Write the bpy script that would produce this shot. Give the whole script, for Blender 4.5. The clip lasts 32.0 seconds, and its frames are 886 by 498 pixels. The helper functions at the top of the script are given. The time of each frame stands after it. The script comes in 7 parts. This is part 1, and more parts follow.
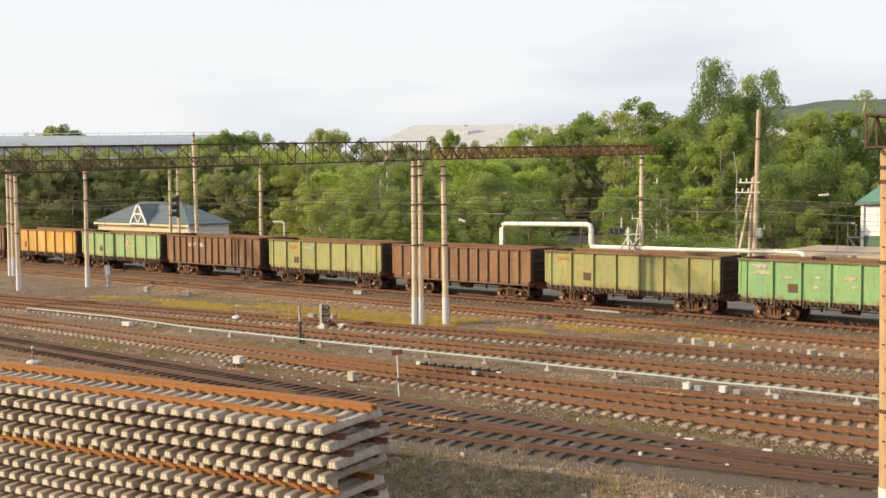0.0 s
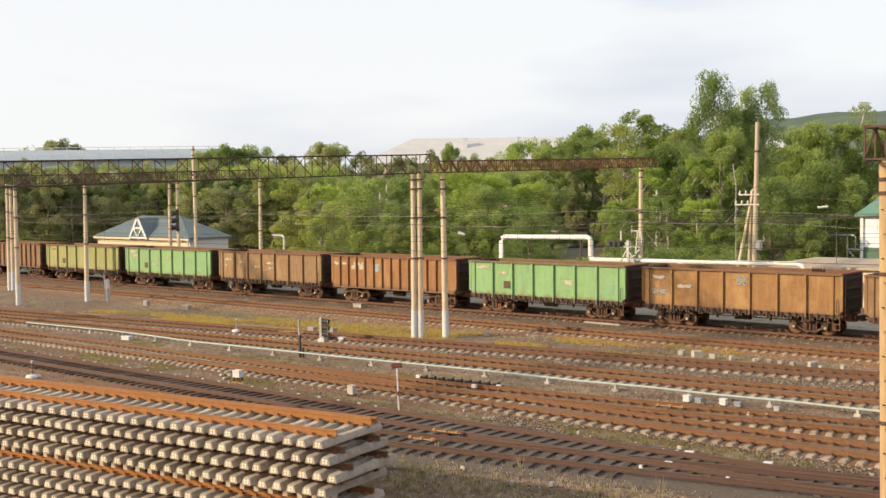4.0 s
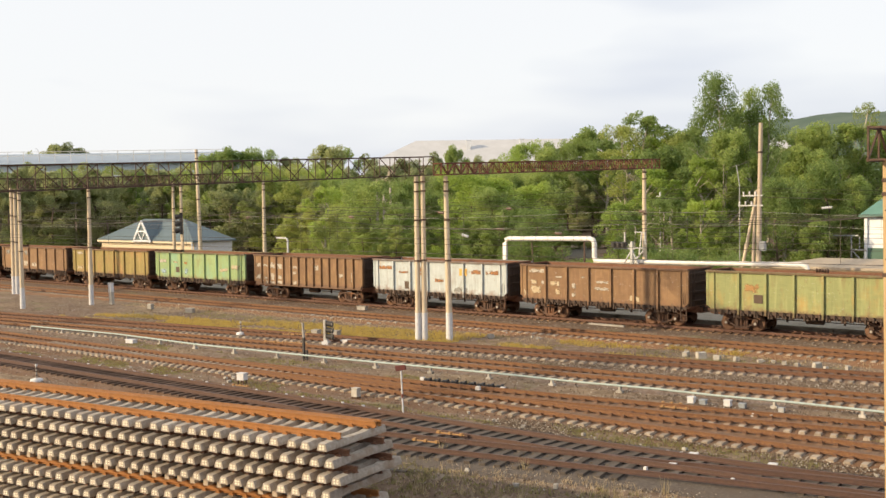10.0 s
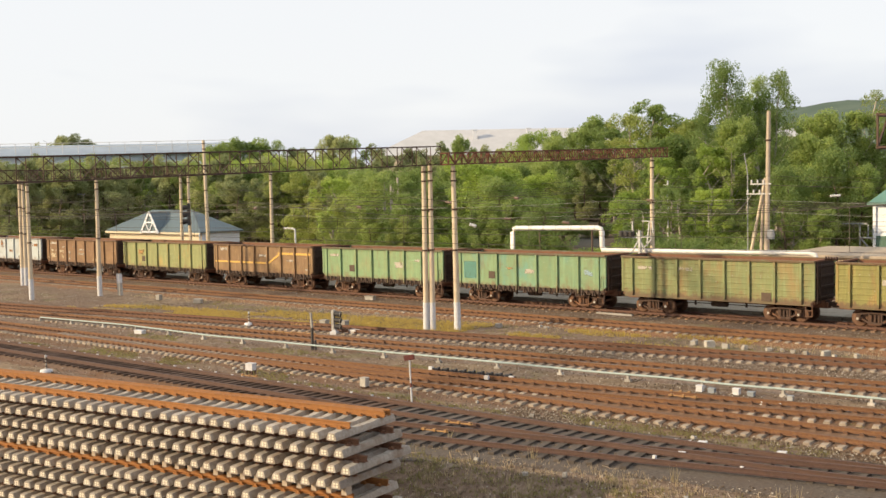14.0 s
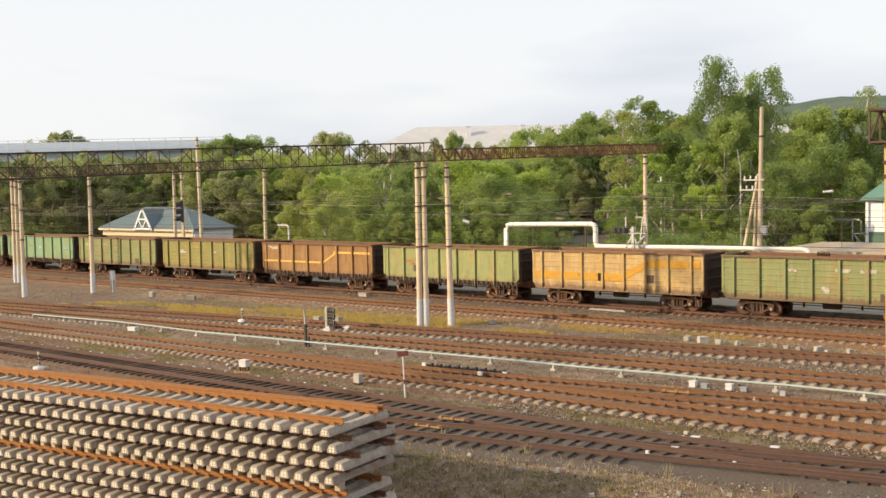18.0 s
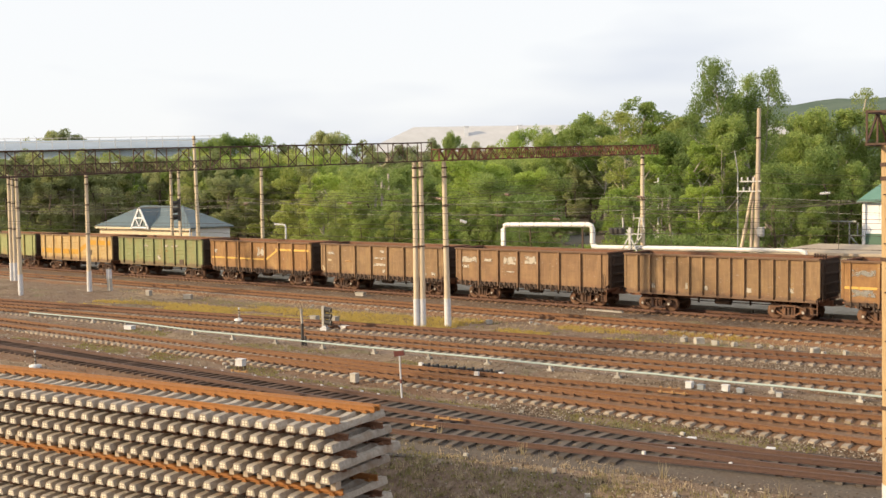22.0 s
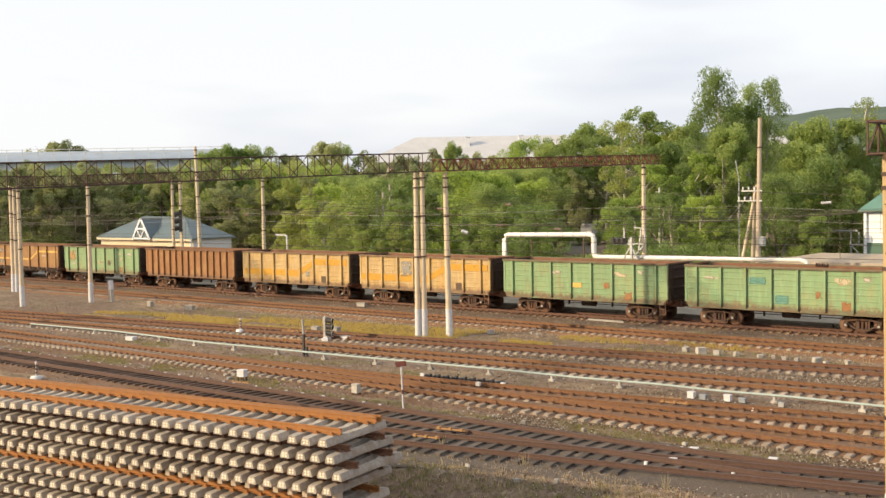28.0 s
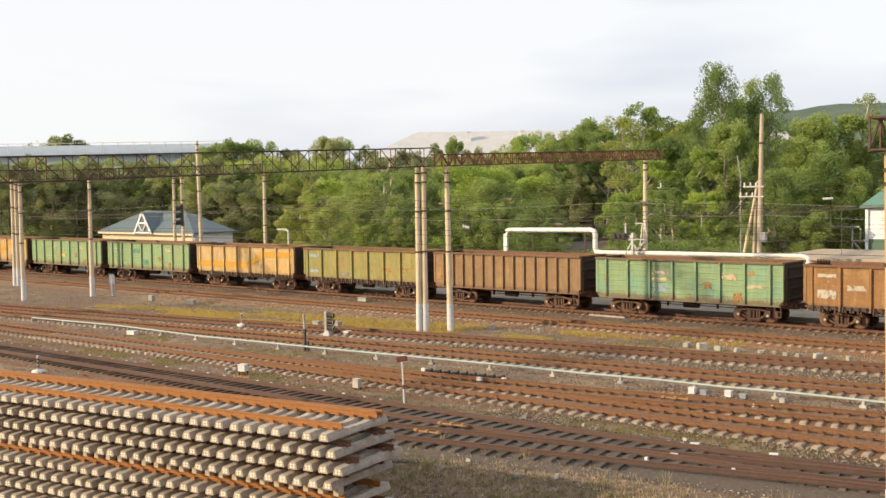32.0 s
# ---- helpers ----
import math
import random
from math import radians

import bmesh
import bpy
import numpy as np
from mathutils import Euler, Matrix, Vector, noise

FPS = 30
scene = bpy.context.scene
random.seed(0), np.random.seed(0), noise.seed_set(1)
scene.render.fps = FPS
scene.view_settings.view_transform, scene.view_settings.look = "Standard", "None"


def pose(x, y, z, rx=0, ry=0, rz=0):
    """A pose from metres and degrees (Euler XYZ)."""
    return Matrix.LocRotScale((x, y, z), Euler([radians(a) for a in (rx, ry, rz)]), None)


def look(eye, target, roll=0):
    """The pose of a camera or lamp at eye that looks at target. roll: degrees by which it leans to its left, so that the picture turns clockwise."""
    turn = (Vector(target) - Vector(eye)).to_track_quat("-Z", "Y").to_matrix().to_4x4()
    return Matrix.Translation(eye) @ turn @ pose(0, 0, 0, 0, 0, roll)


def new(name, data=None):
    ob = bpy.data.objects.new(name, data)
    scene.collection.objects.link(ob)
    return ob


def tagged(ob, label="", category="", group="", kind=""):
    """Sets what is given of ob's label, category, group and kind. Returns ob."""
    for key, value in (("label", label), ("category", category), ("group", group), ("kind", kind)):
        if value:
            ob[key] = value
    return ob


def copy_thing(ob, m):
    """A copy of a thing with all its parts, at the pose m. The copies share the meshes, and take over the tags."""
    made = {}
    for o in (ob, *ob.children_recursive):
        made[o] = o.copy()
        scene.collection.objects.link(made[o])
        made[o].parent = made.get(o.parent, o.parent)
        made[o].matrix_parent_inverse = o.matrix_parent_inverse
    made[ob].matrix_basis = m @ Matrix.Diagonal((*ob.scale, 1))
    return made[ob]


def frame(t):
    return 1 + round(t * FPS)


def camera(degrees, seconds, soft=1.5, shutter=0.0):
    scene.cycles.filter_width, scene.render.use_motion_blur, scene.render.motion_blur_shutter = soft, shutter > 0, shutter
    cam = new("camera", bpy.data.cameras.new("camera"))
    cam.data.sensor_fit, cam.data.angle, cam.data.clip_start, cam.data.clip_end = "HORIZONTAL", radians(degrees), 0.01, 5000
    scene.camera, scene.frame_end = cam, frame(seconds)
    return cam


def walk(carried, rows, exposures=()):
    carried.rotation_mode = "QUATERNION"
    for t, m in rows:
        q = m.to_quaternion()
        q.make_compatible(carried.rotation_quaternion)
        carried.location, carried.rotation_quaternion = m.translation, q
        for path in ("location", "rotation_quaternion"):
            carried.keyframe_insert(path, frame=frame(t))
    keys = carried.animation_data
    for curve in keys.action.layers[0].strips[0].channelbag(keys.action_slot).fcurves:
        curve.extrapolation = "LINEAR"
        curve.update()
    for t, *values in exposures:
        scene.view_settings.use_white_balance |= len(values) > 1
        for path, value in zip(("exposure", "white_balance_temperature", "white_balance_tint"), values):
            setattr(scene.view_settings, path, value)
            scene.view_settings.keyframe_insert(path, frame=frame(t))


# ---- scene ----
# ---------------------------------------------------------------- camera
cam = camera(43.0, 32.0, soft=1.5)
CAM_ROWS = [
    (0, -3.420, 0.400, 40.100, -0.000, 0.000),
    (0.5, -3.342, 0.446, 40.101, 0.002, 0.018),
    (1, -3.375, 0.408, 40.225, -0.002, -0.001),
    (1.5, -3.307, 0.322, 40.188, -0.003, 0.000),
    (2, -3.149, 0.426, 40.223, -0.011, -0.006),
    (2.5, -2.920, 0.332, 40.067, 0.017, 0.001),
    (3, -2.815, 0.453, 39.965, 0.008, 0.014),
    (3.5, -2.788, 0.510, 40.071, 0.008, -0.002),
    (5.5, -2.637, 0.748, 39.954, 0.007, 0.000),
    (6, -2.666, 0.874, 40.061, 0.022, -0.007),
    (6.5, -2.901, 0.772, 39.993, 0.012, -0.001),
    (7, -2.822, 0.753, 40.011, 0.007, -0.017),
    (7.5, -2.891, 0.601, 39.893, 0.028, -0.013),
    (8, -2.767, 0.744, 40.019, 0.007, 0.000),
    (8.5, -2.645, 0.797, 40.051, 0.012, 0.002),
    (9, -2.512, 0.827, 40.011, 0.018, -0.005),
    (9.5, -2.575, 0.821, 40.074, 0.006, -0.013),
    (10, -2.646, 0.791, 40.257, 0.015, 0.004),
    (10.5, -2.696, 0.721, 40.132, 0.023, -0.011),
    (11, -2.859, 0.839, 40.194, 0.017, 0.002),
    (11.5, -2.958, 0.761, 39.992, 0.010, -0.012),
    (12, -2.841, 0.837, 40.085, -0.003, 0.013),
    (12.5, -2.913, 0.889, 40.098, 0.003, 0.001),
    (13, -2.873, 0.934, 40.299, 0.001, -0.004),
    (13.5, -3.164, 0.927, 40.424, 0.015, 0.002),
    (14, -3.157, 1.045, 40.609, -0.016, -0.006),
    (14.5, -3.222, 1.248, 40.587, 0.020, 0.000),
    (16.5, -3.349, 1.088, 40.579, -0.006, -0.025),
    (17, -2.992, 1.091, 40.392, -0.010, -0.032),
    (17.5, -3.009, 1.071, 40.251, 0.007, -0.025),
    (18, -3.324, 1.118, 40.294, 0.009, -0.038),
    (18.5, -3.347, 1.029, 40.326, -0.009, -0.028),
    (19, -3.295, 1.065, 40.412, -0.004, -0.033),
    (19.5, -3.205, 1.034, 40.248, 0.007, -0.036),
    (20, -3.120, 1.000, 40.285, -0.008, -0.025),
    (20.5, -3.288, 0.883, 40.376, 0.005, -0.028),
    (21, -3.238, 0.828, 40.259, -0.021, -0.028),
    (21.5, -3.263, 0.936, 40.205, -0.002, -0.047),
    (22, -3.328, 0.847, 40.151, -0.000, -0.039),
    (22.5, -3.437, 0.735, 40.175, -0.007, -0.019),
    (23, -3.284, 0.839, 40.177, 0.005, -0.032),
    (23.5, -2.885, 0.854, 40.150, -0.002, -0.046),
    (24, -2.879, 0.873, 40.172, 0.015, -0.023),
    (24.5, -3.000, 0.769, 40.254, -0.001, -0.020),
    (25, -2.954, 0.761, 40.150, -0.002, -0.027),
    (25.5, -2.982, 0.833, 39.998, -0.014, -0.011),
    (27.5, -2.985, 0.906, 40.282, -0.006, -0.007),
    (28, -2.811, 0.984, 40.215, 0.003, -0.030),
    (28.5, -2.912, 0.962, 40.176, 0.001, -0.027),
    (29, -2.945, 1.036, 40.132, 0.010, -0.036),
    (29.5, -2.818, 1.018, 40.143, -0.010, -0.036),
    (30, -2.828, 1.165, 40.460, 0.004, -0.049),
    (30.5, -2.793, 0.943, 40.554, -0.007, -0.021),
    (31, -2.952, 0.977, 40.501, -0.006, -0.022),
    (31.5, -2.953, 0.891, 40.422, 0.010, -0.048),
    (32, -3.064, 0.843, 40.286, 0.000, -0.029),
]
walk(cam, [(t, pose(0.765 * s, 0.644 * s, 8.5 + h, 90 + p, r, y)) for t, p, r, y, s, h in CAM_ROWS],
     exposures=[(0, 0.18), (6, 0.21), (10, 0.20), (13, 0.17), (19, 0.19), (22, 0.23), (25, 0.26), (29, 0.25), (32, 0.225)])

# ---------------------------------------------------------------- world and sun
SUN_TO = Vector((-0.53, -0.768, 0.36)).normalized()
world = bpy.data.worlds.new("sky")
scene.world = world
world.use_nodes = True
wn, wl = world.node_tree.nodes, world.node_tree.links
wn.clear()
w_out, w_bg = wn.new("ShaderNodeOutputWorld"), wn.new("ShaderNodeBackground")
w_sky = wn.new("ShaderNodeTexSky")
w_sky.sky_type, w_sky.sun_disc = "NISHITA", False
w_sky.sun_elevation, w_sky.sun_rotation = math.asin(SUN_TO.z), math.atan2(SUN_TO.x, SUN_TO.y) % (2 * math.pi)
w_sky.dust_density = 2.0
w_co, w_map = wn.new("ShaderNodeTexCoord"), wn.new("ShaderNodeMapping")
w_map.inputs["Scale"].default_value = (1.6, 1.6, 7.0)
w_no = wn.new("ShaderNodeTexNoise")
w_no.inputs["Scale"].default_value, w_no.inputs["Detail"].default_value = 1.1, 4.0
w_rp = wn.new("ShaderNodeValToRGB")
w_rp.color_ramp.elements[0].position, w_rp.color_ramp.elements[1].position = 0.36, 0.60
w_rp.color_ramp.elements[0].color, w_rp.color_ramp.elements[1].color = (5.6, 5.95, 6.95, 1), (8.25, 8.3, 8.4, 1)
w_mix = wn.new("ShaderNodeMix")
w_mix.data_type = "RGBA"
w_mix.inputs[0].default_value = 0.86
w_bg.inputs["Strength"].default_value = 0.109
wl.new(w_co.outputs["Generated"], w_map.inputs["Vector"])
wl.new(w_map.outputs["Vector"], w_no.inputs["Vector"])
w_dot, w_add = wn.new("ShaderNodeVectorMath"), wn.new("ShaderNodeMath")
w_dot.operation, w_dot.inputs[1].default_value, w_add.operation = "DOT_PRODUCT", (-0.20, -0.17, 0.45), "ADD"
wl.new(w_co.outputs["Generated"], w_dot.inputs[0])
wl.new(w_no.outputs["Fac"], w_add.inputs[0])
wl.new(w_dot.outputs["Value"], w_add.inputs[1])
wl.new(w_add.outputs[0], w_rp.inputs["Fac"])
wl.new(w_sky.outputs["Color"], w_mix.inputs[6])
wl.new(w_rp.outputs["Color"], w_mix.inputs[7])
wl.new(w_mix.outputs[2], w_bg.inputs["Color"])
wl.new(w_bg.outputs["Background"], w_out.inputs["Surface"])
sun = new("sun", bpy.data.lights.new("sun", "SUN"))
sun.data.energy, sun.data.angle, sun.data.color = 5.0, radians(1.2), (1.0, 0.77, 0.48)
sun.matrix_world = look(SUN_TO * 50, (0, 0, 0))


# ---------------------------------------------------------------- materials
def mat(name, base, base2=None, rough=0.8, metal=0.0, scale=4.0, bump=0.15, stain=None, stain_scale=1.0,
        stain_at=(0.55, 0.7), stretch=(1, 1, 1), rand=0.0, detail=6.0, space="Object"):
    """Two colours mixed by fine noise, a stain by broad noise, a little relief."""
    m = bpy.data.materials.new(name)
    m.use_nodes = True
    n, l = m.node_tree.nodes, m.node_tree.links
    b = n["Principled BSDF"]
    b.inputs["Roughness"].default_value, b.inputs["Metallic"].default_value = rough, metal
    if rough >= 0.9:
        b.inputs["Specular IOR Level"].default_value = 0.12
    co = n.new("ShaderNodeTexCoord")
    if space == "World":
        vec = n.new("ShaderNodeNewGeometry").outputs["Position"]
    else:
        vec = co.outputs["Object"]
    info = n.new("ShaderNodeObjectInfo")
    add = n.new("ShaderNodeVectorMath")
    add.operation = "ADD"
    mul = n.new("ShaderNodeMath")
    mul.operation = "MULTIPLY"
    mul.inputs[1].default_value = 37.0 if space == "Object" else 0.0
    l.new(info.outputs["Random"], mul.inputs[0])
    l.new(vec, add.inputs[0])
    l.new(mul.outputs[0], add.inputs[1])
    mp = n.new("ShaderNodeMapping")
    mp.inputs["Scale"].default_value = stretch
    l.new(add.outputs[0], mp.inputs["Vector"])
    fine = n.new("ShaderNodeTexNoise")
    fine.inputs["Scale"].default_value, fine.inputs["Detail"].default_value = scale, detail
    fine.inputs["Roughness"].default_value = 0.65
    l.new(mp.outputs["Vector"], fine.inputs["Vector"])
    mix = n.new("ShaderNodeMix")
    mix.data_type = "RGBA"
    ramp = n.new("ShaderNodeMapRange")
    ramp.inputs["From Min"].default_value, ramp.inputs["From Max"].default_value = 0.32, 0.68
    l.new(fine.outputs["Fac"], ramp.inputs["Value"])
    l.new(ramp.outputs["Result"], mix.inputs[0])
    mix.inputs[6].default_value = (*base, 1)
    mix.inputs[7].default_value = (*(base2 or [c * 0.75 for c in base]), 1)
    col = mix.outputs[2]
    if stain:
        broad = n.new("ShaderNodeTexNoise")
        broad.inputs["Scale"].default_value, broad.inputs["Detail"].default_value = stain_scale, 5.0
        broad.inputs["Roughness"].default_value = 0.6
        l.new(mp.outputs["Vector"], broad.inputs["Vector"])
        r2 = n.new("ShaderNodeMapRange")
        r2.inputs["From Min"].default_value, r2.inputs["From Max"].default_value = stain_at
        l.new(broad.outputs["Fac"], r2.inputs["Value"])
        m2 = n.new("ShaderNodeMix")
        m2.data_type = "RGBA"
        l.new(r2.outputs["Result"], m2.inputs[0])
        l.new(col, m2.inputs[6])
        m2.inputs[7].default_value = (*stain, 1)
        col = m2.outputs[2]
    if rand:
        hsv = n.new("ShaderNodeHueSaturation")
        mr = n.new("ShaderNodeMapRange")
        mr.inputs["To Min"].default_value, mr.inputs["To Max"].default_value = 1 - rand, 1 + rand
        l.new(info.outputs["Random"], mr.inputs["Value"])
        l.new(mr.outputs["Result"], hsv.inputs["Value"])
        l.new(col, hsv.inputs["Color"])
        col = hsv.outputs["Color"]
    l.new(col, b.inputs["Base Color"])
    if bump:
        bp = n.new("ShaderNodeBump")
        bp.inputs["Strength"].default_value, bp.inputs["Distance"].default_value = bump, 0.05
        l.new(fine.outputs["Fac"], bp.inputs["Height"])
        l.new(bp.outputs["Normal"], b.inputs["Normal"])
    return m


def leaf_mat(name, c1, c2):
    """Leaves: two greens by Random Per Island, light passes through a little."""
    m = bpy.data.materials.new(name)
    m.use_nodes = True
    n, l = m.node_tree.nodes, m.node_tree.links
    b = n["Principled BSDF"]
    geo, mix, info = n.new("ShaderNodeNewGeometry"), n.new("ShaderNodeMix"), n.new("ShaderNodeObjectInfo")
    mix.data_type = "RGBA"
    mix.inputs[6].default_value, mix.inputs[7].default_value = (*c1, 1), (*c2, 1)
    l.new(geo.outputs["Random Per Island"], mix.inputs[0])
    hsv, mr = n.new("ShaderNodeHueSaturation"), n.new("ShaderNodeMapRange")
    mr.inputs["To Min"].default_value, mr.inputs["To Max"].default_value = 0.86, 1.35
    mh = n.new("ShaderNodeMapRange")
    mh.inputs["To Min"].default_value, mh.inputs["To Max"].default_value = 0.510, 0.486
    l.new(info.outputs["Random"], mr.inputs["Value"])
    l.new(info.outputs["Random"], mh.inputs["Value"])
    l.new(mr.outputs["Result"], hsv.inputs["Value"])
    l.new(mh.outputs["Result"], hsv.inputs["Hue"])
    l.new(mix.outputs[2], hsv.inputs["Color"])
    l.new(hsv.outputs["Color"], b.inputs["Base Color"])
    b.inputs["Roughness"].default_value = 0.6
    tr, ms = n.new("ShaderNodeBsdfTranslucent"), n.new("ShaderNodeMixShader")
    l.new(hsv.outputs["Color"], tr.inputs["Color"])
    ms.inputs[0].default_value = 0.58
    l.new(b.outputs["BSDF"], ms.inputs[1])
    l.new(tr.outputs["BSDF"], ms.inputs[2])
    l.new(ms.outputs["Shader"], n["Material Output"].inputs["Surface"])
    return m


RUST = (0.20, 0.085, 0.038)
M = {}
M["rail"] = mat("rusty_rail", (0.218, 0.110, 0.047), (0.130, 0.060, 0.033), 0.7, 0.2, 9, 0.2, space="World")
M["rail_dark"] = mat("dark_rail", (0.150, 0.072, 0.046), (0.088, 0.046, 0.034), 0.65, 0.25, 9, 0.2, space="World")
M["rail_red"] = mat("red_brown_rail", (0.115, 0.064, 0.048), (0.078, 0.046, 0.038), 0.6, 0.2, 9, 0.2, space="World")
M["rail_brown"] = mat("brown_rail", (0.178, 0.085, 0.044), (0.110, 0.054, 0.034), 0.68, 0.2, 9, 0.2, space="World")
M["rail_new"] = mat("fresh_rust_rail", (0.33, 0.142, 0.036), (0.235, 0.100, 0.030), 0.75, 0.1, 7, 0.2, space="World")
M["concrete"] = mat("sleeper_concrete", (0.425, 0.385, 0.335), (0.290, 0.252, 0.212), 0.9, 0, 8, 0.2, (0.27, 0.195, 0.138), 2.2, (0.50, 0.76), rand=0.16)
M["concrete_old"] = mat("old_sleeper_concrete", (0.37, 0.32, 0.26), (0.26, 0.21, 0.16), 0.95, 0, 6, 0.3, (0.27, 0.17, 0.10), 1.5, (0.58, 0.8), rand=0.2)
M["sleeper_brown"] = mat("brown_sleeper", (0.27, 0.175, 0.11), (0.17, 0.105, 0.065), 0.95, 0, 6, 0.3, rand=0.3)
M["fastening"] = mat("oily_rail_fastening", (0.120, 0.066, 0.042), (0.165, 0.085, 0.048), 0.8, 0.2, 20, 0.2)
M["hole"] = mat("strand_end", (0.80, 0.73, 0.58), (0.68, 0.60, 0.48), 0.9, 0, 20, 0.1)
M["wood_dark"] = mat("tarred_timber", (0.080, 0.055, 0.043), (0.142, 0.100, 0.078), 0.9, 0, 5, 0.4, stretch=(1, 6, 6), rand=0.3)
M["wood_grey"] = mat("greyed_tarred_timber", (0.090, 0.075, 0.065), (0.140, 0.119, 0.102), 0.9, 0, 5, 0.4, stretch=(1, 6, 6), rand=0.3)
M["wood"] = mat("weathered_timber", (0.48, 0.40, 0.31), (0.36, 0.29, 0.22), 0.85, 0, 4, 0.4, stretch=(8, 8, 1))
M["ballast"] = mat("ballast", (0.245, 0.166, 0.116), (0.126, 0.082, 0.058), 0.95, 0, 9, 0.9, (0.175, 0.100, 0.058), 0.35, (0.42, 0.6), space="World", detail=9)
M["ballast_rust"] = mat("rust_brown_ballast", (0.290, 0.162, 0.086), (0.185, 0.098, 0.055), 0.95, 0, 8, 0.9, (0.24, 0.17, 0.12), 0.3, (0.55, 0.75), space="World", detail=9)
M["ballast_grey"] = mat("grey_ballast", (0.312, 0.242, 0.190), (0.152, 0.106, 0.079), 0.95, 0, 8, 1.0, (0.195, 0.110, 0.062), 0.4, (0.5, 0.68), space="World", detail=9)
# ballast darkened and greyed in its colour for the shadow over the turnout
M["ballast_shaded"] = mat("shade_grey_ballast", (0.158, 0.134, 0.113), (0.082, 0.068, 0.058), 0.95, 0, 9, 0.9, (0.125, 0.097, 0.077), 0.5, (0.5, 0.7), space="World", detail=9)
M["ballast_dark"] = mat("dark_oily_ballast", (0.205, 0.152, 0.115), (0.108, 0.080, 0.062), 0.95, 0, 9, 0.9, (0.19, 0.12, 0.075), 0.5, (0.5, 0.68), space="World", detail=9)
M["pole"] = mat("pole_concrete", (0.62, 0.52, 0.38), (0.50, 0.41, 0.29), 0.85, 0, 3, 0.15, (0.40, 0.32, 0.23), 1.3, (0.55, 0.75), stretch=(3, 3, 0.6))
M["pole_yellow"] = mat("yellowed_pole_concrete", (0.44, 0.31, 0.165), (0.34, 0.235, 0.125), 0.85, 0, 3, 0.15, (0.28, 0.20, 0.12), 1.3, (0.55, 0.75), stretch=(3, 3, 0.6))
M["white"] = mat("whitewash", (0.63, 0.63, 0.645), (0.50, 0.50, 0.51), 0.85, 0, 5, 0.1, (0.5, 0.47, 0.42), 1.5, (0.6, 0.8))
M["steel_dark"] = mat("dark_rusty_steel", (0.060, 0.040, 0.031), (0.100, 0.055, 0.036), 0.7, 0.3, 6, 0.2)
M["steel_red"] = mat("red_rusty_steel", (0.16, 0.055, 0.032), (0.09, 0.045, 0.03), 0.75, 0.2, 3, 0.2, (0.26, 0.09, 0.05), 0.7, (0.5, 0.7))
M["grey_metal"] = mat("grey_metal", (0.42, 0.43, 0.44), (0.30, 0.31, 0.32), 0.5, 0.5, 8, 0.1)
M["black"] = mat("black_rubber", (0.02, 0.02, 0.02), (0.035, 0.03, 0.03), 0.6, 0, 8, 0.1)
M["insulator"] = mat("glazed_insulator", (0.29, 0.205, 0.15), (0.20, 0.14, 0.105), 0.3, 0, 5, 0.0)
M["wire"] = mat("wire", (0.10, 0.085, 0.075), (0.07, 0.06, 0.05), 0.5, 0.6, 5, 0)
M["wire_light"] = mat("bright_wire", (0.42, 0.40, 0.37), (0.35, 0.33, 0.3), 0.45, 0.5, 5, 0)
M["bogie"] = mat("rusty_bogie", (0.115, 0.068, 0.047), (0.062, 0.040, 0.032), 0.85, 0.2, 6, 0.3, (0.21, 0.10, 0.05), 1.5, (0.5, 0.7), rand=0.2)
M["wheel"] = mat("rusty_wheel", (0.20, 0.108, 0.062), (0.11, 0.060, 0.040), 0.7, 0.3, 6, 0.2)
# grime of the underframe; on the end walls it stands in for shade
M["under"] = mat("grime_and_end_shade", (0.05, 0.04, 0.034), (0.085, 0.055, 0.04), 0.9, 0.1, 5, 0.2)
M["latch"] = mat("rusty_latch_gear", (0.105, 0.066, 0.046), (0.052, 0.038, 0.031), 0.85, 0.1, 4, 0.3)
M["inside"] = mat("rusted_wagon_inside", (0.235, 0.122, 0.078), (0.16, 0.082, 0.054), 0.9, 0.1, 3, 0.3)
M["conduit"] = mat("pale_conduit", (0.37, 0.45, 0.44), (0.29, 0.35, 0.33), 0.7, 0, 4, 0.1, space="World")
M["pipe"] = mat("insulated_pipe", (0.74, 0.72, 0.70), (0.62, 0.60, 0.57), 0.6, 0.1, 3, 0.2, (0.45, 0.36, 0.28), 1.2, (0.6, 0.75), space="World")
M["stone"] = mat("pale_stone", (0.45, 0.425, 0.385), (0.29, 0.27, 0.24), 0.95, 0, 4, 0.4, rand=0.2)
M["gravel"] = mat("gravel_stone", (0.31, 0.25, 0.19), (0.19, 0.145, 0.105), 0.95, 0, 9, 0.4, space="World")
g_n, g_l = M["gravel"].node_tree.nodes, M["gravel"].node_tree.links
g_geo, g_ramp = g_n.new("ShaderNodeNewGeometry"), g_n.new("ShaderNodeValToRGB")
for g_at, g_col in ((0.0, (0.065, 0.047, 0.035)), (0.5, (0.145, 0.108, 0.078)), (0.78, (0.235, 0.190, 0.148)), (0.90, (0.32, 0.28, 0.23)), (1.0, (0.52, 0.475, 0.41))):
    g_el = g_ramp.color_ramp.elements.new(g_at) if 0 < g_at < 1 else g_ramp.color_ramp.elements[-1 if g_at else 0]
    g_el.color = (*g_col, 1)
g_l.new(g_geo.outputs["Random Per Island"], g_ramp.inputs["Fac"])
g_l.new(g_ramp.outputs["Color"], g_n["Principled BSDF"].inputs["Base Color"])
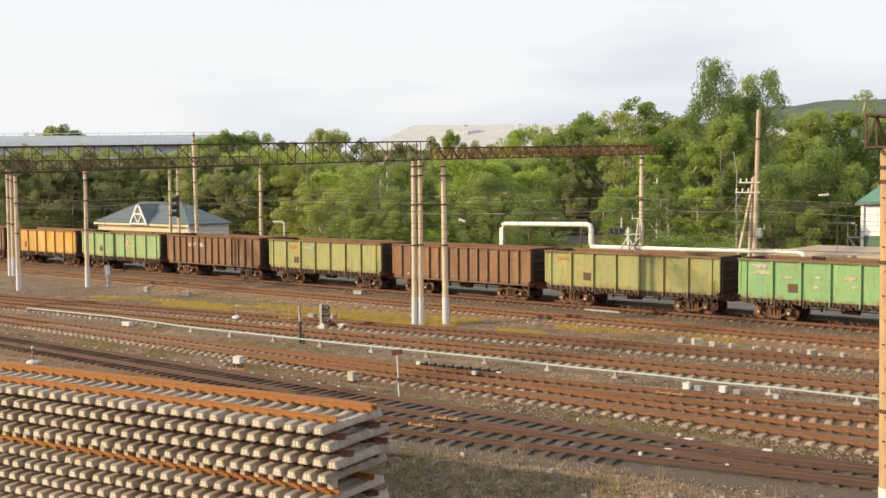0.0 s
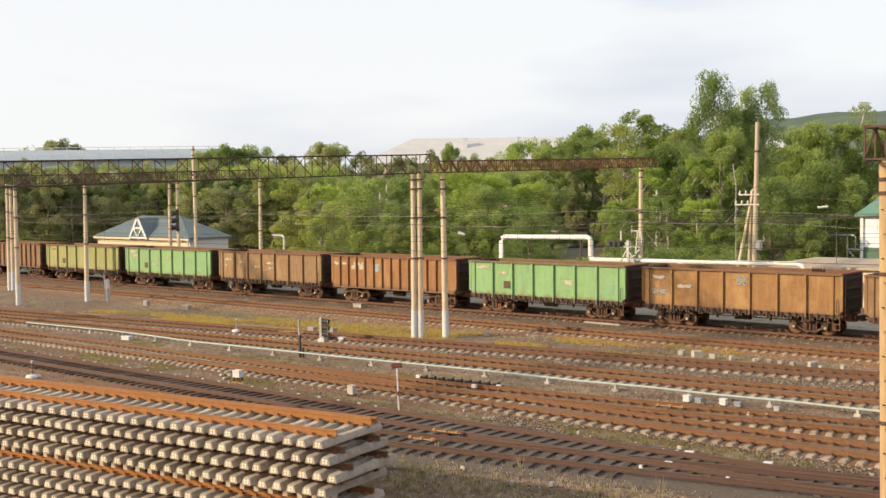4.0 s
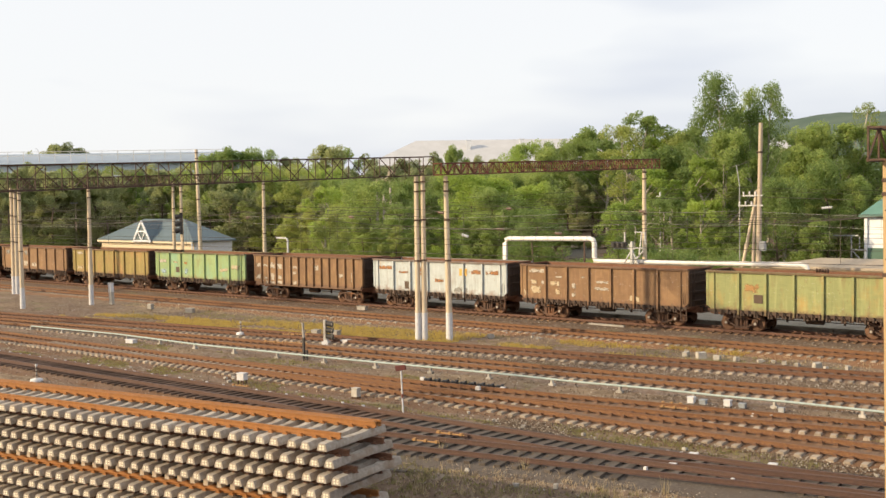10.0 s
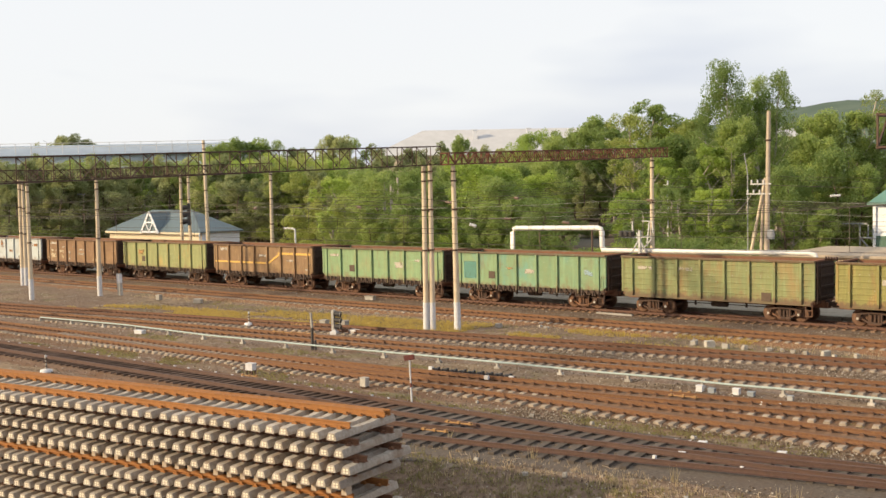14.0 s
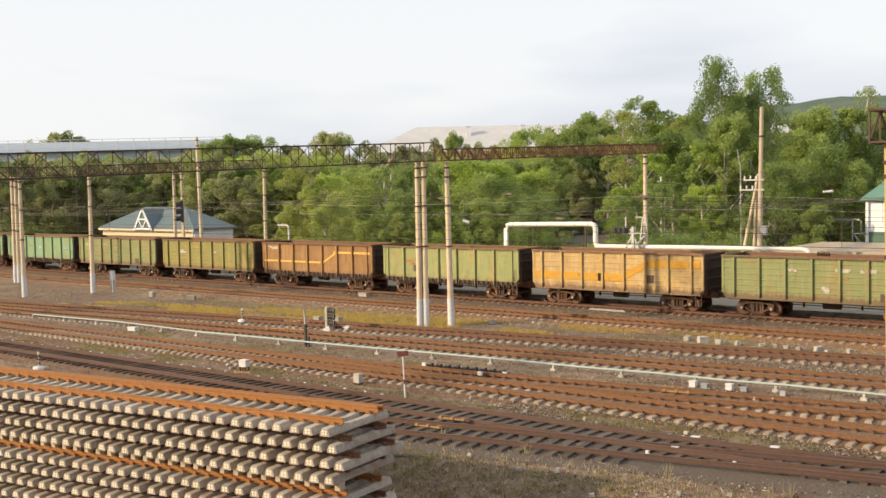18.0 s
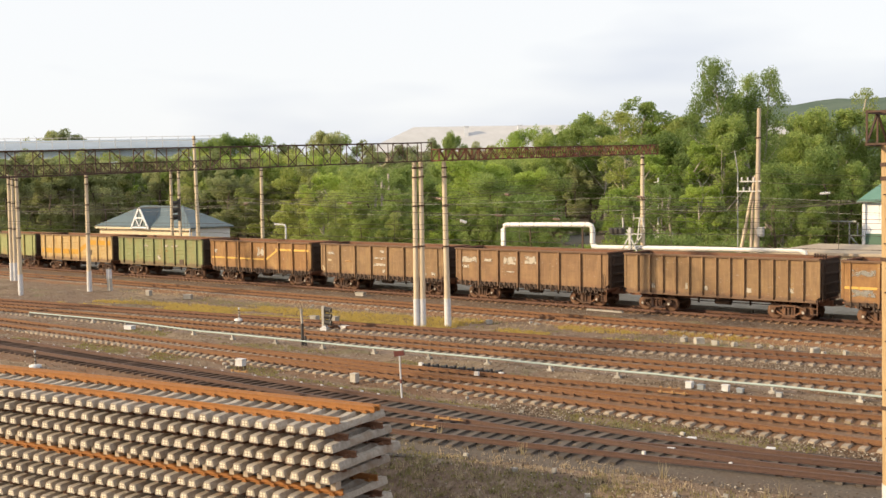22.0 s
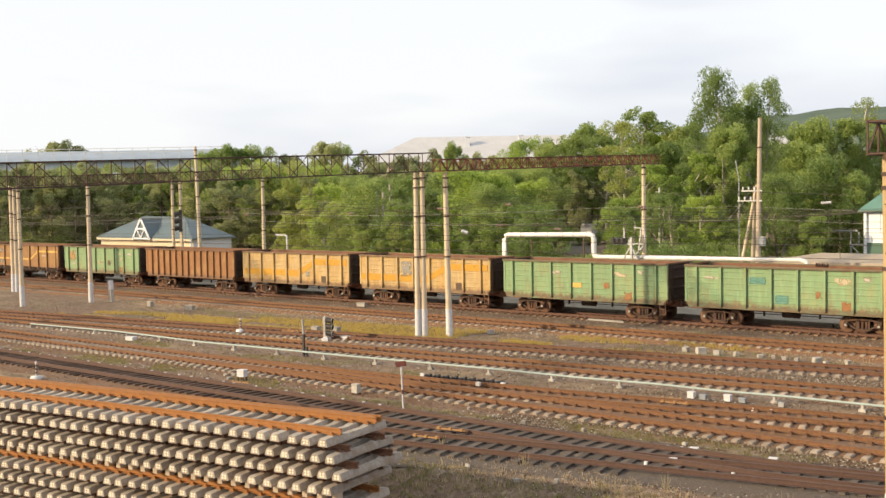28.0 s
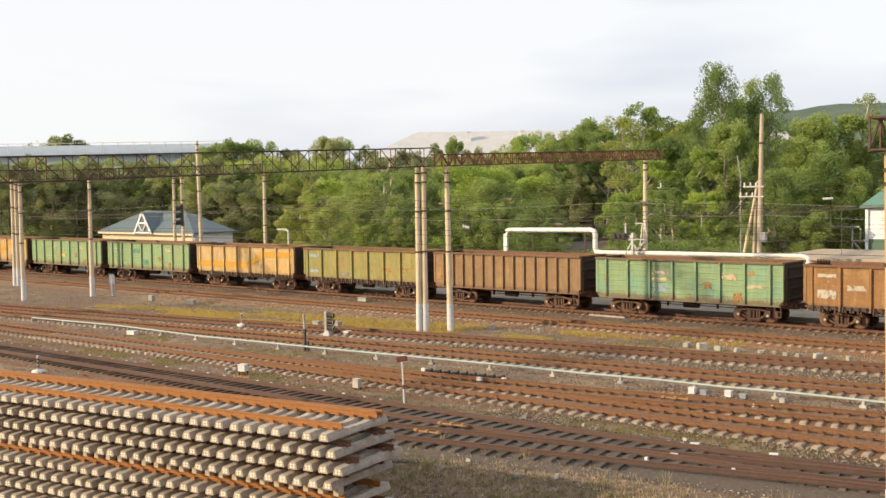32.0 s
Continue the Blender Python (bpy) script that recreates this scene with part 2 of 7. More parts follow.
M["road"] = mat("dusty_road", (0.16, 0.148, 0.125), (0.12, 0.11, 0.095), 0.95, 0, 3, 0.2, space="World")
M["red"] = mat("faded_red_paint", (0.17, 0.04, 0.03), (0.11, 0.035, 0.028), 0.6, 0, 6, 0.1)
M["orange_part"] = mat("ochre_switch_paint", (0.38, 0.215, 0.08), (0.27, 0.15, 0.06), 0.7, 0, 6, 0.1)
M["blue_grey"] = mat("blue_grey_paint", (0.27, 0.30, 0.33), (0.19, 0.21, 0.23), 0.6, 0, 6, 0.1)
M["bark"] = mat("bark", (0.20, 0.16, 0.12), (0.11, 0.085, 0.065), 0.95, 0, 5, 0.5, stretch=(3, 3, 0.7))
M["birch"] = mat("birch_bark", (0.52, 0.48, 0.42), (0.30, 0.26, 0.22), 0.9, 0, 3, 0.3, stretch=(1, 1, 4))
M["leaf_a"] = leaf_mat("leaves_fresh", (0.265, 0.370, 0.074), (0.385, 0.480, 0.115))
M["leaf_b"] = leaf_mat("leaves_deep", (0.195, 0.278, 0.080), (0.305, 0.380, 0.115))
# far leaves: distance haze mixed into the greens, which are paler and duller
M["leaf_hazed"] = leaf_mat("leaves_hazed", (0.245, 0.285, 0.130), (0.355, 0.385, 0.180))
M["leaf_c"] = leaf_mat("leaves_yellowish", (0.270, 0.330, 0.085), (0.380, 0.420, 0.130))
M["grass_dry"] = leaf_mat("dry_grass", (0.36, 0.285, 0.17), (0.48, 0.39, 0.25))
M["grass_yel"] = leaf_mat("yellow_grass", (0.36, 0.285, 0.075), (0.50, 0.39, 0.11))
M["grass_grn"] = leaf_mat("green_weeds", (0.19, 0.18, 0.065), (0.28, 0.25, 0.10))
M["roof_blue"] = mat("blue_grey_roof", (0.085, 0.125, 0.145), (0.11, 0.15, 0.17), 0.55, 0.1, 2, 0.1)
M["roof_green"] = mat("green_metal_roof", (0.095, 0.205, 0.17), (0.12, 0.24, 0.20), 0.5, 0.1, 2, 0.1)
M["cream"] = mat("cream_plaster", (0.68, 0.58, 0.42), (0.60, 0.50, 0.36), 0.9, 0, 2, 0.1)
M["wall_white"] = mat("white_plaster", (0.74, 0.76, 0.80), (0.66, 0.68, 0.71), 0.9, 0, 1.5, 0.1)
M["wall_green"] = mat("green_plinth", (0.085, 0.155, 0.115), (0.07, 0.13, 0.10), 0.8, 0, 2, 0.1)
M["wall_blue"] = mat("pale_blue_wall", (0.50, 0.57, 0.64), (0.43, 0.5, 0.58), 0.8, 0, 2, 0.1)
M["roof_pale"] = mat("pale_sheet_roof", (0.52, 0.52, 0.53), (0.45, 0.45, 0.455), 0.6, 0.1, 0.4, 0.05)
M["roof_lightblue"] = mat("pale_blue_sheet_roof", (0.30, 0.36, 0.43), (0.25, 0.30, 0.36), 0.55, 0.1, 0.4, 0.05)
M["earth_roof"] = mat("felt_roof", (0.45, 0.38, 0.30), (0.35, 0.29, 0.225), 0.95, 0, 2.5, 0.3)
M["glass"] = mat("window_glass", (0.05, 0.06, 0.07), (0.04, 0.05, 0.06), 0.12, 0, 1, 0)
M["far_hill"] = mat("wooded_hill", (0.115, 0.150, 0.115), (0.080, 0.115, 0.090), 1.0, 0, 0.03, 0, space="World")


def ground_mat():
    """Trodden earth with cinders, dry grass and pale gravel in patches."""
    m = mat("yard_earth", (0.240, 0.172, 0.124), (0.130, 0.090, 0.066), 0.97, 0, 5.0, 0.9, (0.255, 0.190, 0.125), 0.16, (0.46, 0.66),
            space="World", detail=10)
    n, l = m.node_tree.nodes, m.node_tree.links
    b = n["Principled BSDF"]
    old = b.inputs["Base Color"].links[0].from_socket
    pos = n.new("ShaderNodeNewGeometry").outputs["Position"]
    for sc, lo, hi, colour, amt in ((1.3, 0.50, 0.62, (0.115, 0.078, 0.054), 0.65), (3.2, 0.56, 0.66, (0.32, 0.255, 0.185), 0.5), (0.33, 0.56, 0.66, (0.185, 0.170, 0.085), 0.6), (0.55, 0.60, 0.70, (0.30, 0.26, 0.21), 0.55), (14.0, 0.60, 0.70, (0.36, 0.32, 0.27), 0.5)):
        no, mr, mx = n.new("ShaderNodeTexNoise"), n.new("ShaderNodeMapRange"), n.new("ShaderNodeMix")
        no.inputs["Scale"].default_value, no.inputs["Detail"].default_value = sc, 7.0
        mr.inputs["From Min"].default_value, mr.inputs["From Max"].default_value, mr.inputs["To Max"].default_value = lo, hi, amt
        mx.data_type = "RGBA"
        mx.inputs[7].default_value = (*colour, 1)
        l.new(pos, no.inputs["Vector"])
        l.new(no.outputs["Fac"], mr.inputs["Value"])
        l.new(mr.outputs["Result"], mx.inputs[0])
        l.new(old, mx.inputs[6])
        old = mx.outputs[2]
    l.new(old, b.inputs["Base Color"])
    return m


M["ground"] = ground_mat()


def rail_dust(m):
    """Rust dust from the rails on the middle of the sleepers; their ends stay pale."""
    n, l = m.node_tree.nodes, m.node_tree.links
    b = n["Principled BSDF"]
    old = b.inputs["Base Color"].links[0].from_socket
    co, sep, ab, no, ad, mr, mx = [n.new(k) for k in ("ShaderNodeTexCoord", "ShaderNodeSeparateXYZ", "ShaderNodeMath", "ShaderNodeTexNoise", "ShaderNodeMath", "ShaderNodeMapRange", "ShaderNodeMix")]
    ab.operation, no.inputs["Scale"].default_value = "ABSOLUTE", 2.0
    mr.inputs["From Min"].default_value, mr.inputs["From Max"].default_value = 1.65, 1.4
    mr.inputs["To Max"].default_value = 0.9
    mx.data_type = "RGBA"
    mx.inputs[7].default_value = (0.20, 0.115, 0.068, 1)
    l.new(co.outputs["Object"], sep.inputs[0])
    l.new(sep.outputs["Y"], ab.inputs[0])
    l.new(co.outputs["Object"], no.inputs["Vector"])
    l.new(ab.outputs[0], ad.inputs[0])
    l.new(no.outputs["Fac"], ad.inputs[1])
    l.new(ad.outputs[0], mr.inputs["Value"])
    l.new(mr.outputs["Result"], mx.inputs[0])
    l.new(old, mx.inputs[6])
    l.new(mx.outputs[2], b.inputs["Base Color"])


rail_dust(M["concrete_old"])


# ---------------------------------------------------------------- mesh building
class MB:
    """Collects vertices and faces for one mesh."""

    def __init__(self):
        self.v, self.f, self.s, self.m = [], [], [], []

    def add(self, verts, faces, smooth=False, mi=0):
        o = len(self.v)
        self.v += [tuple(p) for p in verts]
        self.f += [tuple(o + i for i in f) for f in faces]
        self.s += [smooth] * len(faces)
        self.m += [mi] * len(faces)
        return self

    def box(self, c, s, rz=0.0, mi=0, taper=1.0):
        x, y, z = s[0] / 2, s[1] / 2, s[2] / 2
        ca, sa = math.cos(rz), math.sin(rz)
        vs = []
        for dz, k in ((-z, 1.0), (z, taper)):
            for dx, dy in ((-x, -y), (x, -y), (x, y), (-x, y)):
                dx, dy = dx * k, dy * k
                vs.append((c[0] + dx * ca - dy * sa, c[1] + dx * sa + dy * ca, c[2] + dz))
        return self.add(vs, ((0, 3, 2, 1), (4, 5, 6, 7), (0, 1, 5, 4), (1, 2, 6, 5), (2, 3, 7, 6), (3, 0, 4, 7)), False, mi)

    def bar(self, a, b, w, h=None, mi=0):
        """A square bar from a to b."""
        a, b, h = Vector(a), Vector(b), h or w
        d = (b - a).normalized()
        up = Vector((0, 0, 1)) if abs(d.z) < 0.95 else Vector((1, 0, 0))
        r = d.cross(up).normalized()
        u = r.cross(d)
        vs = [p + r * (i * w / 2) + u * (j * h / 2) for p in (a, b) for i, j in ((-1, -1), (1, -1), (1, 1), (-1, 1))]
        return self.add(vs, ((0, 3, 2, 1), (4, 5, 6, 7), (0, 1, 5, 4), (1, 2, 6, 5), (2, 3, 7, 6), (3, 0, 4, 7)), False, mi)

    def tube(self, pts, radii, n=10, mi=0, caps=True):
        """A round bar through pts; one radius a point or one for all."""
        pts = [Vector(p) for p in pts]
        if not isinstance(radii, (list, tuple)):
            radii = [radii] * len(pts)
        o, vs, fs = 0, [], []
        for i, p in enumerate(pts):
            d = (pts[min(i + 1, len(pts) - 1)] - pts[max(i - 1, 0)]).normalized()
            up = Vector((0, 0, 1)) if abs(d.z) < 0.9 else Vector((1, 0, 0))
            r = d.cross(up).normalized()
            u = r.cross(d)
            for k in range(n):
                a = 2 * math.pi * k / n
                vs.append(p + (r * math.cos(a) + u * math.sin(a)) * radii[i])
        for i in range(len(pts) - 1):
            for k in range(n):
                fs.append((i * n + k, i * n + (k + 1) % n, (i + 1) * n + (k + 1) % n, (i + 1) * n + k))
        self.add(vs, fs, n > 5, mi)
        if caps:
            e = (len(pts) - 1) * n
            self.add([vs[k] for k in range(n)], [tuple(range(n))[::-1]], False, mi)
            self.add([vs[e + k] for k in range(n)], [tuple(range(n))], False, mi)
        return self

    def sweep(self, prof, path, mi=0):
        """A closed profile (side, up) carried along a level path."""
        path, n, vs, fs = [Vector(p) for p in path], len(prof), [], []
        for i, p in enumerate(path):
            d = path[min(i + 1, len(path) - 1)] - path[max(i - 1, 0)]
            r = Vector((d.y, -d.x, 0)).normalized()
            vs += [p + r * a + Vector((0, 0, b)) for a, b in prof]
        for i in range(len(path) - 1):
            for k in range(n):
                fs.append((i * n + k, i * n + (k + 1) % n, (i + 1) * n + (k + 1) % n, (i + 1) * n + k))
        e = (len(path) - 1) * n
        fs += [tuple(range(n))[::-1], tuple(range(e, e + n))]
        return self.add(vs, fs, False, mi)

    def mesh(self, name, mats):
        me = bpy.data.meshes.new(name)
        me.from_pydata(self.v, [], self.f)
        for m in mats if isinstance(mats, (list, tuple)) else [mats]:
            me.materials.append(m)
        me.polygons.foreach_set("use_smooth", self.s)
        me.polygons.foreach_set("material_index", self.m)
        me.update()
        return me


def part(name, mb, mats, parent=None, label=""):
    """One mesh object under a thing or a part; mb is a builder or a finished mesh."""
    me = mb if isinstance(mb, bpy.types.Mesh) else mb.mesh(name, mats)
    ob = new(name, me)
    ob.parent = parent
    return tagged(ob, label)


def thing(name, label, category, x=0, y=0, z=0, rz=0, group="", kind=""):
    ob = new(name)
    ob.matrix_world = pose(x, y, z, 0, 0, rz)
    ob.empty_display_size = 0.2
    return tagged(ob, label, category, group, kind)


# ---------------------------------------------------------------- ground and distance
def rise(x, y):
    """Height of the open ground: level yard, a bank down to the storage ground, a slow climb behind the houses."""
    if y < 26.5:
        f = max(0.0, min(1.0, (26.5 - y) / 4.5))
        return -1.75 * f * f * (3 - 2 * f)
    return 0.0 if y < 95 else 0.05 * (min(y, 300) - 95)


def build_ground():
    xs = np.unique(np.concatenate([np.arange(-4000, -300, 400), np.arange(-300, -110, 10), np.arange(-110, 20, 1.0), np.arange(20, 100, 10), np.arange(100, 4001, 400)]))
    ys = np.unique(np.concatenate([np.arange(-3000, 0, 300), np.arange(0, 75, 1.0), np.arange(75, 320, 8), np.arange(320, 4500, 350)]))
    verts = []
    for y in ys:
        for x in xs:
            near = -110 < x < 20 and 0 < y < 75
            z = rise(x, y) + (0.028 * noise.noise((x * 0.35, y * 0.35, 0)) + 0.012 * noise.noise((x * 1.3, y * 1.3, 4)) - 0.03 if near else -0.03)
            verts.append((x, y, z))
    nx = len(xs)
    faces = [(j * nx + i, j * nx + i + 1, (j + 1) * nx + i + 1, (j + 1) * nx + i) for j in range(len(ys) - 1) for i in range(nx - 1)]
    ob = part("ground", MB().add(verts, faces, True), M["ground"])
    tagged(ob, "brown cindery railway yard earth with dry grass patches", "ground", kind="structure")


build_ground()


def build_hill():
    verts, faces = [], []
    n = 60
    for i in range(n):
        u = i / (n - 1)
        x = -1250 + 1500 * u
        crest = 30 + 66 * (0.5 - 0.5 * math.cos(math.pi * max(0.0, min(1, (u - 0.19) * 3.2)))) + 6 * noise.noise((u * 7, 0, 3)) + 2.5 * noise.noise((u * 40, 1, 3))
        y = 1150 + 130 * math.sin(u * 3)
        for k, (dy, f) in enumerate(((-330, -0.05), (-200, 0.35), (-90, 0.75), (0, 1.0), (200, 0.6), (500, -0.1))):
            verts.append((x, y + dy, crest * f + (3 * noise.noise((u * 60, k, 9)) if f > 0 else 0)))
    for i in range(n - 1):
        for k in range(5):
            faces.append((i * 6 + k, (i + 1) * 6 + k, (i + 1) * 6 + k + 1, i * 6 + k + 1))
    tagged(part("backdrop_hill", MB().add(verts, faces, True), M["far_hill"]), "distant hill covered with green forest", "hill", kind="structure")


build_hill()

# ---------------------------------------------------------------- railway tracks
RAIL = ((-0.066, 0.0), (0.066, 0.0), (0.066, 0.014), (0.012, 0.034), (0.012, 0.118), (0.037, 0.130), (0.037, 0.160), (-0.037, 0.160), (-0.037, 0.130), (-0.012, 0.118), (-0.012, 0.034), (-0.066, 0.014))
BED = ((-2.6, -0.12), (2.6, -0.12), (2.35, -0.04), (1.45, -0.01), (1.02, 0.03), (0.62, 0.065), (-0.62, 0.065), (-1.02, 0.03), (-1.45, -0.01), (-2.35, -0.04))
BED_LOW = ((-2.6, -0.12), (2.6, -0.12), (2.35, -0.045), (1.6, 0.012), (0.6, 0.045), (-0.6, 0.045), (-1.6, 0.012), (-2.35, -0.045))


def sleeper_mesh(name, mats, concrete=True, fastened=False):
    """A sleeper along local y, its foot at z=0: bowed and splayed in concrete, a plain beam in timber."""
    mb = MB()
    if concrete:
        rows = ((-1.35, 0.095, 0.145, 0.185), (-1.25, 0.105, 0.15, 0.20), (-0.76, 0.10, 0.15, 0.215), (-0.35, 0.085, 0.125, 0.165), (0.35, 0.085, 0.125, 0.165), (0.76, 0.10, 0.15, 0.215), (1.25, 0.105, 0.15, 0.20), (1.35, 0.095, 0.145, 0.185))
    else:
        rows = ((-1.36, 0.09, 0.105, 0.16), (-1.34, 0.10, 0.11, 0.17), (1.34, 0.10, 0.11, 0.17), (1.36, 0.09, 0.105, 0.16))
    vs = []
    for y, t, b, h in rows:
        vs += [(-b, y, 0), (b, y, 0), (b * 0.98, y, h * 0.35), (t, y, h), (-t, y, h), (-b * 0.98, y, h * 0.35)]
    fs = [(i * 6 + k, (i + 1) * 6 + k, (i + 1) * 6 + (k + 1) % 6, i * 6 + (k + 1) % 6) for i in range(len(rows) - 1) for k in range(6)]
    e = (len(rows) - 1) * 6
    fs += [(0, 1, 2, 3, 4, 5), (e + 5, e + 4, e + 3, e + 2, e + 1, e)]
    mb.add(vs, fs)
    if fastened:
        top = 0.215 if concrete else 0.17
        for y in (-0.78, 0.78):
            mb.box((0, y, top + 0.004), (0.17, 0.38, 0.022), mi=1)
            for s in (-1, 1):
                mb.box((0, y + s * 0.125, top + 0.032), (0.11, 0.09, 0.055), mi=1)
    elif concrete and len(mats) > 1:
        for y in (-1.352, 1.352):
            for x in (-0.045, 0.045):
                for z in (0.06, 0.125):
                    mb.box((x, y, z), (0.056, 0.014, 0.046), mi=1)
    return mb.mesh(name, mats)


def along(path, step):
    """Points and headings at even steps on a polyline."""
    out, carry = [], 0.0
    for a, b in zip(path, path[1:]):
        a, b = Vector((*a, 0)), Vector((*b, 0))
        d, run = (b - a).normalized(), (b - a).length
        while carry < run:
            out.append((a + d * carry, math.atan2(d.y, d.x)))
            carry += step
        carry -= run
    return out


def smooth_path(path, step=4.0):
    """A rounded copy of a polyline (Catmull-Rom)."""
    p, out = [Vector(q) for q in path], []
    for i in range(len(p) - 1):
        a, b, c, d = p[max(i - 1, 0)], p[i], p[i + 1], p[min(i + 2, len(p) - 1)]
        n = max(1, int((c - b).length / step)) if len(p) > 2 else 1
        for k in range(n):
            t = k / n
            out.append(0.5 * ((2 * b) + (c - a) * t + (2 * a - 5 * b + 4 * c - d) * t * t + (3 * b - a - 3 * c + d) * t ** 3))
    return [tuple(q) for q in out] + [tuple(p[-1])]


SLEEPER_OLD = sleeper_mesh("sleeper", [M["concrete_old"], M["fastening"]], fastened=True)
SLEEPER_BROWN = sleeper_mesh("sleeper", [M["sleeper_brown"], M["fastening"]], fastened=True)
SLEEPER_TIMBER = sleeper_mesh("sleeper", [M["wood_dark"]], False)
SLEEPER_GREY = sleeper_mesh("sleeper", [M["wood_grey"]], False)
RAIL_Z = 0.27


def offset_path(path, o):
    out = []
    for i, p in enumerate(path):
        a, b = Vector(path[max(i - 1, 0)]), Vector(path[min(i + 1, len(path) - 1)])
        d = (b - a).normalized()
        out.append((p[0] - d.y * o, p[1] + d.x * o))
    return out


def track(label, path, sleeper, bed, rail, near, lift=0.0, step=0.545, wide=1.0, stop=16.0):
    """One running line: ballast bed, two rails, sleepers. near: the stretch in x whose sleepers are single."""
    path = smooth_path(path)
    t = thing("railway_track", label, "railway track", kind="structure")
    part("ballast_bed", MB().sweep([(a * wide, b) for a, b in (BED_LOW if sleeper in (SLEEPER_TIMBER, SLEEPER_GREY) else BED)], [(x, y, lift * 0.5) for x, y in path]), bed, t)
    for side in (-0.78, 0.78):
        part("rail", MB().sweep(RAIL, [(x, y, RAIL_Z - 0.16 + lift) for x, y in offset_path(path, side)]), rail, t)
    gear = MB()
    rest, rnd = MB(), random.Random(len(label) * 7 + int(path[0][1]))
    top = 0.17 if sleeper in (SLEEPER_TIMBER, SLEEPER_GREY) else 0.214
    for p, a in along(path, step):
        if p.x > stop or p.x < -170:
            continue
        a += rnd.uniform(-0.02, 0.02)
        z = RAIL_Z - 0.16 + lift - top + rnd.uniform(-0.006, 0.0)
        if near[0] < p.x < near[1]:
            s = part("sleeper", sleeper, None, t)
            s.matrix_basis = pose(p.x, p.y + rnd.uniform(-0.03, 0.03), z, 0, 0, math.degrees(a))
        else:
            rest.box((p.x, p.y, z + 0.11), (0.24, 2.7, 0.2), a)
            for o in (-0.90, -0.66, 0.66, 0.90):
                gear.box((p.x - math.sin(a) * o, p.y + math.cos(a) * o, z + top + 0.026), (0.12, 0.12, 0.06), a)
    tagged(part("fastenings", gear, M["fastening"], t), kind="stuff")
    tagged(part("sleepers", rest, sleeper.materials[0], t), kind="stuff")
    return t


# ---------------------------------------------------------------- the goods train
TRAIN_Y, PITCH, SPEED, X_START = 63.6, 13.92, 15.545, -126.85 + 6.36
BODY_L, BODY_H = 12.72, 1.55


def paint(name, a, b, stain, lo=0.5, hi=0.68, rough=0.75, rust=(0.20, 0.10, 0.052)):
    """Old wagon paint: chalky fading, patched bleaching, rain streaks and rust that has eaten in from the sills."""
    m = mat(name, a, b, rough, 0.0, 3.0, 0.2, stain, 0.9, (lo, hi), stretch=(1, 1, 0.45), rand=0.05)
    n, l = m.node_tree.nodes, m.node_tree.links
    bs = n["Principled BSDF"]
    col = bs.inputs["Base Color"].links[0].from_socket
    co, info = n.new("ShaderNodeTexCoord"), n.new("ShaderNodeObjectInfo")
    off, add = n.new("ShaderNodeMath"), n.new("ShaderNodeVectorMath")
    off.operation, off.inputs[1].default_value, add.operation = "MULTIPLY", 91.0, "ADD"
    l.new(info.outputs["Random"], off.inputs[0])
    l.new(co.outputs["Object"], add.inputs[0])
    l.new(off.outputs[0], add.inputs[1])

    def layer(scale, stretch, lo, hi, colour, most, along_z=None):
        nonlocal col
        mp, no, mr, mx = n.new("ShaderNodeMapping"), n.new("ShaderNodeTexNoise"), n.new("ShaderNodeMapRange"), n.new("ShaderNodeMix")
        mp.inputs["Scale"].default_value = stretch
        no.inputs["Scale"].default_value, no.inputs["Detail"].default_value = scale, 6.0
        mx.data_type = "RGBA"
        mx.inputs[7].default_value = (*colour, 1)
        mr.inputs["From Min"].default_value, mr.inputs["From Max"].default_value, mr.inputs["To Max"].default_value = lo, hi, most
        l.new(add.outputs[0], mp.inputs["Vector"])
        l.new(mp.outputs["Vector"], no.inputs["Vector"])
        value = no.outputs["Fac"]
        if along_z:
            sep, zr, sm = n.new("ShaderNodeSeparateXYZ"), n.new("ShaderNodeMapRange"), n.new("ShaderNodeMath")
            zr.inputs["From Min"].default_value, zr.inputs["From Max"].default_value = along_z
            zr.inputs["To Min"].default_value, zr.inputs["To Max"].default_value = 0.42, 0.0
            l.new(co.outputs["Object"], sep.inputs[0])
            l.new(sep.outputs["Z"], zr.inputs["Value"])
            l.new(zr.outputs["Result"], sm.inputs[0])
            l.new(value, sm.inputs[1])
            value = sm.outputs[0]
        l.new(value, mr.inputs["Value"])
        l.new(mr.outputs["Result"], mx.inputs[0])
        l.new(col, mx.inputs[6])
        col = mx.outputs[2]

    layer(3.0, (0.35, 1, 3.0), 0.54, 0.74, [min(1.0, c * 1.22 + 0.02) for c in a], 0.4)
    layer(2.0, (0.6, 1, 2.2), 0.55, 0.76, [c * 0.66 for c in b], 0.4)
    layer(2.2, (2.2, 1, 0.22), 0.52, 0.72, [min(1.0, c * 1.35 + 0.02) for c in a], 0.5)
    layer(1.6, (1.6, 1, 0.5), 0.55, 0.75, rust, 0.45)
    layer(3.4, (3.0, 1, 0.16), 0.56, 0.72, [c * 0.6 for c in b], 0.4)
    layer(7.0, (0.8, 1, 1.3), 0.665, 0.70, [min(1.0, 0.5 * c + 0.26) for c in a], 0.6)
    layer(9.0, (1.2, 1, 0.7), 0.66, 0.70, rust, 0.7)
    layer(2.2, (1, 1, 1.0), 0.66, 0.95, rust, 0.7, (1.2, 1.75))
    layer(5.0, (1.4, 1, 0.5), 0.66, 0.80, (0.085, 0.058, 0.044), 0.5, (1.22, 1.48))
    l.new(col, bs.inputs["Base Color"])
    return m


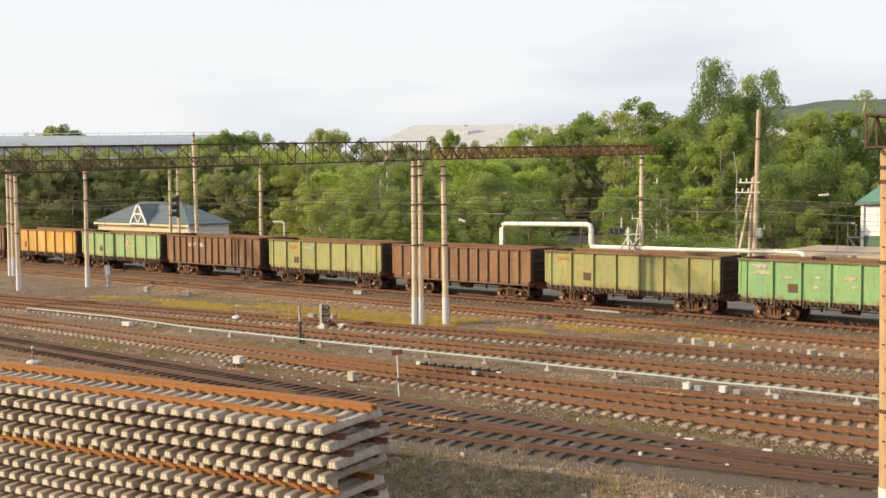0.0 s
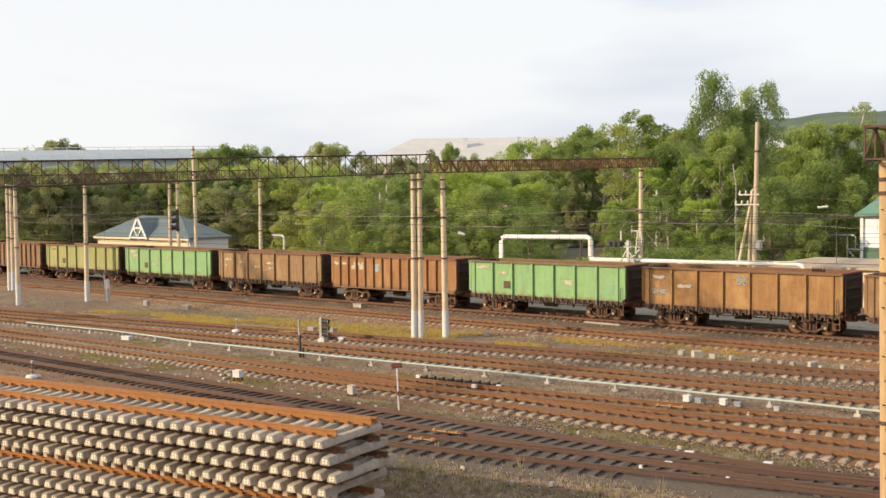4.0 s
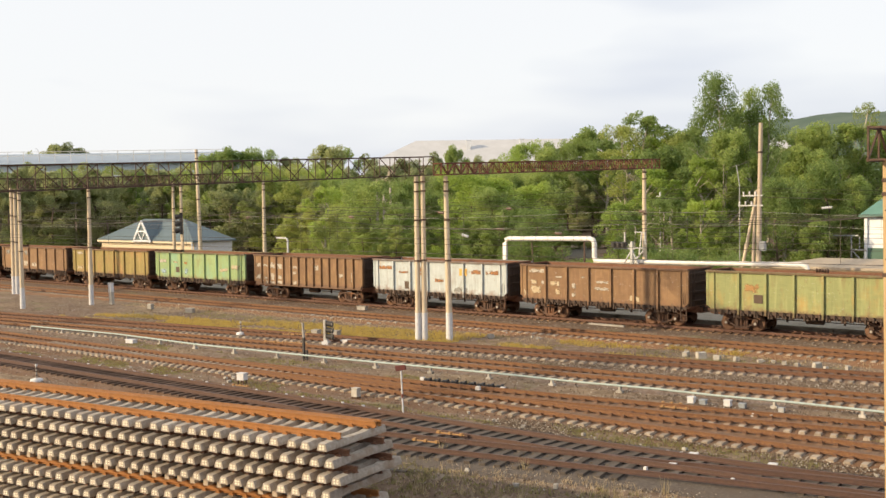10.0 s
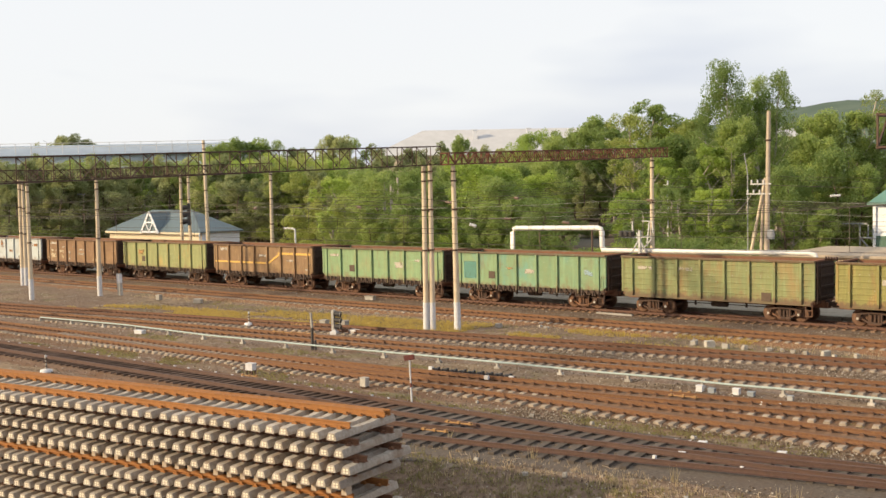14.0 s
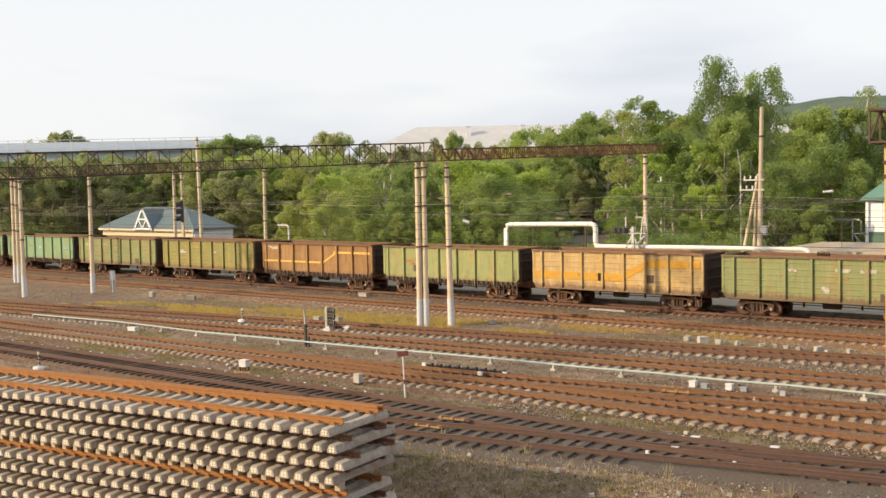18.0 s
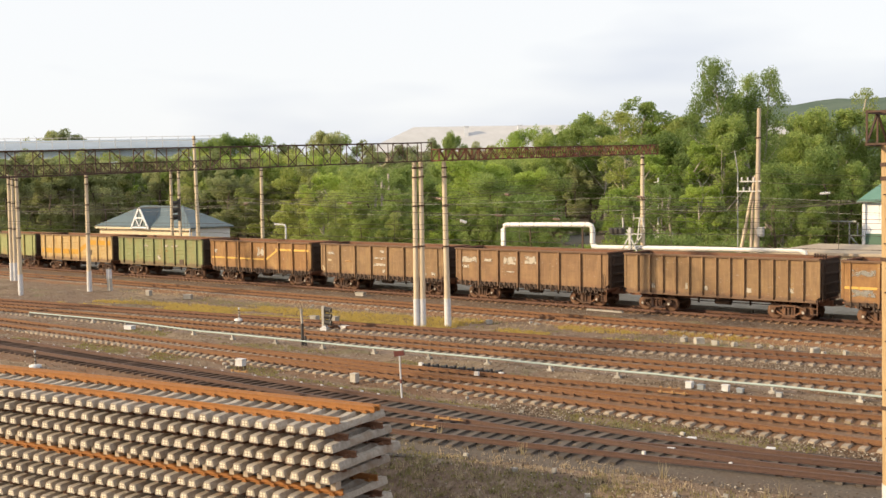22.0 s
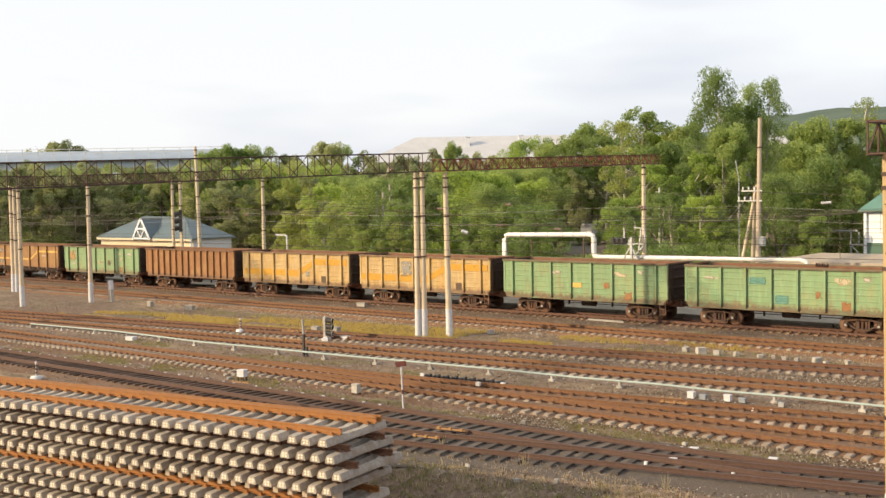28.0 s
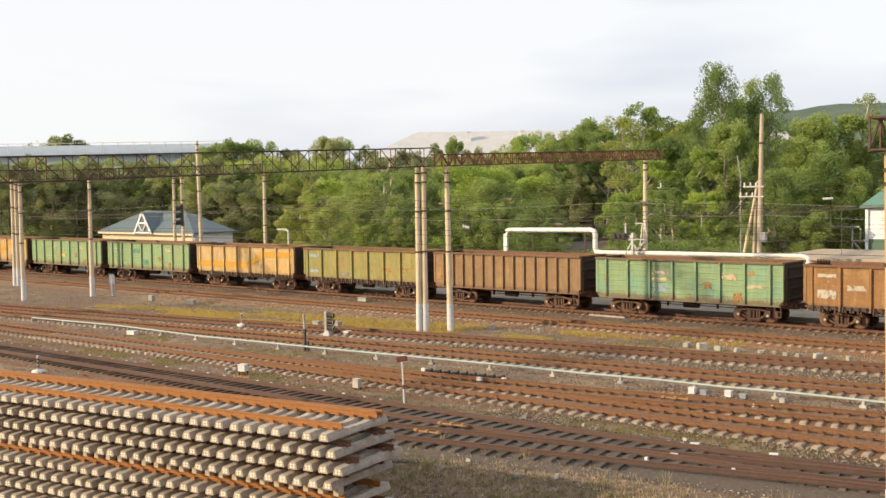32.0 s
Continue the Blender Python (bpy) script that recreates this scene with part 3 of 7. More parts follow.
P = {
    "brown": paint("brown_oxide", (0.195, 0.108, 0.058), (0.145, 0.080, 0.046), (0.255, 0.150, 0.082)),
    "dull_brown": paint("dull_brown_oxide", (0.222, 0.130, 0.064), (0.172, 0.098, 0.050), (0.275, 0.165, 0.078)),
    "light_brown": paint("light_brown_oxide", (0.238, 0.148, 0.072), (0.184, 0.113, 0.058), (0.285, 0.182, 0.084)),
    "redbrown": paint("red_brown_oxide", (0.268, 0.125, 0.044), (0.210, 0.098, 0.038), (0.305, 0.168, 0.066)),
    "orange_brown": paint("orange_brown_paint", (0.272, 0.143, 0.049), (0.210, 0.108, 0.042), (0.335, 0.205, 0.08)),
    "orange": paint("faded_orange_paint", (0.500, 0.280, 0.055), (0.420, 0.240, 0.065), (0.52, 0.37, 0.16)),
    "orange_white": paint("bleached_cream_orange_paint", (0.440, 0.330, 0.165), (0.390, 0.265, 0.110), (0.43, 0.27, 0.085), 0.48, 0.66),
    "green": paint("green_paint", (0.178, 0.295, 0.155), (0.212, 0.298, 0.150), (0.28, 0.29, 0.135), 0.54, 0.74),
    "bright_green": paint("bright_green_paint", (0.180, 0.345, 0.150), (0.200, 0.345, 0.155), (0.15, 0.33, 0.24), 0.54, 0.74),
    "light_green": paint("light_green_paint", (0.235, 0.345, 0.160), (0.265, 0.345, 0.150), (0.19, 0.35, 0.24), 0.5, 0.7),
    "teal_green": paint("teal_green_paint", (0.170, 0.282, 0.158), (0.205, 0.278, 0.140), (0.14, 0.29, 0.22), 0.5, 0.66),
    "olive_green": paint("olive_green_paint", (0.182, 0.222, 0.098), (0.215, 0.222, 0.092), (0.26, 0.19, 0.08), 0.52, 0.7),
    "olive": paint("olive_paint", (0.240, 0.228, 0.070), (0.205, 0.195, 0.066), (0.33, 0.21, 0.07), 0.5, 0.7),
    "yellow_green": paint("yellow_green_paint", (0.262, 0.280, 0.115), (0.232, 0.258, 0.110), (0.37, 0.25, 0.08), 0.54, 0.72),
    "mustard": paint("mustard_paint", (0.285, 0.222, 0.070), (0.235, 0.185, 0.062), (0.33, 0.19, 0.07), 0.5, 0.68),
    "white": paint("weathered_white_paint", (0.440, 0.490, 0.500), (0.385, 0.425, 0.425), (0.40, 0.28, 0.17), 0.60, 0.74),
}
MARK = {
    "pale": mat("faded_white_lettering", (0.60, 0.56, 0.48), (0.45, 0.40, 0.33), 0.85, 0, 9, 0.05),
    "grey": mat("grey_patch", (0.36, 0.36, 0.33), (0.28, 0.27, 0.25), 0.85, 0, 5, 0.05),
    "dark": mat("dark_plate", (0.11, 0.075, 0.05), (0.08, 0.055, 0.04), 0.85, 0, 5, 0.05),
    "yellow": mat("yellow_stripe_paint", (0.70, 0.45, 0.11), (0.60, 0.36, 0.10), 0.8, 0, 5, 0.05),
    "orange": mat("orange_patch", (0.48, 0.27, 0.10), (0.42, 0.25, 0.11), 0.8, 0, 4, 0.05),
    "blue": mat("pale_blue_patch", (0.42, 0.55, 0.62), (0.32, 0.45, 0.50), 0.8, 0, 4, 0.05),
    "rustred": mat("rust_patch", (0.40, 0.20, 0.085), (0.30, 0.14, 0.06), 0.85, 0, 4, 0.05),
    "stripe": mat("orange_stripe_paint", (0.58, 0.310, 0.024), (0.50, 0.275, 0.05), 0.8, 0, 3, 0.05),
    "cream": mat("bleached_paint", (0.60, 0.52, 0.38), (0.56, 0.44, 0.27), 0.85, 0, 2, 0.05),
    # bluish shadow of the catenary poles, painted on the wagon sides as patches
    "teal": mat("teal_shade_patch", (0.12, 0.31, 0.27), (0.15, 0.32, 0.27), 0.8, 0, 4, 0.05),
}


def worn(m, edge, most, gap=0.34):
    """Paint marks that have flaked: uneven edges and gaps eaten in by noise. edge: how deep the edges fray."""
    n, l = m.node_tree.nodes, m.node_tree.links
    co, info, off, add, no, sep = [n.new(k) for k in ("ShaderNodeTexCoord", "ShaderNodeObjectInfo", "ShaderNodeMath", "ShaderNodeVectorMath", "ShaderNodeTexNoise", "ShaderNodeSeparateXYZ")]
    no.inputs["Scale"].default_value, no.inputs["Detail"].default_value = 3.2, 5.0
    off.operation, off.inputs[1].default_value = "MULTIPLY", 53.0
    l.new(info.outputs["Random"], off.inputs[0])
    l.new(co.outputs["Object"], add.inputs[0])
    l.new(off.outputs[0], add.inputs[1])
    l.new(add.outputs[0], no.inputs["Vector"])
    l.new(co.outputs["Generated"], sep.inputs[0])
    ends = []
    for axis in ("X", "Z"):
        far, near = n.new("ShaderNodeMath"), n.new("ShaderNodeMath")
        far.operation, far.inputs[0].default_value, near.operation = "SUBTRACT", 1.0, "MINIMUM"
        l.new(sep.outputs[axis], far.inputs[1])
        l.new(sep.outputs[axis], near.inputs[0])
        l.new(far.outputs[0], near.inputs[1])
        ends.append(near)
    low, scl, sm, mr = [n.new(k) for k in ("ShaderNodeMath", "ShaderNodeMapRange", "ShaderNodeMath", "ShaderNodeMapRange")]
    low.operation = "MINIMUM"
    l.new(ends[0].outputs[0], low.inputs[0])
    l.new(ends[1].outputs[0], low.inputs[1])
    scl.inputs["From Max"].default_value, scl.inputs["To Min"].default_value, scl.inputs["To Max"].default_value = 0.5, -edge, edge
    l.new(low.outputs[0], scl.inputs["Value"])
    l.new(scl.outputs["Result"], sm.inputs[0])
    l.new(no.outputs["Fac"], sm.inputs[1])
    mr.inputs["From Min"].default_value, mr.inputs["From Max"].default_value, mr.inputs["To Max"].default_value = gap, gap + 0.18, most
    l.new(sm.outputs[0], mr.inputs["Value"])
    l.new(mr.outputs["Result"], n["Principled BSDF"].inputs["Alpha"])


# the teal pole shadow gets the same uneven edges as the worn marks
for key, edge, most in (("pale", 0.07, 0.72), ("grey", 0.10, 0.6), ("cream", 0.10, 0.66), ("rustred", 0.10, 0.75), ("yellow", 0.01, 0.92), ("stripe", 0.02, 0.85), ("orange", 0.26, 0.6), ("blue", 0.18, 0.5), ("teal", 0.06, 0.55)):
    worn(MARK[key], edge, most, 0.20 if key in ("yellow", "stripe", "teal") else 0.34)
PAINTED = ("side_panel", "stake", "corner_post", "side_sill", "top_rail")


def bogie(root, x):
    b = part("bogie", MB().box((0, 0, 0.62), (0.5, 2.0, 0.24)).box((0, 0, 0.86), (0.9, 0.5, 0.22)).box((0, 0, 0.4), (1.5, 0.12, 0.1)), M["under"], root)
    b.location.x = x
    frame_me = MB()
    for x0 in (-0.925, 0.925):
        frame_me.box((x0, 0, 0.5), (0.28, 0.24, 0.30))
        frame_me.tube([(x0, -0.12, 0.475), (x0, -0.2, 0.475)], 0.13, 12)
        s = -1 if x0 > 0 else 1
        frame_me.bar((x0 - s * 0.12, 0, 0.68), (x0 + s * 0.55, 0, 0.80), 0.16, 0.10)
        frame_me.bar((x0 + s * 0.06, 0, 0.52), (x0 + s * 0.60, 0, 0.25), 0.16, 0.10)
        frame_me.bar((x0 + s * 0.58, 0, 0.78), (x0 + s * 0.58, 0, 0.26), 0.14, 0.10)
        frame_me.tube([(x0, -0.2, 0.475), (x0, -0.225, 0.475)], 0.075, 10, mi=1)
    frame_me.box((0, 0, 0.81), (0.9, 0.18, 0.11)).box((0, 0, 0.24), (0.8, 0.22, 0.10))
    for k in (-0.22, 0, 0.22):
        frame_me.tube([(k, -0.04, 0.3), (k, -0.04, 0.7)], 0.085, 8)
    fm = frame_me.mesh("side_frame", [M["bogie"], M["stone"]])
    for y, rz in ((-1.02, 0), (1.02, 180)):
        s = part("side_frame", fm, None, b)
        s.matrix_basis = pose(0, y, 0, 0, 0, rz)
    prof = ((-0.90, 0.09), (-0.895, 0.14), (-0.86, 0.16), (-0.85, 0.40), (-0.845, 0.47), (-0.76, 0.475), (-0.745, 0.505), (-0.715, 0.505), (-0.71, 0.40), (-0.72, 0.18), (-0.68, 0.10))
    ring = [(0, y, 0) for y, r in prof] + [(0, -y, 0) for y, r in reversed(prof)]
    wm = MB().tube(ring, [r for y, r in prof] + [r for y, r in reversed(prof)], 20).mesh("wheelset", M["wheel"])
    for dx in (-0.925, 0.925):
        w = part("wheelset", wm, None, b)
        w.matrix_parent_inverse = Matrix.Translation((dx, 0, 0.475))
    return b


def gondola(kind):
    """One empty open wagon. kind: hatched (seven bays, floor hatches), ribbed (narrow ribs), plain (eight bays, grooved sheets)."""
    root = thing("goods_wagon", "", "goods wagon")
    z0, z1 = {"hatched": (1.28, 3.58), "ribbed": (1.22, 3.60), "plain": (1.16, 3.60)}[kind]
    hl = BODY_L / 2
    fl = MB().box((0, 0, 1.22), (BODY_L - 0.1, 2.96, 0.1)).box((0, 0, 1.0), (BODY_L + 0.5, 0.5, 0.34))
    for x in np.linspace(-hl + 0.3, hl - 0.3, 9):
        fl.box((x, 0, 1.1), (0.14, 2.8, 0.18))
    body = part("underframe", fl, M["inside"], root)
    n = {"hatched": 7, "ribbed": 14, "plain": 8}[kind]
    if kind == "hatched":
        edges = [-hl + 0.08] + [-4.25 + 1.7 * i for i in range(6)] + [hl - 0.08]
    elif kind == "plain":
        edges = [-hl + 0.08] + [-hl + 0.8 + (BODY_L - 1.6) * i / 7 for i in range(8)] + [hl - 0.08]
    else:
        edges = list(np.linspace(-hl + 0.08, hl - 0.08, n + 1))
    sheets = {}
    for a, b in zip(edges, edges[1:]):
        w = round(b - a, 3)
        outer = -1 if a == edges[0] else 1 if b == edges[-1] else 0
        if (w, outer) not in sheets:
            mb, zh = MB(), z1 - z0
            prof = [(0.01, z0), (0.01, z0 + 0.2)]
            ribs = {"hatched": (), "ribbed": (), "plain": (0.16, 0.29, 0.43, 0.57, 0.71, 0.86)}[kind]
            for f in ribs:
                zc = z0 + zh * f
                prof += [(0.01, zc - 0.05), (-0.011, zc - 0.03), (-0.011, zc + 0.03), (0.01, zc + 0.05)]
            prof += [(0.01, z1), (0.0625, z1), (0.0625, z0 + 0.2), (0.0625, z0)]
            k = len(prof)
            # the sheet at each end of the wagon has its lower corner cut off
            mb.add([(x - (0.2 * outer if z == z0 and x * outer > 0 else 0), y, z) for x in (-w / 2, w / 2) for y, z in prof], [(i, k + i, k + (i + 1) % k, (i + 1) % k) for i in range(k - 3)] + [(k - 3, 2 * k - 3, 2 * k - 2, k - 2), (k - 2, 2 * k - 2, 2 * k - 1, k - 1)] + [tuple(range(k)), tuple(range(k, 2 * k))[::-1], (k - 1, 2 * k - 1, k, 0)])
            mb.add([(x, 0.066, z) for x, z in ((-w / 2, z0 + 0.2), (w / 2, z0 + 0.2), (w / 2, z1), (-w / 2, z1))], [(3, 2, 1, 0)], mi=1)
            sheets[w, outer] = mb.mesh("side_panel", [P["brown"], M["inside"]])
        for y, rz in ((-BODY_H, 0), (BODY_H, 180)):
            s = part("side_panel", sheets[w, outer], None, body)
            s.matrix_basis = pose((a + b) / 2 if rz == 0 else -(a + b) / 2, y, 0, 0, 0, rz)
    st = MB()
    wst = 0.13 if kind != "ribbed" else 0.10
    foot = 0.24 if kind == "hatched" else 0.0
    st.box((0, -0.065, (z0 + z1 - 0.1) / 2), (wst, 0.14, z1 - z0 - 0.1)).box((0, -0.075, z0 - foot / 2), (wst * 0.8, 0.10, foot + 0.02))
    stm = st.mesh("stake", P["brown"])
    for x in edges[1:-1]:
        for y, rz in ((-BODY_H, 0), (BODY_H, 180)):
            s = part("stake", stm, None, body)
            s.matrix_basis = pose(x, y, 0, 0, 0, rz)
    cp = MB().box((0, 0, (z0 + 0.2 + z1) / 2), (0.16, 0.14, z1 - z0 - 0.2)).mesh("corner_post", P["brown"])
    for x in (-hl + 0.08, hl - 0.08):
        for y in (-BODY_H + 0.05, BODY_H - 0.05):
            part("corner_post", cp, None, body).matrix_basis = pose(x, y, 0)
    prof = [(-0.03, z0), (-0.03, z1), (0.02, z1)]
    for f in (0.87, 0.62, 0.37, 0.12):
        zc = z0 + (z1 - z0) * f
        prof += [(0.02, zc + 0.1), (0.09, zc + 0.06), (0.09, zc - 0.06), (0.02, zc - 0.1)]
    prof += [(0.02, z0)]
    k = len(prof)
    ew = MB().add([(x, y, z) for y in (-1.45, 1.45) for x, z in prof], [(i, (i + 1) % k, k + (i + 1) % k, k + i) for i in range(k)] + [tuple(range(k))[::-1], tuple(range(k, 2 * k))])
    # dark instead of the wagon's paint: shade of the gaps, put into the colour
    em = ew.mesh("end_wall", M["under"])
    part("end_wall", em, None, body).matrix_basis = pose(hl - 0.1, 0, 0)
    part("end_wall", em, None, body).matrix_basis = pose(-hl + 0.1, 0, 0, 0, 0, 180)
    tr = MB().box((0, 0, 0), (BODY_L, 0.20, 0.06)).box((0, 0, -0.055), (BODY_L - 0.02, 0.16, 0.07)).mesh("top_rail", M["inside"])
    for y in (-BODY_H - 0.03, BODY_H + 0.03):
        part("top_rail", tr, None, body).matrix_basis = pose(0, y, z1)
    te = MB().box((0, 0, 0), (0.14, 2 * BODY_H - 0.16, 0.08)).mesh("end_top_rail", M["inside"])
    for x in (-hl + 0.09, hl - 0.09):
        part("end_top_rail", te, None, body).matrix_basis = pose(x, 0, z1 + 0.002)
    if kind == "hatched":
        hk = MB().box((0, 0.05, 1.17), (BODY_L - 0.3, 0.1, 0.16))
        for i in range(28):
            x = -hl + 0.55 + i * (BODY_L - 1.1) / 27
            low = (0.0, 0.05, -0.06, 0.09, 0.02)[i % 5] + (0.04 if i % 7 == 3 else 0.0)
            hk.box((x, -0.06, 1.13 - low / 2), (0.09, 0.15, 0.32 + low)).box((x + 0.11, -0.02, 1.02 - low), (0.17, 0.10, 0.12)).bar((x, -0.10, 1.30), (x + 0.14 + low, -0.02, 1.0 - low), 0.055)
        hm = hk.mesh("latch_gear", M["latch"])
        for y, rz in ((-BODY_H + 0.03, 0), (BODY_H - 0.03, 180)):
            tagged(part("latch_gear", hm, None, root), kind="stuff").matrix_basis = pose(0, y, 0, 0, 0, rz)
    else:
        ss = MB().box((0, 0, z0 - 0.05), (BODY_L - 0.44, 0.1, 0.14)).mesh("side_sill", P["brown"])
        for y in (-BODY_H + 0.02, BODY_H - 0.02):
            part("side_sill", ss, None, body).matrix_basis = pose(0, y, 0)
    if kind == "hatched":
        thin = MB().box((0, -0.03, (z0 + z1 - 0.1) / 2), (0.05, 0.08, z1 - z0 - 0.1)).mesh("stake", P["brown"])
        for x in (-hl + 0.52, hl - 0.52):
            for y, rz in ((-BODY_H, 0), (BODY_H, 180)):
                part("stake", thin, None, body).matrix_basis = pose(x, y, 0, 0, 0, rz)
        grab = MB().tube([(0, -0.02, 1.42), (0, -0.11, 1.47), (0, -0.11, 2.12), (0, -0.02, 2.17)], 0.022, 6).mesh("grab_rail", M["steel_dark"])
        for x, y, rz in ((hl - 0.3, -BODY_H, 0), (-hl + 0.3, BODY_H, 180)):
            part("grab_rail", grab, None, root).matrix_basis = pose(x, y, 0, 0, 0, rz)
    for x in (-4.325, 4.325):
        bogie(root, x)
    cm = MB().box((0.25, 0, 1.06), (0.62, 0.22, 0.24)).box((0.52, -0.06, 1.06), (0.26, 0.36, 0.32)).box((0.0, 0, 1.06), (0.12, 0.5, 0.44)).mesh("coupler", M["under"])
    for x, rz in ((hl + 0.1, 0), (-hl - 0.1, 180)):
        part("coupler", cm, None, root).matrix_basis = pose(x, 0, 0, 0, 0, rz)
    sm = MB()
    for dx in (-0.19, 0.19):
        sm.bar((dx, 0, 0.42), (dx, 0, 1.3), 0.05)
    for z in (0.45, 0.78, 1.1):
        sm.bar((-0.19, 0, z), (0.19, 0, z), 0.05)
    stp = sm.mesh("step", M["bogie"])
    for x, y in ((hl - 0.35, -BODY_H + 0.02), (-hl + 0.35, BODY_H - 0.02)):
        part("step", stp, None, root).matrix_basis = pose(x, y, 0)
    part("air_tank", MB().tube([(-0.55, -0.6, 0.8), (-0.5, -0.6, 0.8), (0.5, -0.6, 0.8), (0.55, -0.6, 0.8)], [0.1, 0.2, 0.2, 0.1], 12).bar((0, -0.6, 1.0), (0, -0.6, 1.2), 0.06), M["under"], root)
    part("brake_rod", MB().bar((-3.2, -0.25, 0.72), (3.2, -0.25, 0.72), 0.05).bar((1.6, -0.3, 0.6), (1.6, -0.3, 1.1), 0.1).bar((-1.8, -0.3, 0.6), (-1.8, -0.3, 1.1), 0.1), M["under"], root)
    lm = MB()
    for dy in (-0.2, 0.2):
        lm.bar((0.1, dy, z0), (0.1, dy, z1), 0.04)
    for k in range(6):
        lm.bar((0.1, -0.2, z0 + 0.2 + 0.36 * k), (0.1, 0.2, z0 + 0.2 + 0.36 * k), 0.03)
    lad = lm.mesh("ladder", M["under"])
    part("ladder", lad, None, root).matrix_basis = pose(hl, -1.2, 0)
    return root


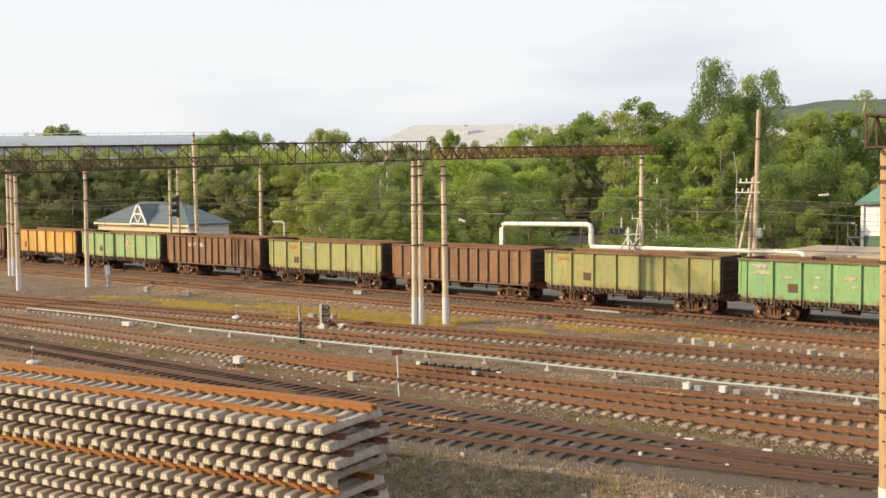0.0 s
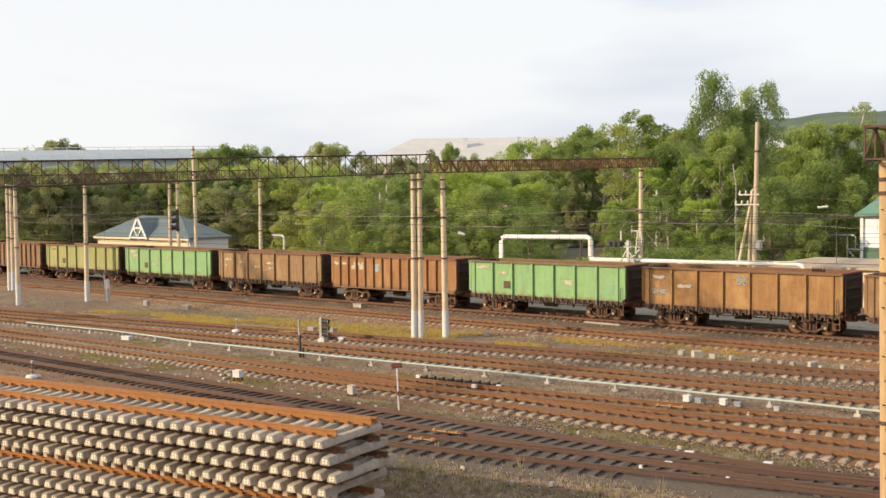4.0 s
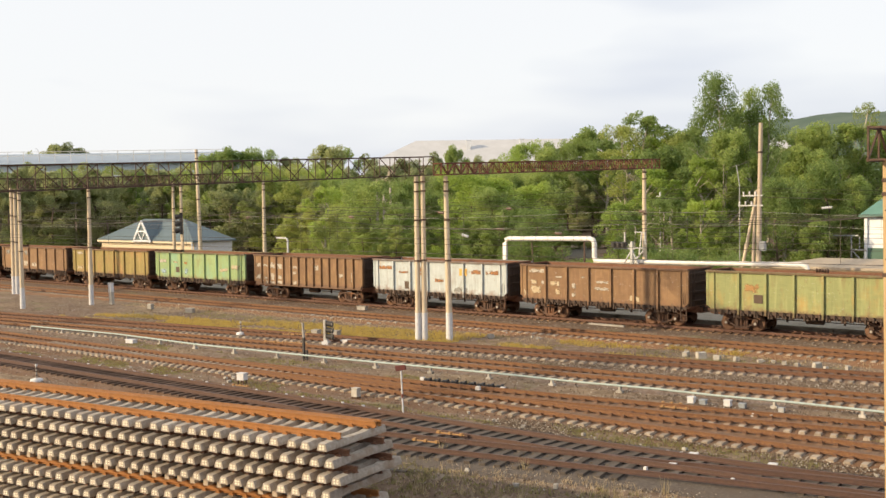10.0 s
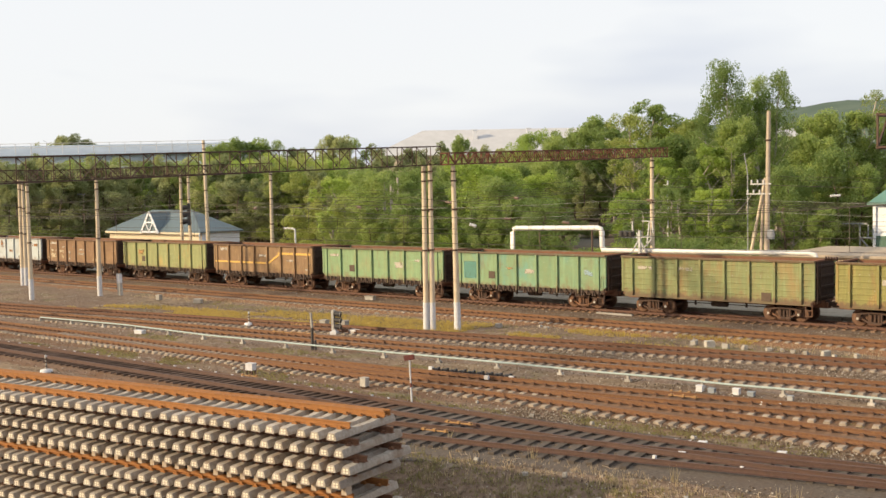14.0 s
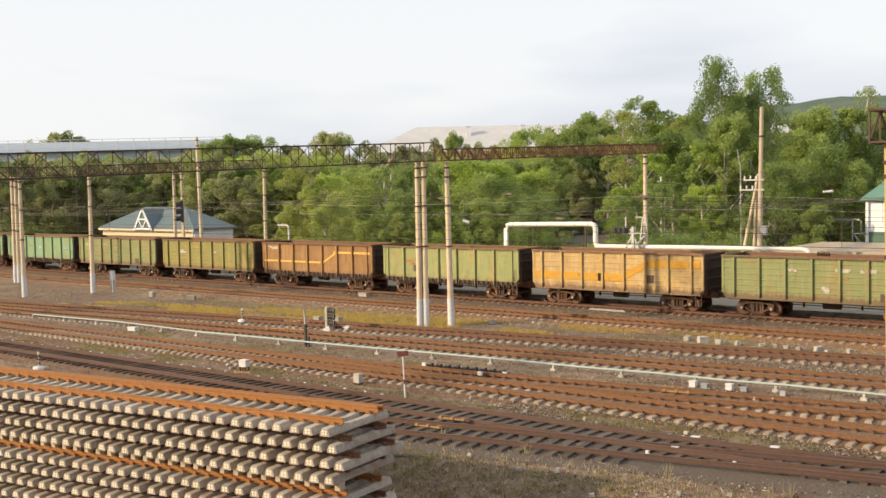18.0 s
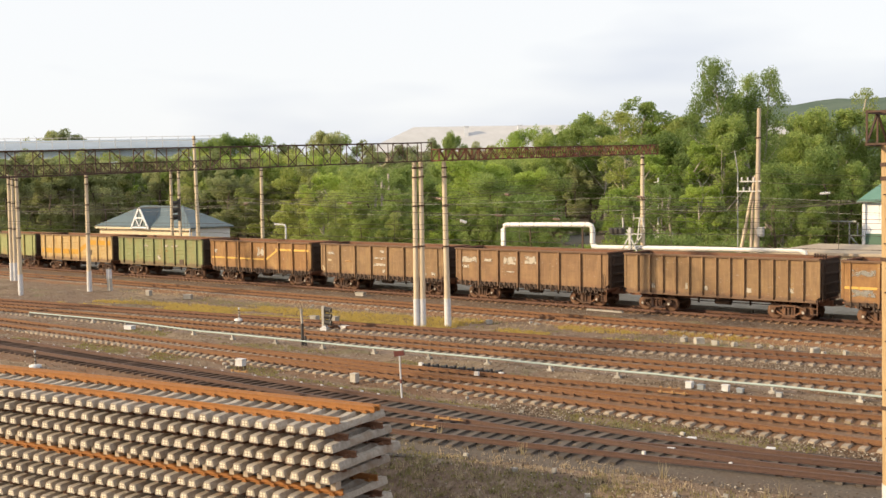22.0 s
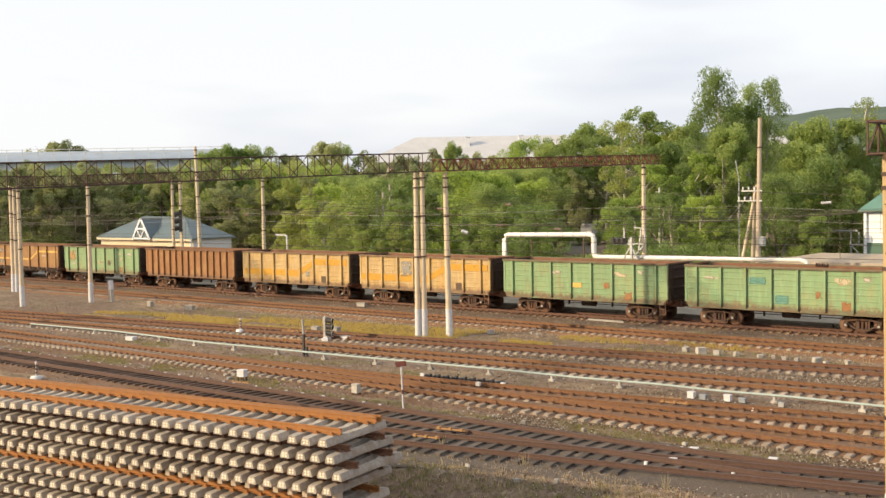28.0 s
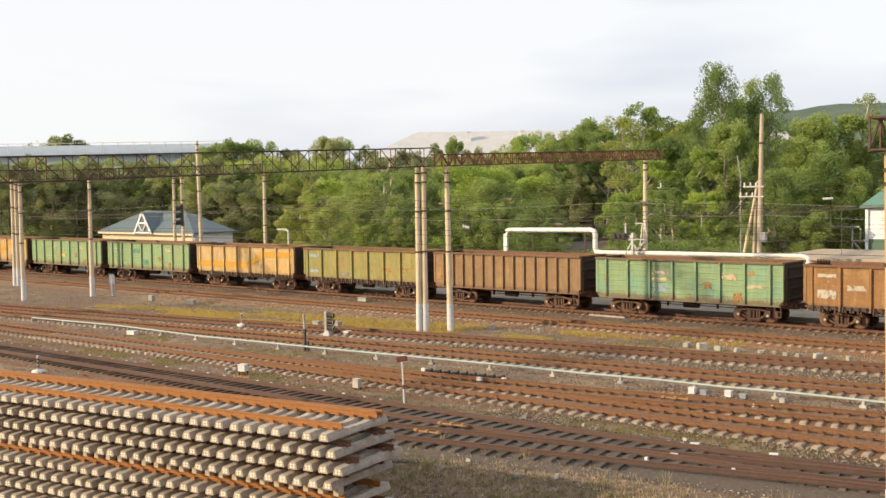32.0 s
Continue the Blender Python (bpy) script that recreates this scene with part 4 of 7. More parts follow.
# colour, build, words, markings (from, to along the side in metres from the left end; low, high above the rail; colour)
PLATE = [(3.05, 3.6, 1.75, 2.25, "dark")]
NUM = [(0.75, 2.0, 3.05, 3.3, "pale")]
BROAD = [(0.2, 7.2, 1.72, 2.2, "stripe"), (8.6, 12.5, 2.7, 3.15, "stripe")]
STRIPE = [(0.2, 7.0, 2.02, 2.16, "yellow"), (8.5, 12.5, 2.85, 3.02, "yellow")]
WAGONS = [
    ("brown", "hatched", "rusty brown", NUM),
    ("brown", "hatched", "rusty brown", []),
    ("orange", "hatched", "faded orange", PLATE),
    ("light_green", "hatched", "pale green", PLATE + [(7.0, 8.2, 2.2, 3.2, "cream")]),
    ("brown", "ribbed", "brown ribbed", [(3.0, 4.2, 2.65, 3.0, "pale"), (4.6, 5.2, 2.65, 3.0, "pale")]),
    ("yellow_green", "hatched", "yellow-green", PLATE + [(4.4, 5.6, 2.9, 3.2, "blue"), (2.3, 3.4, 2.8, 3.2, "orange")]),
    ("brown", "ribbed", "brown ribbed", [(1.5, 1.9, 1.4, 1.55, "pale")]),
    ("yellow_green", "hatched", "yellow-green", PLATE + [(0.9, 2.0, 2.95, 3.3, "orange")]),
    ("bright_green", "hatched", "bright green", PLATE + NUM + [(6.3, 7.0, 2.6, 2.8, "cream"), (0.8, 2.0, 2.7, 2.95, "pale"), (2.6, 3.3, 2.55, 2.65, "pale"), (4.4, 5.0, 2.6, 2.75, "pale"), (4.4, 5.0, 2.0, 2.25, "pale"), (6.5, 7.4, 2.15, 2.3, "pale")]),
    ("light_brown", "hatched", "light brown", [(0.8, 1.8, 2.8, 3.0, "pale"), (0.8, 1.1, 2.3, 2.45, "pale"), (2.6, 3.3, 2.65, 2.75, "pale"), (6.2, 7.2, 2.6, 2.85, "cream"), (6.2, 7.2, 2.15, 2.4, "cream"), (4.6, 5.4, 2.3, 2.4, "pale"), (6.4, 7.1, 2.3, 2.4, "pale")]),
    ("redbrown", "ribbed", "red-brown ribbed", [(0.3, 0.9, 2.85, 3.1, "pale"), (1.1, 1.8, 2.85, 3.1, "pale"), (2.2, 2.7, 2.55, 3.1, "pale"), (2.9, 3.5, 2.55, 3.1, "pale"), (4.6, 5.2, 2.4, 3.2, "blue")]),
    ("bright_green", "hatched", "bright green", PLATE + NUM + [(2.6, 3.4, 2.7, 2.9, "pale"), (8.0, 9.0, 2.2, 2.5, "pale")]),
    ("orange_brown", "hatched", "rusty orange", [(0.6, 1.8, 2.9, 3.1, "pale"), (0.7, 1.8, 1.9, 2.3, "grey"), (6.3, 7.4, 2.7, 3.3, "grey"), (2.5, 3.5, 2.4, 2.6, "pale")]),
    ("dull_brown", "hatched", "rusty brown", [(2.7, 3.6, 1.6, 2.3, "pale"), (4.4, 5.6, 1.6, 2.1, "pale"), (6.0, 7.0, 1.6, 2.0, "pale"), (4.4, 5.5, 2.75, 3.2, "grey"), (0.8, 1.8, 2.8, 3.2, "grey")]),
    ("mustard", "hatched", "olive-yellow", PLATE + NUM + [(0.8, 1.9, 1.6, 1.9, "cream")]),
    ("light_green", "hatched", "light green", PLATE + [(0.6, 1.7, 1.6, 2.0, "blue"), (0.6, 1.6, 2.6, 2.9, "pale"), (4.3, 4.8, 1.6, 2.2, "blue"), (4.2, 4.7, 2.5, 2.75, "orange"), (2.6, 3.3, 2.6, 2.75, "cream"), (9.3, 10.4, 2.0, 2.3, "cream"), (10.9, 12.0, 2.2, 2.6, "cream")]),
    ("dull_brown", "ribbed", "brown ribbed", [(0.2, 0.8, 2.6, 2.9, "pale"), (1.1, 1.8, 2.62, 2.85, "pale"), (2.0, 2.7, 2.5, 3.0, "pale"), (2.9, 3.6, 2.5, 2.9, "pale"), (0.25, 0.8, 1.6, 2.0, "pale"), (1.3, 1.7, 1.6, 1.8, "pale"), (2.1, 2.5, 1.55, 2.1, "pale"), (3.0, 3.4, 1.65, 1.95, "pale"), (1.1, 1.7, 1.28, 1.45, "pale"), (2.0, 2.7, 1.26, 1.42, "pale"), (2.9, 3.6, 1.26, 1.5, "pale"), (4.8, 5.3, 2.55, 2.75, "pale"), (4.8, 5.3, 2.1, 2.3, "pale"), (4.8, 5.4, 1.26, 1.55, "pale"), (7.3, 7.8, 2.5, 2.9, "pale"), (10.2, 10.6, 2.0, 2.3, "pale"), (11.5, 11.9, 1.7, 2.4, "pale")]),
    ("white", "hatched", "weathered white", [(0.6, 1.9, 2.85, 3.1, "rustred"), (3.2, 3.8, 1.45, 2.0, "dark"), (4.4, 4.9, 2.5, 3.3, "rustred"), (6.2, 7.2, 2.05, 2.3, "rustred"), (8.5, 9.2, 2.6, 3.1, "yellow"), (9.6, 10.6, 2.75, 3.05, "rustred"), (10.9, 12.0, 2.75, 3.05, "rustred"), (8.0, 9.2, 1.45, 1.75, "grey"), (2.6, 3.6, 2.6, 2.75, "rustred")]),
    ("dull_brown", "hatched", "brown", NUM + [(0.85, 1.35, 2.2, 2.55, "cream"), (0.85, 1.7, 1.65, 2.15, "cream"), (0.3, 0.6, 1.45, 1.9, "cream"), (1.75, 1.95, 2.3, 2.5, "pale"), (2.5, 3.2, 2.2, 2.5, "cream"), (2.9, 3.3, 1.65, 2.0, "cream"), (4.2, 4.5, 2.1, 2.4, "pale"), (4.2, 4.5, 1.5, 1.8, "pale"), (5.95, 7.3, 2.05, 2.25, "pale"), (6.1, 7.0, 2.5, 2.65, "pale"), (8.6, 9.3, 1.4, 1.8, "cream"), (2.9, 3.4, 2.75, 2.85, "pale"), (4.9, 5.3, 2.8, 2.9, "pale")]),
    ("yellow_green", "hatched", "yellow-olive", PLATE + [(2.3, 3.4, 2.3, 2.9, "orange")]),
    ("light_brown", "hatched", "light rusty brown yellow-striped", STRIPE + NUM + [(6.1, 7.0, 2.6, 2.8, "pale"), (9.6, 10.4, 2.3, 2.45, "pale"), (11.8, 12.1, 1.6, 1.8, "pale")]),
    ("green", "hatched", "green", PLATE + [(0.8, 1.9, 2.9, 3.1, "pale"), (7.9, 8.8, 2.2, 2.6, "pale"), (9.6, 10.5, 2.7, 2.9, "pale")]),
    # its teal bay is painted pole shadow
    ("teal_green", "hatched", "blue-green", PLATE + [(0.8, 2.0, 1.7, 2.9, "teal"), (4.5, 5.3, 2.4, 2.6, "orange"), (6.2, 7.2, 2.2, 2.5, "pale"), (11.0, 11.7, 2.2, 2.6, "blue")]),
    ("olive_green", "plain", "olive-green", [(1.2, 2.2, 2.8, 3.0, "pale"), (4.0, 5.0, 2.8, 3.0, "pale"), (9.5, 10.1, 1.2, 1.7, "dark")]),
    ("olive", "plain", "olive", [(2.6, 3.5, 2.4, 2.7, "pale"), (6.9, 7.8, 2.5, 2.7, "pale")]),
    ("orange_brown", "hatched", "rusty orange-brown", STRIPE + NUM),
    ("yellow_green", "hatched", "olive-yellow", PLATE + [(2.3, 3.4, 2.2, 2.7, "orange")]),
    ("orange_white", "plain", "cream with a broad orange stripe", BROAD + [(8.8, 9.3, 1.7, 2.2, "dark"), (5.2, 5.7, 1.7, 2.2, "dark")]),
    ("olive_green", "plain", "grey-green", [(3.8, 4.7, 2.75, 2.95, "pale"), (6.9, 7.8, 2.8, 3.0, "pale"), (8.3, 9.2, 2.8, 3.0, "pale"), (6.9, 7.8, 2.35, 2.5, "orange"), (9.4, 10.0, 1.25, 1.7, "dark"), (6.1, 6.6, 1.5, 2.0, "pale")]),
    ("orange_brown", "hatched", "rusty orange-brown", STRIPE + [(0.5, 0.9, 2.5, 2.8, "pale"), (6.2, 7.2, 2.35, 3.1, "pale")]),
    ("light_brown", "hatched", "rusty light brown", [(6.5, 6.9, 3.0, 3.2, "pale"), (0.15, 0.5, 1.42, 1.85, "cream"), (0.8, 1.5, 2.75, 2.95, "pale"), (0.8, 1.2, 2.2, 2.4, "cream"), (2.6, 3.4, 2.2, 2.35, "orange"), (5.8, 7.2, 2.5, 2.7, "pale"), (5.8, 7.2, 2.0, 2.2, "pale"), (6.7, 7.0, 1.5, 1.75, "pale"), (11.6, 12.0, 1.5, 1.75, "pale"), (10.6, 11.1, 1.5, 1.65, "pale")]),
    ("dull_brown", "hatched", "dull brown", [(0.6, 1.9, 2.6, 3.0, "pale"), (2.5, 3.3, 2.7, 2.9, "pale"), (4.3, 5.4, 2.55, 3.1, "pale"), (6.1, 7.3, 2.65, 3.2, "pale"), (0.6, 1.2, 2.2, 2.4, "pale"), (4.4, 5.2, 2.0, 2.1, "pale")]),
    ("light_brown", "ribbed", "brown ribbed", [(1.7, 2.2, 1.5, 1.8, "pale"), (4.3, 4.7, 1.5, 1.9, "pale"), (5.5, 5.8, 1.5, 1.8, "pale"), (8.3, 8.6, 1.5, 1.8, "pale"), (10.9, 11.2, 1.6, 1.9, "pale")]),
    ("orange_brown", "hatched", "rusty orange with a yellow stripe", STRIPE + [(0.6, 1.9, 2.75, 3.1, "grey"), (0.6, 1.9, 1.6, 2.0, "grey"), (9.6, 10.4, 2.4, 2.55, "pale")]),
    ("green", "plain", "green", [(0.8, 2.1, 2.0, 3.2, "orange"), (9.0, 10.2, 2.9, 3.0, "cream"), (9.0, 10.2, 2.4, 2.55, "cream"), (10.9, 11.6, 2.85, 3.05, "pale"), (5.8, 6.8, 2.0, 2.2, "cream"), (9.6, 10.2, 1.25, 1.7, "rustred"), (1.3, 2.2, 2.85, 3.0, "pale"), (1.4, 2.2, 1.8, 1.95, "pale"), (4.0, 4.9, 2.7, 2.9, "pale"), (7.6, 8.0, 1.9, 2.3, "dark")]),
    ("redbrown", "ribbed", "red-brown ribbed", [(4.7, 5.2, 2.9, 3.2, "rustred")]),
    ("orange_white", "plain", "bleached cream and orange", BROAD + [(7.8, 8.2, 1.7, 2.1, "grey"), (9.6, 10.2, 1.3, 1.8, "dark")]),
    ("orange_white", "plain", "orange and bleached white", BROAD + [(4.3, 5.6, 2.1, 3.2, "grey"), (9.6, 10.2, 1.3, 1.8, "dark")]),
    ("green", "plain", "grooved green", [(4.0, 4.9, 2.75, 2.95, "pale"), (8.1, 8.5, 1.9, 2.3, "rustred"), (9.6, 10.2, 1.25, 1.75, "rustred"), (8.9, 9.8, 2.7, 3.0, "cream"), (10.6, 11.0, 2.9, 3.15, "pale"), (5.7, 6.4, 1.9, 2.2, "yellow")]),
    # both teal patches are painted pole shadow
    ("green", "plain", "grooved green", [(1.3, 2.2, 2.8, 2.95, "pale"), (4.2, 5.2, 2.6, 3.0, "teal"), (5.8, 6.6, 1.5, 2.0, "teal"), (8.2, 8.6, 1.9, 2.3, "rustred"), (9.7, 10.3, 1.3, 1.8, "rustred"), (9.3, 10.2, 2.7, 3.1, "cream"), (10.9, 11.3, 2.95, 3.2, "pale")]),
    ("orange_white", "hatched", "orange-yellow", BROAD + [(8.5, 8.9, 1.7, 2.1, "grey")]),
    ("olive", "hatched", "olive", [(0.6, 1.9, 2.85, 3.15, "blue"), (0.6, 1.9, 1.6, 1.95, "blue"), (4.2, 5.2, 1.5, 1.8, "grey"), (8.6, 9.7, 1.9, 2.35, "orange"), (10.3, 11.4, 1.9, 2.35, "orange")]),
    ("light_brown", "ribbed", "light brown ribbed", [(0.4, 0.8, 1.5, 2.9, "orange")]),
    ("teal_green", "plain", "blue-green", [(4.1, 5.3, 2.7, 2.9, "pale"), (4.0, 5.4, 1.5, 2.2, "blue"), (7.6, 8.2, 1.9, 2.3, "rustred"), (9.6, 10.2, 1.25, 1.75, "rustred"), (10.5, 11.0, 2.8, 3.1, "orange"), (8.7, 9.8, 2.5, 2.9, "cream"), (4.1, 5.2, 2.3, 2.5, "cream"), (10.3, 11.6, 2.05, 2.3, "cream")]),
    ("orange_brown", "hatched", "rusty orange-brown", [(0.8, 1.9, 2.9, 3.1, "pale"), (0.8, 1.9, 1.7, 2.2, "pale"), (2.5, 3.6, 2.2, 2.5, "pale")]),
    ("brown", "hatched", "brown", NUM),
    ("brown", "hatched", "brown", NUM),
]
TRAIN = []


def build_train():
    protos = {k: gondola(k) for k in ("hatched", "ribbed", "plain")}
    used, cells = {}, {}
    for i, (colour, kind, words, marks) in enumerate(WAGONS):
        index = i - 1
        m = pose(X_START + PITCH * index, TRAIN_Y, RAIL_Z)
        if kind in used:
            w = copy_thing(protos[kind], m)
        else:
            w = protos[kind]
            w.matrix_basis = m
            used[kind] = True
        TRAIN.append((index, w, colour, words, marks, kind))
    for index, w, colour, words, marks, kind in TRAIN:
        tagged(w, words + " open goods wagon on rusty bogies", group="wagons of the goods train")
        for o in w.children_recursive:
            base = o.name.split(".")[0]
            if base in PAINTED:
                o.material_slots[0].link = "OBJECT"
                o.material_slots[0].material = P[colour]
        z1 = {"hatched": 3.58, "ribbed": 3.6, "plain": 3.6}[kind]
        depth = 0.034 if kind != "ribbed" else 0.012
        hl = BODY_L / 2
        if kind == "hatched":
            edges = [0.1] + [hl - 4.25 + 1.7 * k for k in range(6)] + [BODY_L - 0.1]
        elif kind == "plain":
            edges = [0.1] + [0.8 + (BODY_L - 1.6) * k / 7 for k in range(8)] + [BODY_L - 0.1]
        else:
            edges = list(np.linspace(0.08, BODY_L - 0.08, 15))
        for a, b, lo, hi, c in marks:
            for e0, e1 in zip(edges, edges[1:]):
                x0, x1 = max(a, e0 + 0.08), min(b, e1 - 0.08)
                if x1 - x0 < 0.12:
                    continue
                key = (round(x1 - x0, 2), round(hi - lo, 2), c, depth)
                if key not in cells:
                    cells[key] = MB().box((0, 0, 0), (x1 - x0, depth, hi - lo)).mesh("painted_patch", MARK[c])
                part("painted_patch", cells[key], None, w).matrix_basis = pose((x0 + x1) / 2 - hl, -BODY_H + 0.006 - depth / 2, (lo + hi) / 2)
        if marks[:2] == BROAD:
            mb = MB().bar((6.9 - hl, -BODY_H - 0.010, 1.95), (8.9 - hl, -BODY_H - 0.010, 2.93), 0.02, 0.42)
            part("diagonal_stripe", mb, MARK["stripe"], w)
        if marks[:2] == STRIPE:
            mb = MB()
            mb.bar((7.3 - hl, -BODY_H - 0.012, 2.09), (8.8 - hl, -BODY_H - 0.012, 2.93), 0.02, 0.16)
            part("diagonal_stripe", mb, MARK["yellow"], w)


build_train()

# ---------------------------------------------------------------- stack of track panels
STACK_SLEEPER = sleeper_mesh("sleeper", [M["concrete"], M["hole"]])


def build_stack():
    """Panels of rails on concrete sleepers, piled one on another; each panel is a thing."""
    turn, n, step = 9.45, 54, 0.476
    levels = [(2.27, 0.0), (1.875, 0.25), (1.475, 0.5), (1.075, 0.15), (0.46, 0.05), (0.06, 0.2), (-0.34, 0.0), (-0.74, 0.3), (-1.14, 0.1), (-1.54, 0.2), (-1.78, 0.1)]
    rail_len = n * step
    rail_me = MB().sweep(RAIL, [(-rail_len - 0.1, 0, 0), (0.22, 0, 0)]).mesh("rail", M["rail_new"])
    # same rails in a darker brown: the shade inside the stack, put into the colour
    rail_shaded = MB().sweep(RAIL, [(-rail_len - 0.1, 0, 0), (0.22, 0, 0)]).mesh("rail", M["rail_brown"])
    d = Vector((math.cos(radians(turn)), math.sin(radians(turn)), 0))
    side = Vector((-d.y, d.x, 0))
    corner = Vector((-20.04, 19.01, 0)) + side * 1.35
    rnd = random.Random(5)
    for z, dx in levels:
        o = corner + d * (dx + rnd.uniform(-0.03, 0.03)) - d * 0.12
        t = thing("prefabricated_track", "new track length of rusty rails on pale concrete sleepers", "railway track", o.x, o.y, z, turn + rnd.uniform(-0.25, 0.25), "stacked track panels")
        for k in range(n):
            s = part("sleeper", STACK_SLEEPER, None, t)
            s.matrix_basis = pose(-k * step + rnd.uniform(-0.03, 0.03), rnd.uniform(-0.03, 0.03), 0, 0, 0, rnd.uniform(-1.0, 1.0))
        clips = MB()
        for k in range(n):
            for y in (-0.78, 0.78):
                clips.box((-k * step, y, 0.228), (0.16, 0.36, 0.026)).box((-k * step, y - 0.12, 0.255), (0.07, 0.08, 0.05)).box((-k * step, y + 0.12, 0.255), (0.07, 0.08, 0.05))
        # clips of the shaded levels are darkened like their rails
        tagged(part("clip_gear", clips, M["rail_new"] if z in (2.27, 0.46) else M["rail_brown"], t), kind="stuff")
        for y in (-0.78, 0.78):
            part("rail", rail_me if z in (2.27, 0.46) else rail_shaded, None, t).location = (0, y, 0.216)
        if z == 2.27:
            for y in (0.95, 1.10):
                loose = thing("loose_rail", "loose rusty rail lying along the top of the stack", "rail", o.x, o.y, z + 0.205, turn, "loose rails on the stack")
                part("rail", rail_me, None, loose).location = (rnd.uniform(-0.3, 0.0), y, 0)
        if z == 1.075:
            blk = MB().box((0, 0, -0.115), (0.16, 0.22, 0.21)).mesh("spacer_block", M["wood"])
            for k in range(0, n):
                for y in (-0.95,):
                    part("spacer_block", blk, None, t).location = (-k * step + 0.02, y, 0)


build_stack()


# ---------------------------------------------------------------- poles and gantries
def concrete_pole(x, y, h, r0=0.20, r1=0.13, lean=(0, 0), label="tall round concrete catenary pole with a whitewashed foot", white=1.65, group="catenary poles", bands=(0.35, 0.9, 2.6, 5.0), body="pole"):
    t = thing("catenary_pole", label, "pole", x, y, 0, 0, group)
    t.rotation_euler = (radians(lean[0]), radians(lean[1]), 0)
    part("shaft", MB().tube([(0, 0, -0.4), (0, 0, h * 0.5), (0, 0, h)], [r0, (r0 + r1) / 2, r1], 18), M[body], t)
    if white:
        k = r0 - (r0 - r1) * white / h
        part("whitewashed_foot", MB().tube([(0, 0, -0.3), (0, 0, white)], [r0 + 0.012, k + 0.012], 18), M["white"], t)
    for b in bands:
        r = r1 + (r0 - r1) * b / h
        part("clamp_band", MB().tube([(0, 0, h - b - 0.05), (0, 0, h - b + 0.05)], r + 0.025, 16).box((r + 0.03, 0, h - b), (0.09, 0.12, 0.09)), M["steel_dark"], t)
    return t


def gantry(label, x, ya, za, yb, zb, height=1.1, width=0.75, bay=1.1, metal="steel_dark", chord=0.085, brace=0.045, one_way=False):
    """A lattice beam across the tracks from (x, ya) to (x, yb), its lower chords at za and zb."""
    t = thing("lattice_gantry", label, "gantry", x, (ya + yb) / 2, 0)
    ym = (ya + yb) / 2
    n = max(2, int(abs(yb - ya) / bay))

    def at(i, dx, up):
        f = i / n
        return (dx * width / 2, ya + (yb - ya) * f - ym, za + (zb - za) * f + up * height)
    for dx in (-1, 1):
        for up in (0, 1):
            part("chord", MB().bar(at(0, dx, up), at(n, dx, up), chord), M[metal], t)
    for i in range(n + 1):
        post = MB()
        for dx in (-1, 1):
            post.bar(at(i, dx, 0), at(i, dx, 1), brace)
        post.bar(at(i, -1, 1), at(i, 1, 1), brace).bar(at(i, -1, 0), at(i, 1, 0), brace)
        part("cross_frame", post, M[metal], t)
    for i in range(n):
        for dx in (-1, 1):
            up = 0 if one_way and dx < 0 else (i + (dx > 0)) % 2
            if one_way and dx > 0 and i % 2:
                continue
            part("diagonal", MB().bar(at(i, dx, up), at(i + 1, dx, 1 - up), brace), M[metal], t)
    return t


concrete_pole(-44.28, 49.88, 9.75, r0=0.18)
concrete_pole(-43.99, 50.12, 9.78, r0=0.18)
concrete_pole(-42.75, 50.95, 9.75, lean=(0, -0.9))
concrete_pole(-42.8, 73.8, 10.45, bands=(0.3, 0.8, 3.4))
concrete_pole(-82.5, 52.1, 9.75, lean=(0.2, 0.4))
concrete_pole(-84.5, 47.1, 9.6, lean=(0, -0.6))
concrete_pole(-98.6, 54.5, 9.8, lean=(0, -0.5))
concrete_pole(-98.9, 54.3, 9.9, lean=(0, -0.3))
concrete_pole(-95.4, 70.0, 10.3)
concrete_pole(-94.0, 70.0, 10.3, lean=(0, -0.6))
concrete_pole(-91.0, 70.0, 13.6, r0=0.22, r1=0.14, lean=(0, -1.8))
concrete_pole(-81.4, 70.0, 10.3)
concrete_pole(-44.3, 13.2, 8.7)
near_pole = concrete_pole(-9.62, 29.07, 9.28, r0=0.225, r1=0.17, lean=(0, -1.0), label="near yellowish round concrete catenary pole", white=0.6, bands=(0.5, 0.85, 2.9, 6.7), body="pole_yellow")
for k in range(12):
    r = 0.225 - 0.055 * (1.2 + 0.62 * k) / 9.28
    part("step_bolt", MB().bar((-0.02, -r + 0.03, 1.2 + 0.62 * k), (-0.02 + 0.03 * (-1) ** k, -r - 0.06, 1.2 + 0.62 * k), 0.028), M["steel_dark"], near_pole)
concrete_pole(-9.8, 54.0, 9.4)
concrete_pole(-84.3, 22.0, 9.4)

gantry("long dark rusty lattice gantry beam spanning the yard tracks", -44.2, 50.9, 9.83, 13.0, 8.63, 1.08, 0.8, 1.25, "steel_dark", 0.062, 0.034, True)
gantry("rust-red lattice gantry beam over the main line", -42.8, 50.1, 9.80, 75.6, 10.48, 0.66, 0.6, 0.62, "steel_red", 0.08, 0.042)
gantry("dark lattice gantry beam further down the line", -82.0, 51.6, 9.70, 70.4, 10.25, 0.8, 0.7, 0.9, "steel_dark", 0.07, 0.035)
gantry("dark lattice gantry beam further down the line", -84.6, 48.3, 9.55, 21.5, 9.35, 0.9, 0.7, 1.0, "steel_dark", 0.07, 0.035)
